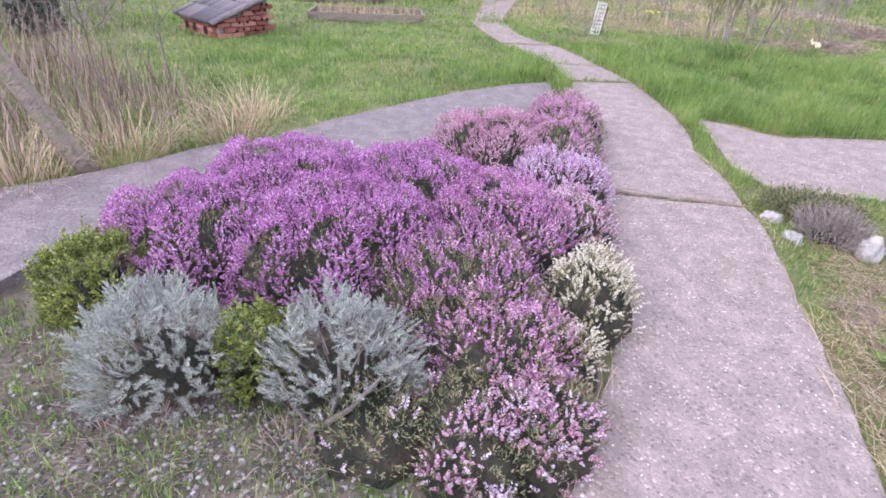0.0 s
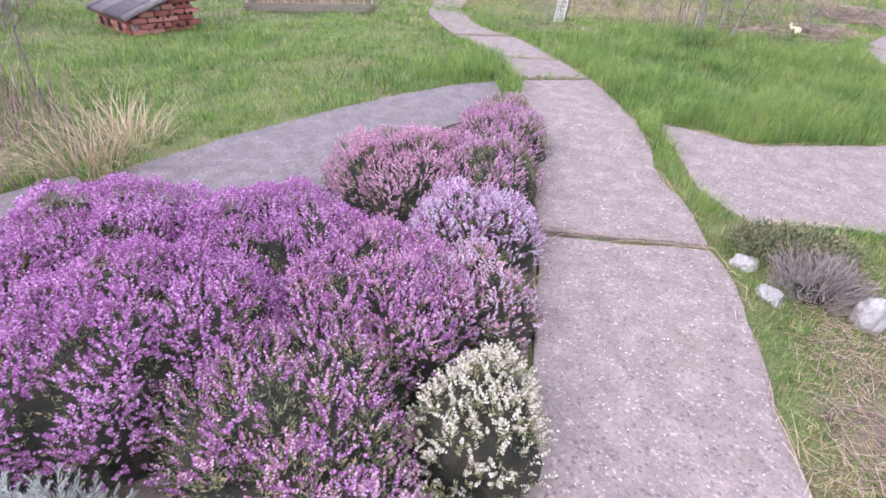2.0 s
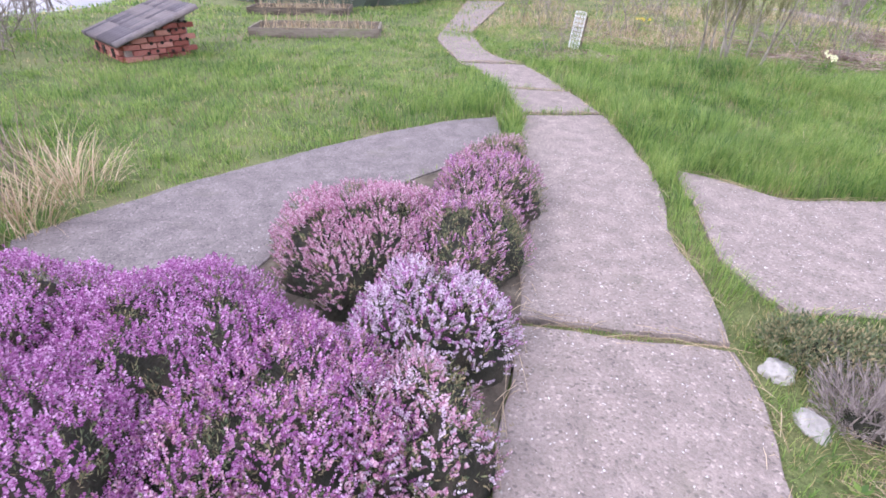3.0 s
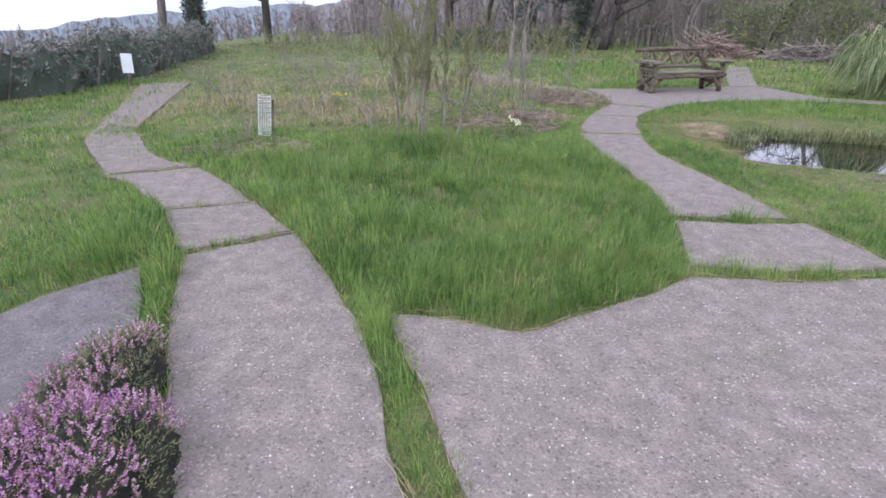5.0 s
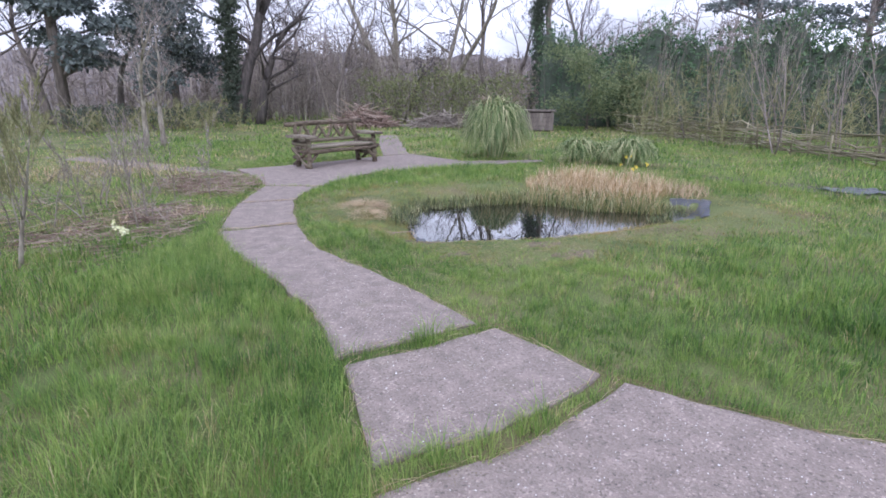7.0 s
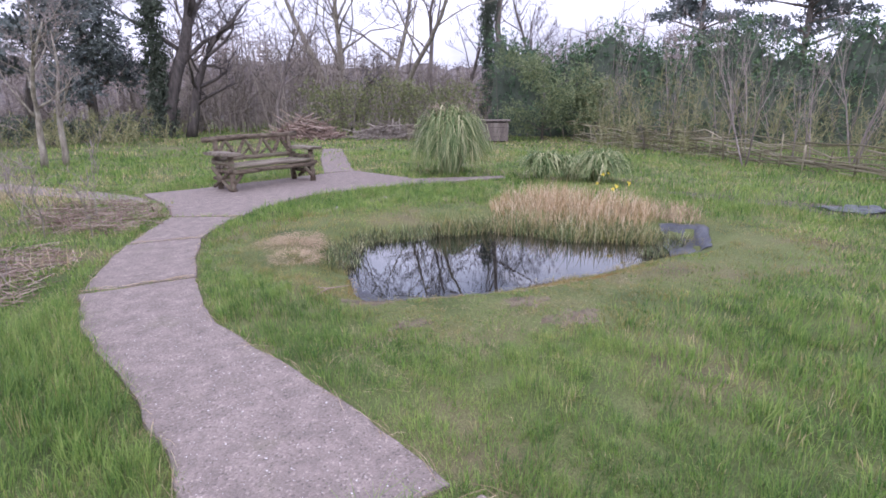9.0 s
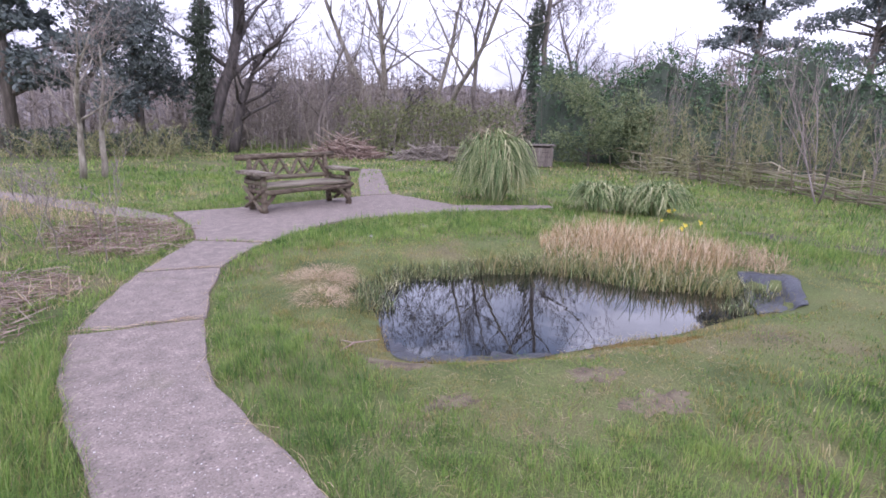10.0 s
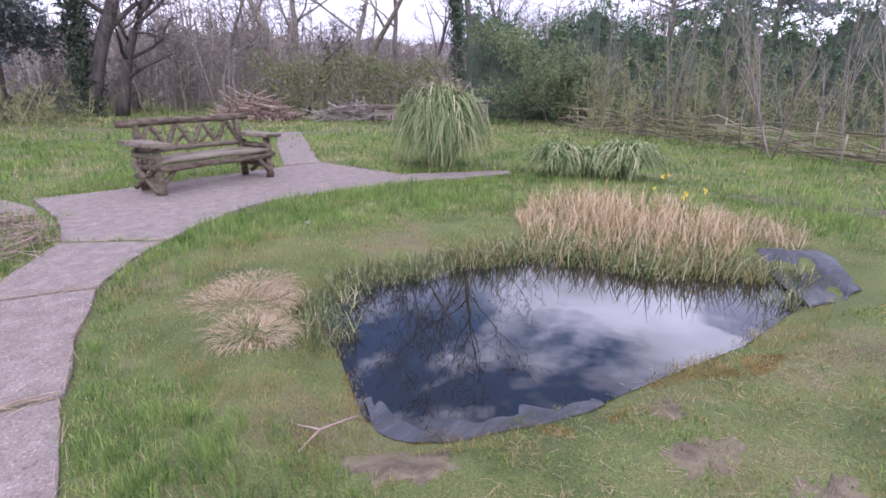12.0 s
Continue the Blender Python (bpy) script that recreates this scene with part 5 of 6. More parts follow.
# ---------------------------------------------------------------- rustic bench
def bench():
    ob = thing("rustic_bench", pose(8.49, 14.20, 0.012, 0, 0, 7.9), "weathered rustic log bench standing on the concrete platform", "bench")

    def add(name, a, b, r0, r1, seed, sides=9, parent=ob, label=""):
        return part(name, tri_mesh(name, *log(a, b, r0, r1, seed, 9, sides), M_FRAME, True), None, parent, label)

    W = 0.88
    for sx in (-1, 1):
        add("leg", (sx * W, 0.0, 0), (sx * W, 0.02, 0.62), 0.055, 0.05, 3 + sx)
        add("back_post", (sx * W * 0.93, 0.50, 0), (sx * W * 0.90, 0.60, 0.90), 0.052, 0.045, 6 + sx)
        arm = bmesh.new()
        bmesh.ops.create_cube(arm, size=1)
        bmesh.ops.subdivide_edges(arm, edges=arm.edges, cuts=4, use_grid_fill=True)
        for v in arm.verts:
            v.co = Vector((sx * (W + 0.02) + v.co.x * 0.27 * (1 + 0.15 * noise.noise(v.co * 3)), 0.23 + v.co.y * 0.76, 0.645 + v.co.z * 0.055 + 0.012 * noise.noise(v.co * 5)))
        bmesh.ops.bevel(arm, geom=[e for e in arm.edges if e.calc_face_angle(0) > 0.6], offset=0.01, segments=2, affect="EDGES")
        part("armrest", arm, M_LOG, ob, "flat split-log armrest")
        for k in range(3):
            add("end_rail", (sx * (W + 0.01), -0.04, 0.20 + 0.14 * k), (sx * (W + 0.01), 0.56, 0.20 + 0.14 * k), 0.042, 0.038, 10 + k + sx)
        add("end_brace", (sx * (W + 0.06), -0.06, 0.38), (sx * (W + 0.06), 0.50, 0.06), 0.036, 0.030, 20 + sx)
        add("end_brace", (sx * (W + 0.06), 0.52, 0.40), (sx * (W + 0.06), 0.0, 0.03), 0.034, 0.030, 23 + sx)
        add("front_knee", (sx * W * 0.98, 0.0, 0.12), (sx * W * 0.72, 0.0, 0.36), 0.036, 0.032, 26 + sx)
    add("top_rail", (-1.03, 0.60, 0.875), (1.00, 0.60, 0.905), 0.052, 0.046, 31, 10)
    add("lower_rail", (-0.90, 0.55, 0.52), (0.90, 0.55, 0.52), 0.042, 0.040, 32)
    xs = np.linspace(-0.80, 0.80, 9)
    for k in range(8):
        lo, hi = (xs[k], xs[k + 1]) if k % 2 == 0 else (xs[k + 1], xs[k])
        add("lattice_stick", (lo, 0.56, 0.54), (hi, 0.60, 0.86), 0.037, 0.030, 40 + k, 7)
    for k in range(3):
        add("lattice_stick", (xs[1 + 2 * k] - 0.09, 0.58, 0.54), (xs[1 + 2 * k] + 0.16, 0.60, 0.74), 0.022, 0.018, 50 + k, 7)
    for k, y in enumerate((0.02, 0.16, 0.29, 0.42)):
        V, T = log((-0.90, y, 0.435), (0.90, y, 0.435), 0.058, 0.055, 60 + k, 9, 10)
        V[:, 2] = np.minimum(V[:, 2], 0.452 + 0.006 * np.sin(V[:, 0] * 9 + k))
        part("seat_slat", tri_mesh("seat_slat", V, T, M_LOG, True), None, ob, "split-log seat slat worn smooth and grey")
    add("front_rail", (-0.90, -0.02, 0.335), (0.90, -0.02, 0.335), 0.045, 0.042, 70)
    return ob


bench()


# ---------------------------------------------------------------- trees and woods
def grow(seed, height, r0, lean=0.1, first=0.3, limbs=9, spread=0.9, crooked=0.12, stems=1, fine=3, splay=0.22):
    """The trunk, limbs and twigs of a leafless tree."""
    r = np.random.default_rng(seed)
    thick, A, B, RA, RB = [], [], [], [], []
    least = 0.004 if height < 5 else 0.010

    def limb(p, d, length, rad, level, seg):
        pts, rads = [p], [rad]
        q = p
        for k in range(seg):
            d = d + r.normal(0, crooked * (1 + 0.5 * level), 3) + np.array([0, 0, 0.05 if level else 0.0])
            d /= np.linalg.norm(d)
            q = q + d * length / seg
            pts.append(q)
            rads.append(rad * (1 - 0.82 * (k + 1) / seg))
        if level < 2:
            thick.append((pts, rads))
        else:
            for a, b, x, y in zip(pts, pts[1:], rads, rads[1:]):
                A.append(a), B.append(b), RA.append(x), RB.append(y)
        if level >= 1 + fine:
            return
        n = [limbs, 6, 6, 4, 3][level]
        for k in range(n):
            f = first + (1 - first) * (k + r.random()) / n if level == 0 else r.uniform(0.25, 1.0)
            i = min(seg - 1, int(f * seg))
            w = f * seg - i
            b = pts[i] * (1 - w) + pts[i + 1] * w
            a = r.uniform(0, 6.28)
            side = np.array([math.cos(a), math.sin(a), 0.0])
            dd = side * spread * r.uniform(0.6, 1.2) + d * 0.55 + np.array([0, 0, 0.30])
            rb = rads[i] * (1 - w) + rads[i + 1] * w
            limb(b, dd / np.linalg.norm(dd), length * r.uniform(0.30, 0.52), max(least, rb * r.uniform(0.35, 0.6)), level + 1, 5 if level < 1 else 3 if level < 2 else 1)

    for k in range(stems):
        a = r.uniform(0, 6.28)
        d = np.array([math.cos(a) * lean, math.sin(a) * lean, 1.0]) + (r.normal(0, splay, 3) if stems > 1 else 0)
        limb(np.array([0.12 * k * math.cos(a), 0.12 * k * math.sin(a), -0.05]), d / np.linalg.norm(d), height * r.uniform(0.85, 1.0), r0 * r.uniform(0.8, 1.0), 0, 8)
    return tubes(thick, 7), prisms(np.array(A), np.array(B), np.array(RA), np.array(RB))


def bare_tree(x, y, label, bark=M_BARK, twig=M_TWIG_DARK, group="bare trees at the garden's edge", **kw):
    ob = thing("bare_tree", pose(x, y, -float(falls(np.float64(x), np.float64(y)))), label, "tree", group)
    (V, T), (V2, T2) = grow(**kw)
    part("trunk", tri_mesh("trunk", V, T, bark, True), None, ob)
    part("crown", tri_mesh("crown", V2, T2, twig), None, ob, "leafless twiggy crown")
    return ob


def leafage(blobs, size, count, seed, flat=0.0, sprig=None):
    """Leaf sprays that fill uneven clouds."""
    r = np.random.default_rng(seed)
    tv, tt = sprig if sprig else shoot(5, 0.5, 0.55, 0.30, 1.1, seed)
    items = []
    for (c, rad) in blobs:
        n = int(count)
        d = r.normal(0, 1, (n, 3))
        d /= np.linalg.norm(d, axis=1, keepdims=True)
        P = np.array(c) + d * np.array(rad) * (r.random((n, 1)) ** 0.45) * (1 + 0.15 * r.normal(0, 1, (n, 1)))
        D = d * [1, 1, 0.6] + r.normal(0, 0.5, (n, 3)) + [0, 0, 0.2 - flat]
        items.append(scatter(tv, tt, P, D, size * r.uniform(0.6, 1.3, n)))
    return join(items)


def ivied(x, y, label, ivy_top, ivy_r, seed, **kw):
    ob = bare_tree(x, y, label, seed=seed, **kw)
    r = np.random.default_rng(seed)
    blobs = [((r.normal(0, 0.12), r.normal(0, 0.12), z), (ivy_r * r.uniform(0.7, 1.2), ivy_r * r.uniform(0.7, 1.2), 0.6)) for z in np.arange(0.4, ivy_top, 0.45)]
    part("ivy", tri_mesh("ivy", *leafage(blobs, 0.20, 210, seed), M_IVY), None, ob, "dark ivy climbing the trunk")
    return ob


ivied(12.6, 31.6, "old ivy-covered tree behind the bench", 6.5, 0.50, 101, bark=M_BARK_DARK, height=13, r0=0.36, limbs=14, first=0.25, fine=3)
bare_tree(13.5, 31.1, "crooked bare fork-trunked tree behind the bench", M_BARK_DARK, seed=122, height=7.6, r0=0.30, lean=0.05, first=0.22, limbs=13, spread=1.15, crooked=0.13, fine=3)
bare_tree(6.12, 21.2, "small pale bare tree on the far lawn", M_BARK_PALE, M_TWIG, seed=143, height=3.6, r0=0.10, lean=0.03, first=0.3, limbs=9, stems=1)
bare_tree(6.62, 21.5, "small pale bare tree with an upright stem", M_BARK_PALE, M_TWIG, seed=144, height=3.9, r0=0.10, lean=0.03, first=0.3, limbs=9, stems=1)
bare_tree(22.6, 31.5, "tall many-stemmed bare tree beyond the brush pile", M_BARK_PALE, M_TWIG_DARK, seed=105, height=14, r0=0.24, lean=0.1, first=0.28, limbs=9, stems=3, crooked=0.1)
bare_tree(24.9, 31.0, "tall bare tree with pale upright stems", M_BARK_PALE, M_TWIG_DARK, seed=106, height=14.5, r0=0.22, lean=0.12, first=0.3, limbs=8, stems=2)
ivied(29.7, 26.8, "slender ivy-clad tree rising above the hedge", 8.5, 0.45, 107, height=17.5, r0=0.27, limbs=15, first=0.4, fine=3, spread=0.75)
bare_tree(27.5, 29.0, "tall bare ash tree above the thicket", seed=108, height=14, r0=0.20, first=0.3, limbs=14, fine=3)
bare_tree(35.5, 27.0, "tall bare tree behind the evergreen hedge", seed=109, height=10, r0=0.18, first=0.3, limbs=12, fine=2)
bare_tree(31.5, 30.5, "tall twiggy bare tree above the dark hedge", seed=134, height=10.5, r0=0.17, first=0.25, limbs=12, spread=0.8)
bare_tree(38.5, 27.5, "bare tree with upswept twigs behind the hedge", seed=135, height=9.5, r0=0.15, first=0.3, limbs=11, spread=0.7)
bare_tree(-8.2, 31.0, "tall bare tree against the pale sky", seed=110, height=11, r0=0.24, first=0.25, limbs=10, spread=1.2)
ivied(-6.7, 31.5, "tall ivied tree at the field's edge", 8.0, 0.5, 111, height=12, r0=0.24, limbs=10, first=0.35)
bare_tree(2.5, 33.0, "spreading bare tree behind the border", seed=112, height=9, r0=0.22, first=0.2, limbs=12, spread=1.2, fine=2)
bare_tree(17.5, 30.0, "thin bare tree in the thicket", seed=113, height=7, r0=0.14, first=0.25, limbs=13, fine=2)
bare_tree(20.2, 27.9, "low leaning bare tree by the brush pile", seed=114, height=5, r0=0.14, lean=0.9, first=0.3, limbs=8, crooked=0.18)
bare_tree(5.4, 37.5, "broad grey bare tree at the lawn's far edge", seed=131, height=8.5, r0=0.22, first=0.2, limbs=13, spread=1.1)
bare_tree(8.3, 36.0, "bare tree with dense rising twigs", seed=132, height=9.0, r0=0.20, first=0.25, limbs=13)
bare_tree(16.2, 36.5, "tall bare tree in the grey wood", seed=133, height=9.5, r0=0.20, first=0.25, limbs=12)
ivied(-7.95, 5.45, "thick dark tree trunk beside the lawn", 0.8, 0.3, 115, height=9, r0=0.27, limbs=6, first=0.5, fine=2, group="trees beside the lawn")
bare_tree(-9.1, 5.8, "slender white-barked tree beside the water", M_SIGN, M_TWIG, seed=116, height=6, r0=0.07, first=0.3, limbs=8, fine=2, group="trees beside the lawn")


def evergreen(x, y, label, blobs, size, count, leaf, trunk_h, r0, seed, category="tree", name="evergreen_tree"):
    ob = thing(name, pose(x, y, 0), label, category)
    r = np.random.default_rng(seed)
    lines = [([(0, 0, -0.05), (0.05, 0.02, trunk_h * 0.5), (0, 0.08, trunk_h)], [r0, r0 * 0.8, r0 * 0.3])]
    for c, rad in blobs:
        z0 = min(trunk_h * 0.9, max(0.4, c[2] - 0.8))
        lines.append(([(0, 0.04, z0), (c[0] * 0.5, c[1] * 0.5, (z0 + c[2]) / 2), c], [r0 * 0.4, r0 * 0.25, r0 * 0.08]))
    part("trunk", tri_mesh("trunk", *tubes(lines, 6), M_BARK, True), None, ob)
    part("crown", tri_mesh("crown", *leafage(blobs, size, count, seed), leaf), None, ob, "dense evergreen foliage with ragged edges")
    return ob


r_ = np.random.default_rng(5)
evergreen(10.0, 32.4, "grey-green evergreen tree behind the lawn", [((r_.normal(0, 1.3), r_.normal(0, 0.9), z), (1.15, 1.1, 0.75)) for z in np.linspace(2.2, 6.3, 14)], 0.25, 330, M_EVER, 6.0, 0.2, 201)


def pine(x, y, label, height, wide, seed, low=0.35):
    r = np.random.default_rng(seed)
    blobs = []
    for k in range(26):
        f = low + (1 - low) * k / 25
        a, q = r.uniform(0, 6.28), wide * (1.05 - 0.75 * (f - low) / (1 - low)) * r.uniform(0.25, 1.0)
        blobs.append(((math.cos(a) * q, math.sin(a) * q, height * f + r.normal(0, 0.15)), (wide * 0.34, wide * 0.34, 0.28)))
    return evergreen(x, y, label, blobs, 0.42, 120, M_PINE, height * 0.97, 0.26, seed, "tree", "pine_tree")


pine(-4.6, 38.0, "broad dark pine with layered flat branches", 8.6, 3.4, 211, 0.38)
pine(5.6, 33.0, "broad grey-green pine with layered branches", 10.5, 3.0, 215, 0.28)
pine(46.5, 20.8, "grey-green pine rising behind the hedge", 13.0, 3.6, 212, 0.45)
pine(48.6, 14.6, "tall spreading pine behind the hedge", 12.0, 4.4, 213, 0.5)


def hedge(line, height, thick, count, leaf, label, seed, size=0.42, solid=True):
    """A clipped-by-nobody hedge along a line: stems and ragged foliage."""
    r = np.random.default_rng(seed)
    p = np.array(line, float)
    ob = thing("hedge", pose(p[0][0], p[0][1], 0), label, "hedge")
    L = np.r_[0, np.cumsum(np.hypot(*np.diff(p, axis=0).T))]
    s = r.random(count) * L[-1]
    x, y = np.interp(s, L, p[:, 0]), np.interp(s, L, p[:, 1])
    top = height * (0.9 + 0.13 * np.sin(s * 1.3 + seed) + 0.08 * np.sin(s * 3.7 + 1) + 0.05 * np.sin(s * 9))
    z = r.random(count) ** 0.75 * top + 0.1
    off = r.normal(0, thick * 0.33, (count, 2)) * (1.15 - 0.5 * (z / top))[:, None]
    P = np.stack([x + off[:, 0], y + off[:, 1], z], 1) - [p[0][0], p[0][1], 0]
    D = np.concatenate([off, r.uniform(-0.4, 0.5, (count, 1))], 1) + r.normal(0, 0.4, (count, 3))
    tv, tt = shoot(4, 0.5, 0.6, 0.26, 1.0, seed)
    part("foliage", tri_mesh("foliage", *scatter(tv, tt, P, D, size * r.uniform(0.6, 1.3, count)), leaf), None, ob)
    # added solid core: closes gaps to the sky, dark for the inner shade
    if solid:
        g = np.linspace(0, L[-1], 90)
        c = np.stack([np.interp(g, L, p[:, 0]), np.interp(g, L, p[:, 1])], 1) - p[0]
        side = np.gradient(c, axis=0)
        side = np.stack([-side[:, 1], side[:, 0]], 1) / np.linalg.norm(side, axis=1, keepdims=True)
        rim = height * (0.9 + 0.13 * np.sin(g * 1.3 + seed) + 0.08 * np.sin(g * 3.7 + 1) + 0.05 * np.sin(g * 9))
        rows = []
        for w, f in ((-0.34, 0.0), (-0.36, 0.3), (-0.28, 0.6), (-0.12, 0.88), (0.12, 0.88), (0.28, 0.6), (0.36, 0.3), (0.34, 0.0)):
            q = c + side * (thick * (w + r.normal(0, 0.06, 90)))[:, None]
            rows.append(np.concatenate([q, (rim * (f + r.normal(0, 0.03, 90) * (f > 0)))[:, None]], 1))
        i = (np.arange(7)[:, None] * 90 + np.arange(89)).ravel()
        part("inner_growth", tri_mesh("inner_growth", np.concatenate(rows), np.concatenate([np.stack([i, i + 1, i + 91], 1), np.stack([i, i + 91, i + 90], 1)]), M_IVY), None, ob, "added solid core coloured as the hedge's shaded inside")
    n = int(L[-1] * 5)
    s = r.random(n) * L[-1]
    A = np.stack([np.interp(s, L, p[:, 0]), np.interp(s, L, p[:, 1]), np.zeros(n)], 1) + np.concatenate([r.normal(0, thick * 0.3, (n, 2)), np.zeros((n, 1))], 1) - [p[0][0], p[0][1], 0]
    B = A + np.concatenate([r.normal(0, 0.35, (n, 2)), r.uniform(0.6, 0.95, (n, 1)) * height], 1)
    part("stem_mass", tri_mesh("stem_mass", *prisms(A, B, np.full(n, 0.03), np.full(n, 0.01)), M_BARK), None, ob, "thin upright woody stems")["kind"] = "stuff"
    return ob


hedge([(24.6, 22.0), (26.2, 17.5), (27.6, 12.5), (28.2, 6.0), (28.5, -2.0)], 4.3, 1.7, 14500, M_HEDGE, "tall dark green conifer hedge behind the wattle fence", 221, 0.25)
r_ = np.random.default_rng(222)
evergreen(22.9, 18.1, "fresh green leafy bush at the hedge's end", [((r_.normal(0, 0.85), r_.normal(0, 0.85), z), (0.75, 0.75, 0.5)) for z in np.linspace(0.5, 3.3, 14)], 0.17, 210, M_FRESH, 2.8, 0.06, 222, "bush", "evergreen_bush")
evergreen(24.0, 16.2, "smaller yellow-green bush against the dark hedge", [((r_.normal(0, 0.6), r_.normal(0, 0.6), z), (0.6, 0.6, 0.45)) for z in np.linspace(0.4, 2.1, 9)], 0.18, 190, M_FRESH, 1.8, 0.05, 225, "bush", "evergreen_bush")
hedge([(17.5, 27.4), (21.0, 25.6), (24.0, 23.0)], 2.6, 1.6, 3600, M_OLIVE, "grey-green evergreen thicket behind the brush piles", 223, 0.20, False)

hedge([(-9.5, 13.7), (-6.3, 13.6), (-5.45, 15.2), (-5.15, 17.8), (-5.3, 22.0), (-6.0, 30.0)], 1.15, 0.7, 3800, M_GREYHEDGE, "low grey leafless field hedge beyond the timber-edged beds", 224, 0.17)


hedge([(5.2, 29.6), (7.5, 30.4), (9.2, 30.0), (11.4, 30.4)], 0.95, 0.9, 1700, M_IVY, "low dark tangled hedge along the far lawn", 226, 0.15, False)


def wattle_fence():
    line = np.array([(23.4, 17.3), (21.9, 14.0), (20.2, 11.2), (18.5, 8.7), (17.0, 6.3), (15.9, 3.6), (15.4, 0.6)])
    L = np.r_[0, np.cumsum(np.hypot(*np.diff(line, axis=0).T))]
    at = lambda s: np.array([np.interp(s, L, line[:, 0]), np.interp(s, L, line[:, 1])])
    r = np.random.default_rng(231)
    ob = thing("wattle_fence", pose(0, 0, 0), "low woven hazel wattle fence with loose rods", "fence")
    stake = [np.array([*at(s), 0]) for s in np.arange(0, L[-1], 0.62)]
    for q in stake:
        part("stake", tri_mesh("stake", *log(q - [0, 0, 0.1], q + [r.normal(0, 0.06), r.normal(0, 0.06), r.uniform(0.5, 0.8)], 0.024, 0.018, int(r.integers(999)), 4, 6), M_WATTLE, True), None, ob)
    for k in range(96):
        s0 = r.uniform(-0.5, L[-1] - 1.5)
        n = int(r.integers(5, 9))
        z = r.uniform(0.06, 0.72)
        pts = []
        for j in range(n):
            c = at(np.clip(s0 + 0.62 * j, 0, L[-1]))
            w = 0.045 if (j + k) % 2 else -0.045
            pts.append((c[0] + w, c[1] + w * 0.3, max(0.02, z + r.normal(0, 0.05) - 0.012 * j)))
        part("rod", tri_mesh("rod", *tubes([(pts, np.linspace(0.021, 0.011, n))], 5), M_WATTLE, True), None, ob)
    return ob


wattle_fence()

# slim saplings along the fence
SAPLINGS = []
for k in range(3):
    SAPLINGS.append(bare_tree(21.6 - 1.0 * k, 12.2 - 2.6 * k, "slim pale bare sapling beside the wattle fence", M_TWIG, M_TWIG, "saplings along the fence", seed=240 + k, height=3.9 - 0.4 * k, r0=0.026, first=0.15, limbs=9, spread=0.30, stems=2, crooked=0.05, fine=1))
r_ = np.random.default_rng(77)
for k in range(20):
    f = k / 19
    x, y = 24.6 - 7.6 * f + r_.normal(0, 0.7), 17.0 - 15.0 * f + r_.normal(0, 0.3)
    copy_thing(SAPLINGS[k % 3], pose(x, y, 0, 0, 0, r_.uniform(0, 360)) @ Matrix.Scale(r_.uniform(0.45, 0.88), 4))
copy_thing(SAPLINGS[1], pose(18.0, 8.9, 0, 0, 0, 40) @ Matrix.Scale(0.95, 4))


def woods(name, n, twigs, az0, az1, d0, d1, h0, h1, material, label, seed, centre=(4.0, 6.0), thick=0.030):
    """Leafless woodland: many stems, each with rising branches."""
    r = np.random.default_rng(seed)
    az, d = np.radians(r.uniform(az0, az1, n)), r.uniform(d0, d1, n)
    base = np.stack([centre[0] - np.sin(az) * d, centre[1] + np.cos(az) * d, np.zeros(n)], 1)
    base[:, 2] = -falls(base[:, 0], base[:, 1])
    h = r.uniform(h0, h1, n) * (0.85 + 0.2 * np.sin(az * 9 + seed))
    tip = base + np.concatenate([r.normal(0, 0.5, (n, 2)), h[:, None]], 1)
    A, B, ra, rb = [base], [tip], [thick * 0.6 + 0.35 * thick * h], [np.full(n, thick * 0.5)]
    k = np.repeat(np.arange(n), twigs)
    f = r.uniform(0.08, 0.95, len(k))
    a = base[k] * (1 - f)[:, None] + tip[k] * f[:, None]
    out = r.normal(0, 1, (len(k), 3)) * [1, 1, 0.35] + [0, 0, 0.75]
    out /= np.linalg.norm(out, axis=1, keepdims=True)
    ln = h[k] * r.uniform(0.08, 0.26, len(k)) * (1.1 - 0.5 * f)
    b = a + out * ln[:, None]
    A.append(a), B.append(b), ra.append(np.full(len(k), thick)), rb.append(np.full(len(k), thick * 0.4))
    j = r.integers(0, len(k), len(k))
    g = r.uniform(0.3, 1, len(j))[:, None]
    a2 = a[j] * (1 - g) + b[j] * g
    o2 = out[j] + r.normal(0, 0.7, (len(j), 3))
    A.append(a2), B.append(a2 + o2 * ln[j][:, None] * 0.6), ra.append(np.full(len(j), thick * 0.7)), rb.append(np.full(len(j), thick * 0.3))
    V, T = prisms(np.concatenate(A), np.concatenate(B), np.concatenate(ra), np.concatenate(rb))
    return tagged(part(name, tri_mesh(name, V, T, material)), label, "woodland", kind="stuff")


woods("far_wood", 420, 20, -75, 5, 38, 55, 5.0, 7.6, M_TWIG, "hazy grey-brown leafless wood closing the garden", 301, thick=0.034)
woods("far_wood", 260, 27, -58, -16, 29, 38, 2.8, 5.2, M_TWIG_RED, "russet bare thicket behind the brush piles", 302, thick=0.020)
woods("far_wood", 240, 16, 2, 62, 50, 60, 2.0, 3.2, M_TWIG, "low grey distant wood beyond the field", 303, thick=0.05)
woods("far_wood", 180, 9, 62, 285, 36, 55, 5.0, 8.0, M_TWIG, "leafless wood enclosing the garden", 304, thick=0.05)
woods("thicket", 210, 18, 52, 84, 9.5, 14, 0.8, 2.6, M_TWIG_RED, "bare scrub along the water's edge", 305, (1.0, 0.0), 0.007)
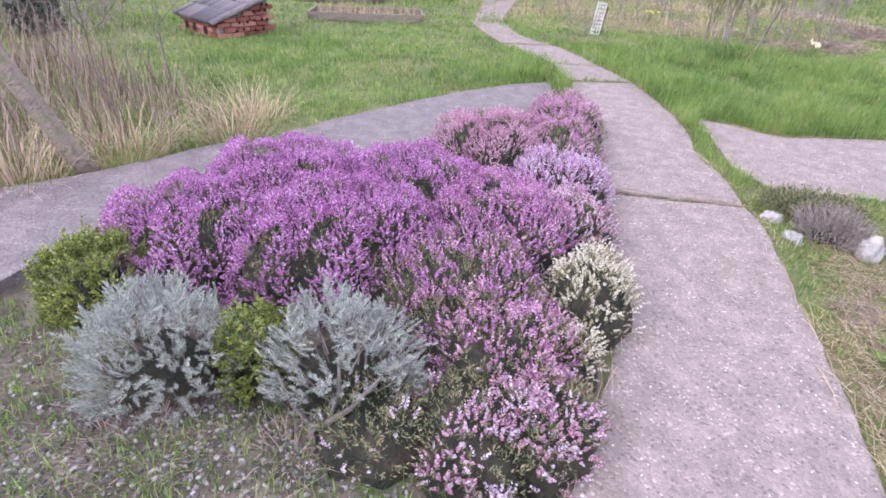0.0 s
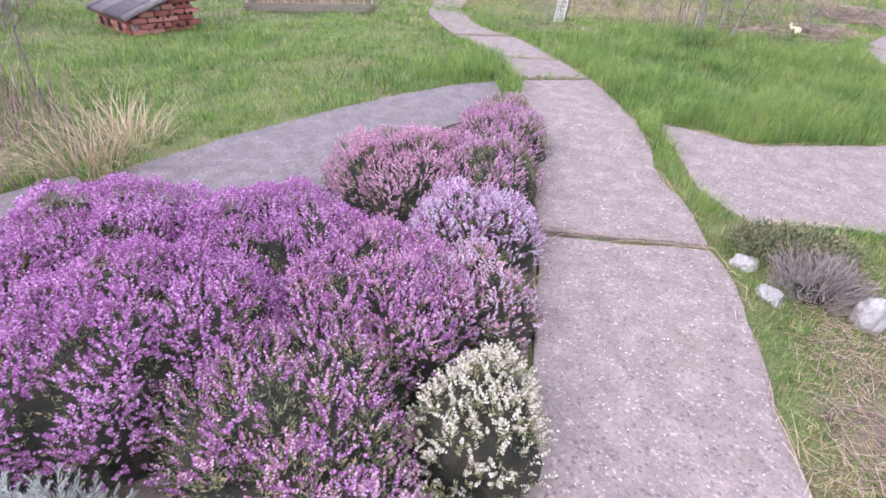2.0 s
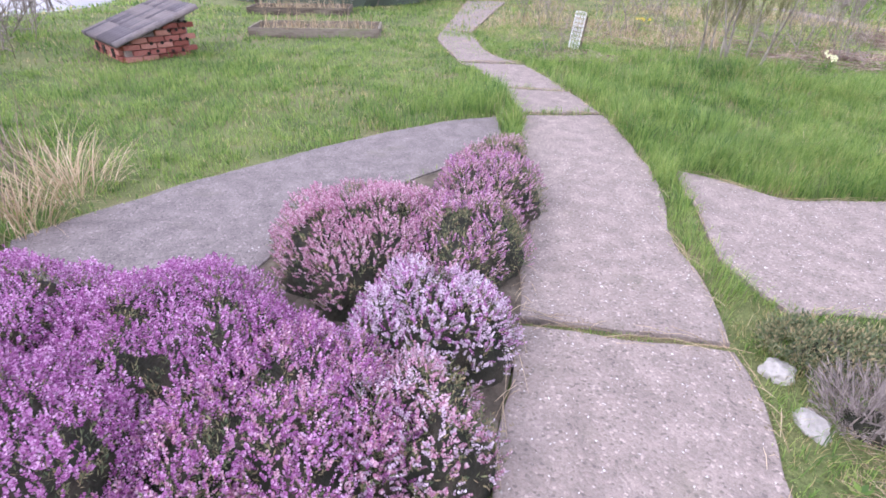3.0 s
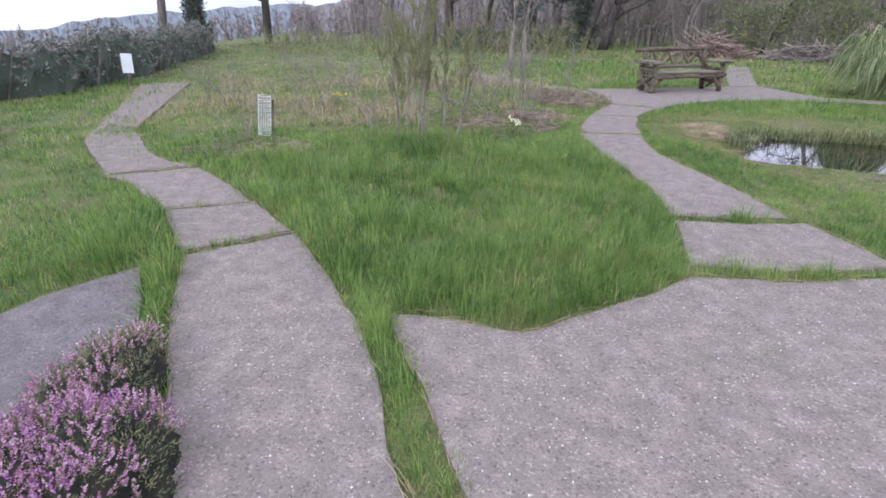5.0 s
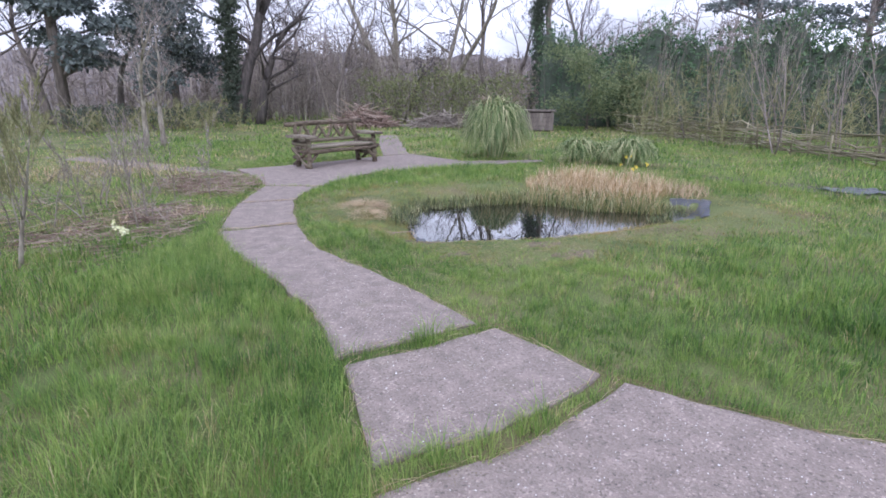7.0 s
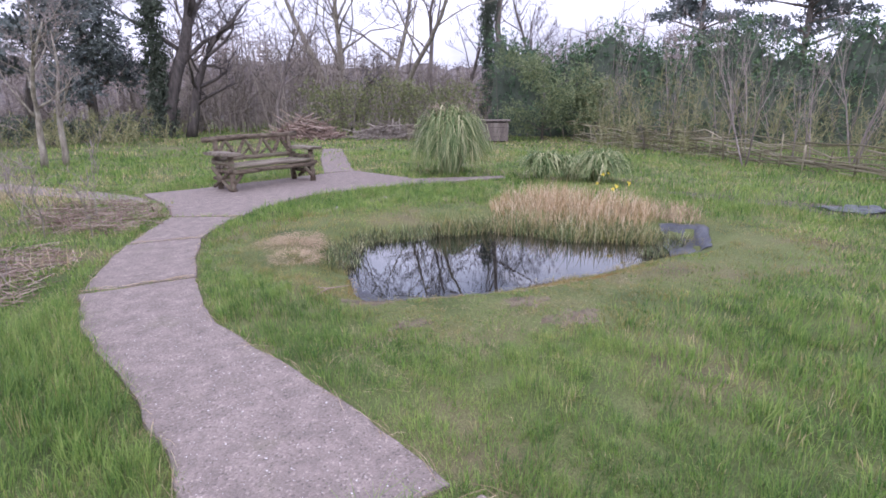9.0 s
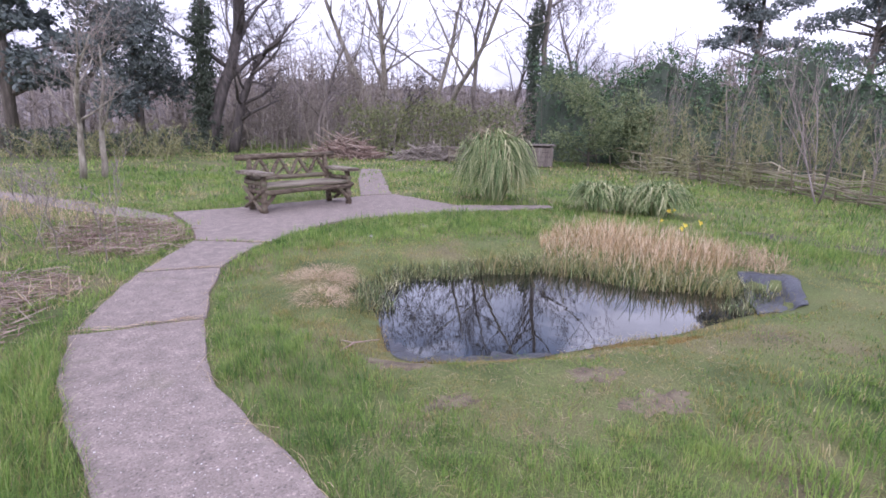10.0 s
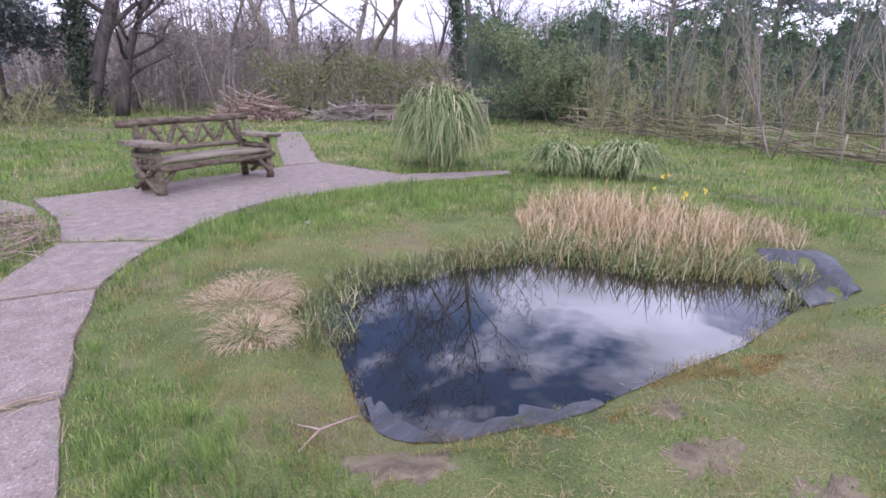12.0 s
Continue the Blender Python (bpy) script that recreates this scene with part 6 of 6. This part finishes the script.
woods("dry_thicket", 240, 14, -20, 14, 24, 28, 0.6, 1.5, M_TWIG_GREEN, "pale dry scrub along the back of the border", 306, (3.0, 4.0), 0.014)


def tree_line(az0, az1, radius, height, material, label, seed):
    """The distant edge of the woods: an uneven mass of crowns."""
    az = np.radians(np.linspace(az0, az1, 620))
    r = np.random.default_rng(seed)
    top = np.full(620, height)
    for f, a in ((11, 0.10), (27, 0.07), (61, 0.05), (140, 0.035)):
        top = top + height * a * np.sin(az * f + r.uniform(0, 6.28)) * (0.6 + 0.4 * np.sin(az * f * 0.37 + 1))
    top = top + height * 0.012 * np.abs(r.normal(0, 1, 620))
    u = np.linspace(0, 1, 620)
    top = top * (0.4 + 0.6 * smooth(u / 0.12) * smooth((1 - u) / 0.16))
    V = []
    for k in range(9):
        f = k / 8
        rad = radius + 2.5 * f + 0.12 * r.normal(0, 1, 620)
        tx, ty = 4.0 - np.sin(az) * rad, 6.0 + np.cos(az) * rad
        V.append(np.stack([tx, ty, -0.2 + (top + 0.2) * f - falls(tx, ty)], 1))
    i = (np.arange(8)[:, None] * 620 + np.arange(619)).ravel()
    T = np.concatenate([np.stack([i, i + 1, i + 621], 1), np.stack([i, i + 621, i + 620], 1)])
    return tagged(part("backdrop", tri_mesh("backdrop", np.concatenate(V), T, material)), label, "woodland", kind="structure")


tree_line(-100, 10, 58, 5.4, M_FAR, "mass of distant leafless wood, haze in its grey-brown", 311)
tree_line(-8, 80, 63, 3.0, M_FAR_HAZE, "wood on the far rise, haze mixed into its blue-grey", 312)


# ---------------------------------------------------------------- shrub border
willow = bare_tree(2.12, 10.05, "rounded olive-twigged willow shrub in rough grass", M_BARK_PALE, M_TWIG_GREEN, "shrubs in the border", seed=401, height=1.3, r0=0.024, first=0.22, limbs=8, spread=0.30, stems=7, crooked=0.05, lean=0.05, fine=3, splay=0.11)
BUSH = bare_tree(0.45, 11.9, "small russet bare shrub in the border", M_TWIG_RED, M_TWIG_RED, "bare border shrubs", seed=403, height=0.85, r0=0.012, first=0.12, limbs=7, spread=0.7, stems=5, crooked=0.14, lean=0.3, fine=1)
r_ = np.random.default_rng(404)
for x, y, k in [(-0.9, 12.6, 0.8), (-1.6, 14.0, 0.9), (2.9, 11.6, 0.9), (3.6, 12.9, 0.8), (1.3, 13.9, 1.0), (4.4, 13.6, 0.75), (2.2, 15.6, 1.1), (0.1, 16.2, 1.0), (4.9, 16.4, 0.8), (1.4, 10.6, 0.6), (3.9, 10.9, 0.65), (-0.4, 9.6, 0.5)]:
    copy_thing(BUSH, pose(x, y, 0, 0, 0, r_.uniform(0, 360)) @ Matrix.Scale(k, 4))
for k, (x, y, h) in enumerate([(3.72, 10.75, 1.25), (4.05, 11.9, 1.05), (3.65, 12.35, 1.3), (3.3, 11.5, 1.1), (5.25, 13.0, 0.95), (4.55, 13.2, 1.0)]):
    bare_tree(x, y, "upright pale dead stalk in the rough border", M_BARK_PALE, M_TWIG, "dead stalks in the border", seed=450 + k, height=h, r0=0.011, first=0.35, limbs=8, spread=0.35, crooked=0.07, lean=0.08, fine=1)
for k, (x, y, h) in enumerate([(3.9, 11.6, 1.5), (4.6, 12.6, 1.2), (3.0, 12.9, 1.6), (1.2, 12.2, 1.2), (2.6, 14.6, 1.5), (-0.3, 14.6, 1.3), (5.0, 12.2, 0.9)]):
    bare_tree(x, y, "thin pale bare sapling in the rough border", M_BARK_PALE, M_TWIG, "saplings in the border", seed=410 + k, height=h * 0.85, r0=0.010, first=0.25, limbs=7, spread=0.8, crooked=0.16, fine=1)
x, y = spots(34, -2.8, 5.6, 9.3, 17.5)
hit, near = on_slab(x, y)
k = ~hit & (patch(x, y, 1.5, 55) > 0.45) & (y > 10.8) & (x < 4.3 + 0.25 * (y - 9.5)) & (x > -2.2)
x, y = x[k], y[k]
P = np.stack([x, y, ground_z(x, y)], 1)
n = len(P)
tagged(part("dead_stems", tri_mesh("dead_stems", *arching(np.repeat(P, 5, 0) + RNG.normal(0, 0.06, (5 * n, 3)) * [1, 1, 0], RNG.uniform(0.08, 0.36, 5 * n), RNG.uniform(0.004, 0.009, 5 * n), RNG.uniform(0, 6.28, 5 * n), RNG.uniform(0.4, 1.5, 5 * n), RNG.uniform(0.1, 1.5, 5 * n), 3), M_STRAW)), "dead brown flower stems in the rough border", "dead stems", kind="stuff")


def litter(name, cx, cy, rx, ry, n, label, seed, material=M_DEADWOOD, length=(0.1, 0.4), z=0.03, thick=0.0045):
    r = np.random.default_rng(seed)
    a, q = r.uniform(0, 6.28, n), np.sqrt(r.random(n))
    C = np.stack([cx + np.cos(a) * q * rx, cy + np.sin(a) * q * ry, np.zeros(n)], 1)
    C[:, 2] = ground_z(C[:, 0], C[:, 1]) + r.uniform(0.005, z, n)
    b = r.uniform(0, 6.28, n)
    D = np.stack([np.cos(b), np.sin(b), r.normal(0, 0.12, n)], 1) * r.uniform(*length, n)[:, None] / 2
    return tagged(part(name, tri_mesh(name, *prisms(C - D, C + D, np.full(n, thick), np.full(n, thick * 0.6)), material)), label, "litter", kind="stuff")


litter("cut_stems", 3.4, 10.6, 0.9, 0.8, 420, "cut brown stems lying beside the path", 421, M_DEADWOOD, (0.1, 0.4), 0.07)
litter("cut_stems", 5.35, 13.4, 0.75, 1.25, 650, "cut brown stems heaped beside the platform", 422, M_DEADWOOD, (0.1, 0.45), 0.10)
x, y = spots(34, 4.5, 6.2, 12.2, 14.8)
k = (np.hypot((x - 5.35) / 0.8, (y - 13.4) / 1.25) < 1) & ~on_slab(x, y)[0]
x, y = np.repeat(x[k], 6) + RNG.normal(0, 0.04, 6 * k.sum()), np.repeat(y[k], 6) + RNG.normal(0, 0.04, 6 * k.sum())
n = len(x)
tagged(part("dead_stems", tri_mesh("dead_stems", *arching(np.stack([x, y, ground_z(x, y)], 1), RNG.uniform(0.08, 0.30, n), RNG.uniform(0.004, 0.007, n), RNG.uniform(0, 6.28, n), RNG.uniform(0.3, 1.5, n), RNG.uniform(0.1, 1.2, n), 3), M_DEADWOOD)), "withered brown stems standing beside the platform", "dead stems", kind="stuff")
litter("cut_stems", -0.2, 9.3, 0.9, 0.5, 300, "brown leaf litter beside the main path", 423, M_DEADWOOD, (0.06, 0.3), 0.06)
litter("cut_stems", 2.2, 9.7, 1.6, 0.55, 380, "brown stems and leaves strewn under the shrubs", 429, M_DEADWOOD, (0.05, 0.28), 0.05)
litter("cut_stems", 1.6, 12.2, 2.4, 1.8, 480, "dead brown stems strewn over the border", 430, M_DEADWOOD, (0.08, 0.4), 0.08)
litter("cut_stems", 4.15, 11.4, 0.5, 0.7, 300, "dry brown stems at the path's edge", 424, M_DEADWOOD, (0.1, 0.35), 0.08)
litter("thatch", 2.35, 1.3, 0.5, 1.7, 3800, "dry straw thatch on the grass verge", 425, M_STRAW, (0.03, 0.12), 0.03, 0.0012)
litter("dead_stems", 2.4, 1.2, 0.5, 1.6, 2200, "brown dead stems matted on the verge", 428, M_DEADWOOD, (0.04, 0.20), 0.025, 0.0016)
litter("thatch", -0.6, 0.0, 0.9, 0.35, 420, "dry twigs lying over the gravel", 426, M_DEADWOOD, (0.04, 0.16), 0.03, 0.0014)
litter("moss_litter", 6.6, 7.2, 1.6, 0.7, 1100, "dry straw scattered on worn turf", 427, M_STRAW, (0.02, 0.08), 0.02, 0.0010)


tv, tt = shoot(9, 0.03, 0.07, 0.03, 1.35, 431)
x, y = RNG.uniform(1.92, 2.75, 34), RNG.uniform(-0.3, 2.3, 34)
P = np.stack([x, y, ground_z(x, y) + 0.004], 1)
tagged(part("weeds", tri_mesh("weeds", *scatter(tv, tt, P, np.tile([0, 0, 1.0], (34, 1)), RNG.uniform(0.5, 1.2, 34)), M_GRASS)), "flat green weed rosettes on the verge", "weeds", kind="stuff")


def tree_guard():
    ob = thing("tree_guard", pose(-0.13, 10.2, 0, 0, 6, 0), "white wire mesh tree guard in the border", "tree guard")
    R, H = 0.085, 0.55
    for k in range(10):
        a = k * 0.628
        part("upright_wire", tri_mesh("upright_wire", *tubes([([(R * math.cos(a), R * math.sin(a), 0), (R * math.cos(a), R * math.sin(a), H)], [0.0026, 0.0026])], 4), M_SIGN), None, ob)
    for z in np.linspace(0.02, H, 9):
        ring = [(R * math.cos(a), R * math.sin(a), z) for a in np.linspace(0, 6.283, 15)]
        part("ring_wire", tri_mesh("ring_wire", *tubes([(ring, [0.0026] * 15)], 4), M_SIGN), None, ob)
    part("stake", tri_mesh("stake", *log((0.11, 0, -0.05), (0.11, 0.01, 0.5), 0.012, 0.012, 441), M_LOG), None, ob)


tree_guard()


def box(cx, cy, cz, sx, sy, sz, bevel=0.004):
    bm = bmesh.new()
    bmesh.ops.create_cube(bm, size=1)
    for v in bm.verts:
        v.co = Vector((cx + v.co.x * sx, cy + v.co.y * sy, cz + v.co.z * sz))
    bmesh.ops.bevel(bm, geom=bm.edges[:], offset=min(bevel, 0.3 * min(sx, sy, sz)), segments=2, affect="EDGES")
    return bm


def notice():
    ob = thing("notice_board", pose(-4.35, 16.6, 0, 0, 3, 12), "small white notice board on a post", "sign")
    part("board", box(0, 0, 0.50, 0.24, 0.02, 0.44), M_SIGN, ob)
    part("post", box(0, 0.03, 0.34, 0.045, 0.04, 0.72), M_LOG, ob, "grey wooden post")


notice()


def bug_hotel():
    """A low brick insect house under a lean-to roof of dark tiles."""
    u = 65.0
    ob = thing("insect_house", pose(-5.42, 6.28, -0.02, 0, 0, u), "low red brick insect house with dark tiled roof", "insect house")
    D, L, H0, H1 = 0.92, 1.25, 0.24, 0.56
    core = bmesh.new()
    vs = [core.verts.new(p) for p in ((0.03, 0.03, 0), (D - 0.03, 0.03, 0), (D - 0.03, 0.03, H1 - 0.03), (0.03, 0.03, H0 - 0.03), (0.03, L - 0.03, 0), (D - 0.03, L - 0.03, 0), (D - 0.03, L - 0.03, H1 - 0.03), (0.03, L - 0.03, H0 - 0.03))]
    for q in ((0, 1, 2, 3), (7, 6, 5, 4), (0, 3, 7, 4), (1, 5, 6, 2), (3, 2, 6, 7), (0, 4, 5, 1)):
        core.faces.new([vs[k] for k in q])
    part("core", core, M_MORTAR, ob, "pale mortar joints")
    bw, bh = 0.205, 0.065
    me = bpy.data.meshes.new("brick")
    bm = box(0, 0, 0, bw, 0.06, bh, 0.006)
    bm.to_mesh(me)
    bm.free()
    me.materials.append(M_BRICK)
    for wall in range(2):
        length = D if wall == 0 else L
        for row in range(8):
            z = 0.04 + row * 0.076
            for k in range(-1, 8):
                c = (k + 0.5 * (row % 2)) * 0.216 + 0.108
                if c < 0.05 or c > length - 0.05:
                    continue
                top = H0 + (H1 - H0) * c / D if wall == 0 else H0
                if z + 0.03 > top:
                    continue
                b = part("brick", me, None, ob)
                b.matrix_basis = pose(c, 0.0, z) if wall == 0 else pose(0.0, c, z, 0, 0, 90)
    # flat dark discs on the wall, painted as the shade in nest holes
    hole = bpy.data.meshes.new("hole")
    bm = bmesh.new()
    bmesh.ops.create_cone(bm, segments=10, radius1=0.022, radius2=0.022, depth=0.012, cap_ends=True)
    bm.to_mesh(hole)
    bm.free()
    hole.materials.append(M_DARK)
    for x, z in [(0.30, 0.10), (0.42, 0.12), (0.62, 0.10), (0.76, 0.10), (0.50, 0.22), (0.62, 0.24), (0.75, 0.24), (0.84, 0.24), (0.62, 0.36), (0.72, 0.37), (0.82, 0.38), (0.78, 0.47), (0.86, 0.46), (0.36, 0.22)]:
        part("nest_hole_disc", hole, None, ob).matrix_basis = pose(x, -0.031, z, 90, 0, 0)
    # thin dark plates on the brick, in place of shaded chambers
    for y in (0.35, 0.75, 1.05):
        part("opening_plate", box(-0.031, y, 0.09, 0.012, 0.13, 0.12), M_DARK, ob, "flat dark plate standing in for a shaded chamber")
    slope = math.degrees(math.atan2(H1 - H0, D))
    V, T = tubes([([(0, 0, 0), (0.36, 0, 0.0)], [0.062, 0.054])], 10)
    V[:, 2] = np.maximum(V[:, 2], -0.012)
    tile = tri_mesh("tile", V, T, M_TILE, True)
    for k in range(13):
        for j in range(4):
            t = part("tile", tile, None, ob)
            t.matrix_basis = pose(-0.10 + 0.27 * j, -0.06 + 0.113 * k, H0 - 0.03 + 0.27 * j * math.tan(radians(slope)) + 0.012, 0, -slope - 2, 0)
    return ob


bug_hotel()


def raised_bed(x, y, rz, sx, sy, label):
    ob = thing("raised_bed", pose(x, y, -0.01, 0, 0, rz), label, "raised bed", "timber-edged beds")
    for q in (-1, 1):
        part("plank", box(0, q * sy / 2, 0.07, sx, 0.035, 0.16), M_LOG, ob)
        part("plank", box(q * sx / 2, 0, 0.07, 0.035, sy - 0.04, 0.16), M_LOG, ob)
    r = np.random.default_rng(int(sx * 100))
    n = 260
    P = np.stack([r.uniform(-sx / 2, sx / 2, n) * 0.9, r.uniform(-sy / 2, sy / 2, n) * 0.9, np.full(n, 0.0)], 1)
    part("dry_stalk_mass", tri_mesh("dry_stalk_mass", *arching(P, r.uniform(0.15, 0.5, n), np.full(n, 0.010), r.uniform(0, 6.28, n), r.uniform(0.8, 1.5, n), r.uniform(0.2, 1.2, n), 3), M_STRAW), None, ob, "dry straw-coloured dead stalks")


raised_bed(-4.6, 9.7, 24, 2.2, 1.0, "low timber-edged bed of dry stalks")
raised_bed(-6.6, 12.2, 24, 2.2, 1.0, "farther timber-edged bed of dry stalks")

# fence post and tall dry grass beside the dark slab
part_post = part("fence_post", tri_mesh("fence_post", *log((0, 0, -0.05), (0, 0, 1.05), 0.065, 0.055, 461, 6, 7), M_LOG, True))
part_post.matrix_world = pose(-2.50, 1.55, 0, 4, -24, 17)
tagged(part_post, "leaning grey weathered fence post in tall grass", "post")
TALL = [(-2.1, 2.5), (-2.5, 1.5), (-3.0, 0.85), (-3.9, 0.2), (-6.0, 1.5), (-6.2, 4.2), (-4.2, 3.6), (-3.0, 3.3)]
x, y = spots(75, -6.3, -2.0, 0.1, 4.3)
k = inside(TALL, x, y)
x, y = x[k], y[k]
P = np.stack([x, y, ground_z(x, y)], 1)
n = len(P)
tall = 0.35 + 0.65 * smooth((-x - 2.2) / 1.5)
tagged(part("tall_grass", tri_mesh("tall_grass", *arching(np.repeat(P, 3, 0) + RNG.normal(0, 0.04, (3 * n, 3)) * [1, 1, 0], RNG.uniform(0.25, 0.85, 3 * n) * np.repeat(tall, 3), RNG.uniform(0.004, 0.007, 3 * n), RNG.uniform(0, 6.28, 3 * n), RNG.uniform(1.0, 1.55, 3 * n), RNG.uniform(0.05, 0.9, 3 * n), 4), M_DEADWOOD)), "tall dry russet-brown grass beside the slab", "tall grass", kind="stuff")
for k, (x, y, h) in enumerate([(-3.1, 2.3, 1.7), (-3.9, 2.6, 1.9), (-3.5, 3.4, 1.5), (-4.6, 3.2, 2.0)]):
    bare_tree(x, y, "thin bare sapling in tall dry grass", M_BARK, M_TWIG_RED, "saplings in the tall grass", seed=470 + k, height=h, r0=0.012, first=0.3, limbs=6, spread=0.7, lean=0.3, fine=1)


# ---------------------------------------------------------------- brush piles, compost bin, crate
def brush_pile(x, y, r0, h, n, label, seed, material):
    r = np.random.default_rng(seed)
    ob = thing("brush_pile", pose(x, y, 0), label, "brush pile", "brush piles at the wood's edge")
    a, q = r.uniform(0, 6.28, n), np.sqrt(r.random(n))
    C = np.stack([np.cos(a) * q * r0, np.sin(a) * q * r0 * 0.7, r.random(n) * h * (1.05 - q ** 1.5)], 1)
    b = r.uniform(0, 6.28, n)
    D = np.stack([np.cos(b), np.sin(b), r.normal(0.0, 0.3, n)], 1) * r.uniform(0.25, 0.8, n)[:, None]
    A, B = C - D, C + D
    A[:, 2], B[:, 2] = np.maximum(A[:, 2], 0.01), np.maximum(B[:, 2], 0.01)
    part("stick_mass", tri_mesh("stick_mass", *prisms(A, B, np.full(n, 0.026), np.full(n, 0.012)), material), None, ob)


brush_pile(16.4, 25.9, 1.5, 1.0, 420, "loose heap of pale cut branches on the lawn", 481, M_DEADWOOD)
brush_pile(19.6, 24.0, 1.7, 0.75, 420, "reddish-brown heap of dead brushwood", 482, M_TWIG_RED)


def compost_bin():
    ob = thing("compost_bin", pose(20.5, 19.35, 0, 0, 0, -48), "low brown wooden compost bin behind the tussock", "compost bin")
    for sx in (-1, 0, 1):
        for sy in (-1, 1):
            part("post", box(sx * 0.95, sy * 0.45, 0.39, 0.07, 0.07, 0.80), M_BARK, ob)
    for z in (0.12, 0.30, 0.48, 0.66):
        for sy in (-1, 1):
            part("plank", box(0, sy * 0.50, z, 2.0, 0.025, 0.172), M_BARK, ob)
        for sx in (-1, 1):
            part("plank", box(sx * 1.0, 0, z, 0.025, 0.9, 0.172), M_BARK, ob)
    # added dark box: stops light between the planks, coloured as inner shade
    part("compost", box(0, 0, 0.40, 1.9, 0.9, 0.78, 0.05), M_DARK, ob, "added dark fill standing in for the bin's shaded inside")
    part("lid", box(0, 0, 0.83, 2.2, 1.15, 0.05), M_BARK, ob, "dark flat cover")


compost_bin()


def crate():
    ob = thing("wooden_crate", pose(18.9, 21.6, 0, 0, 0, -40), "small slatted wooden crate on legs", "crate")
    for sx in (-1, 1):
        for sy in (-1, 1):
            part("leg", box(sx * 0.3, sy * 0.25, 0.3, 0.05, 0.05, 0.6), M_LOG, ob)
    for z in (0.35, 0.47):
        for sy in (-1, 1):
            part("slat", box(0, sy * 0.28, z, 0.7, 0.02, 0.08), M_LOG, ob)
    part("top", box(0, 0, 0.62, 0.8, 0.66, 0.04), M_LOG, ob)


crate()
for k, (x, y) in enumerate([(8.05, 11.6), (9.1, 11.75), (3.0, 3.9), (2.15, 3.95), (4.05, 6.6)]):
    boulder(x, y, (0.035, 0.03, 0.018), 11.3 + k, "small pale stone lying on the ground")
tagged(part("fallen_branch", tri_mesh("fallen_branch", *tubes([([(5.70, 8.50, 0.015), (5.84, 8.54, 0.025), (6.03, 8.51, 0.01)], [0.006, 0.007, 0.004]), ([(5.84, 8.54, 0.025), (5.80, 8.65, 0.02)], [0.005, 0.003])], 5), M_DEADWOOD, True)), "short dead branch lying by the pond", "branch")
woods("thicket", 420, 11, -60, 14, 30, 40, 1.0, 2.4, M_TWIG, "low grey-brown undergrowth at the wood's foot", 307, thick=0.016)
woods("thicket", 190, 24, -108, -62, 16.0, 20.5, 0.9, 2.8, M_TWIG_GREEN, "brown leafless scrub behind the wattle fence", 308, thick=0.008)
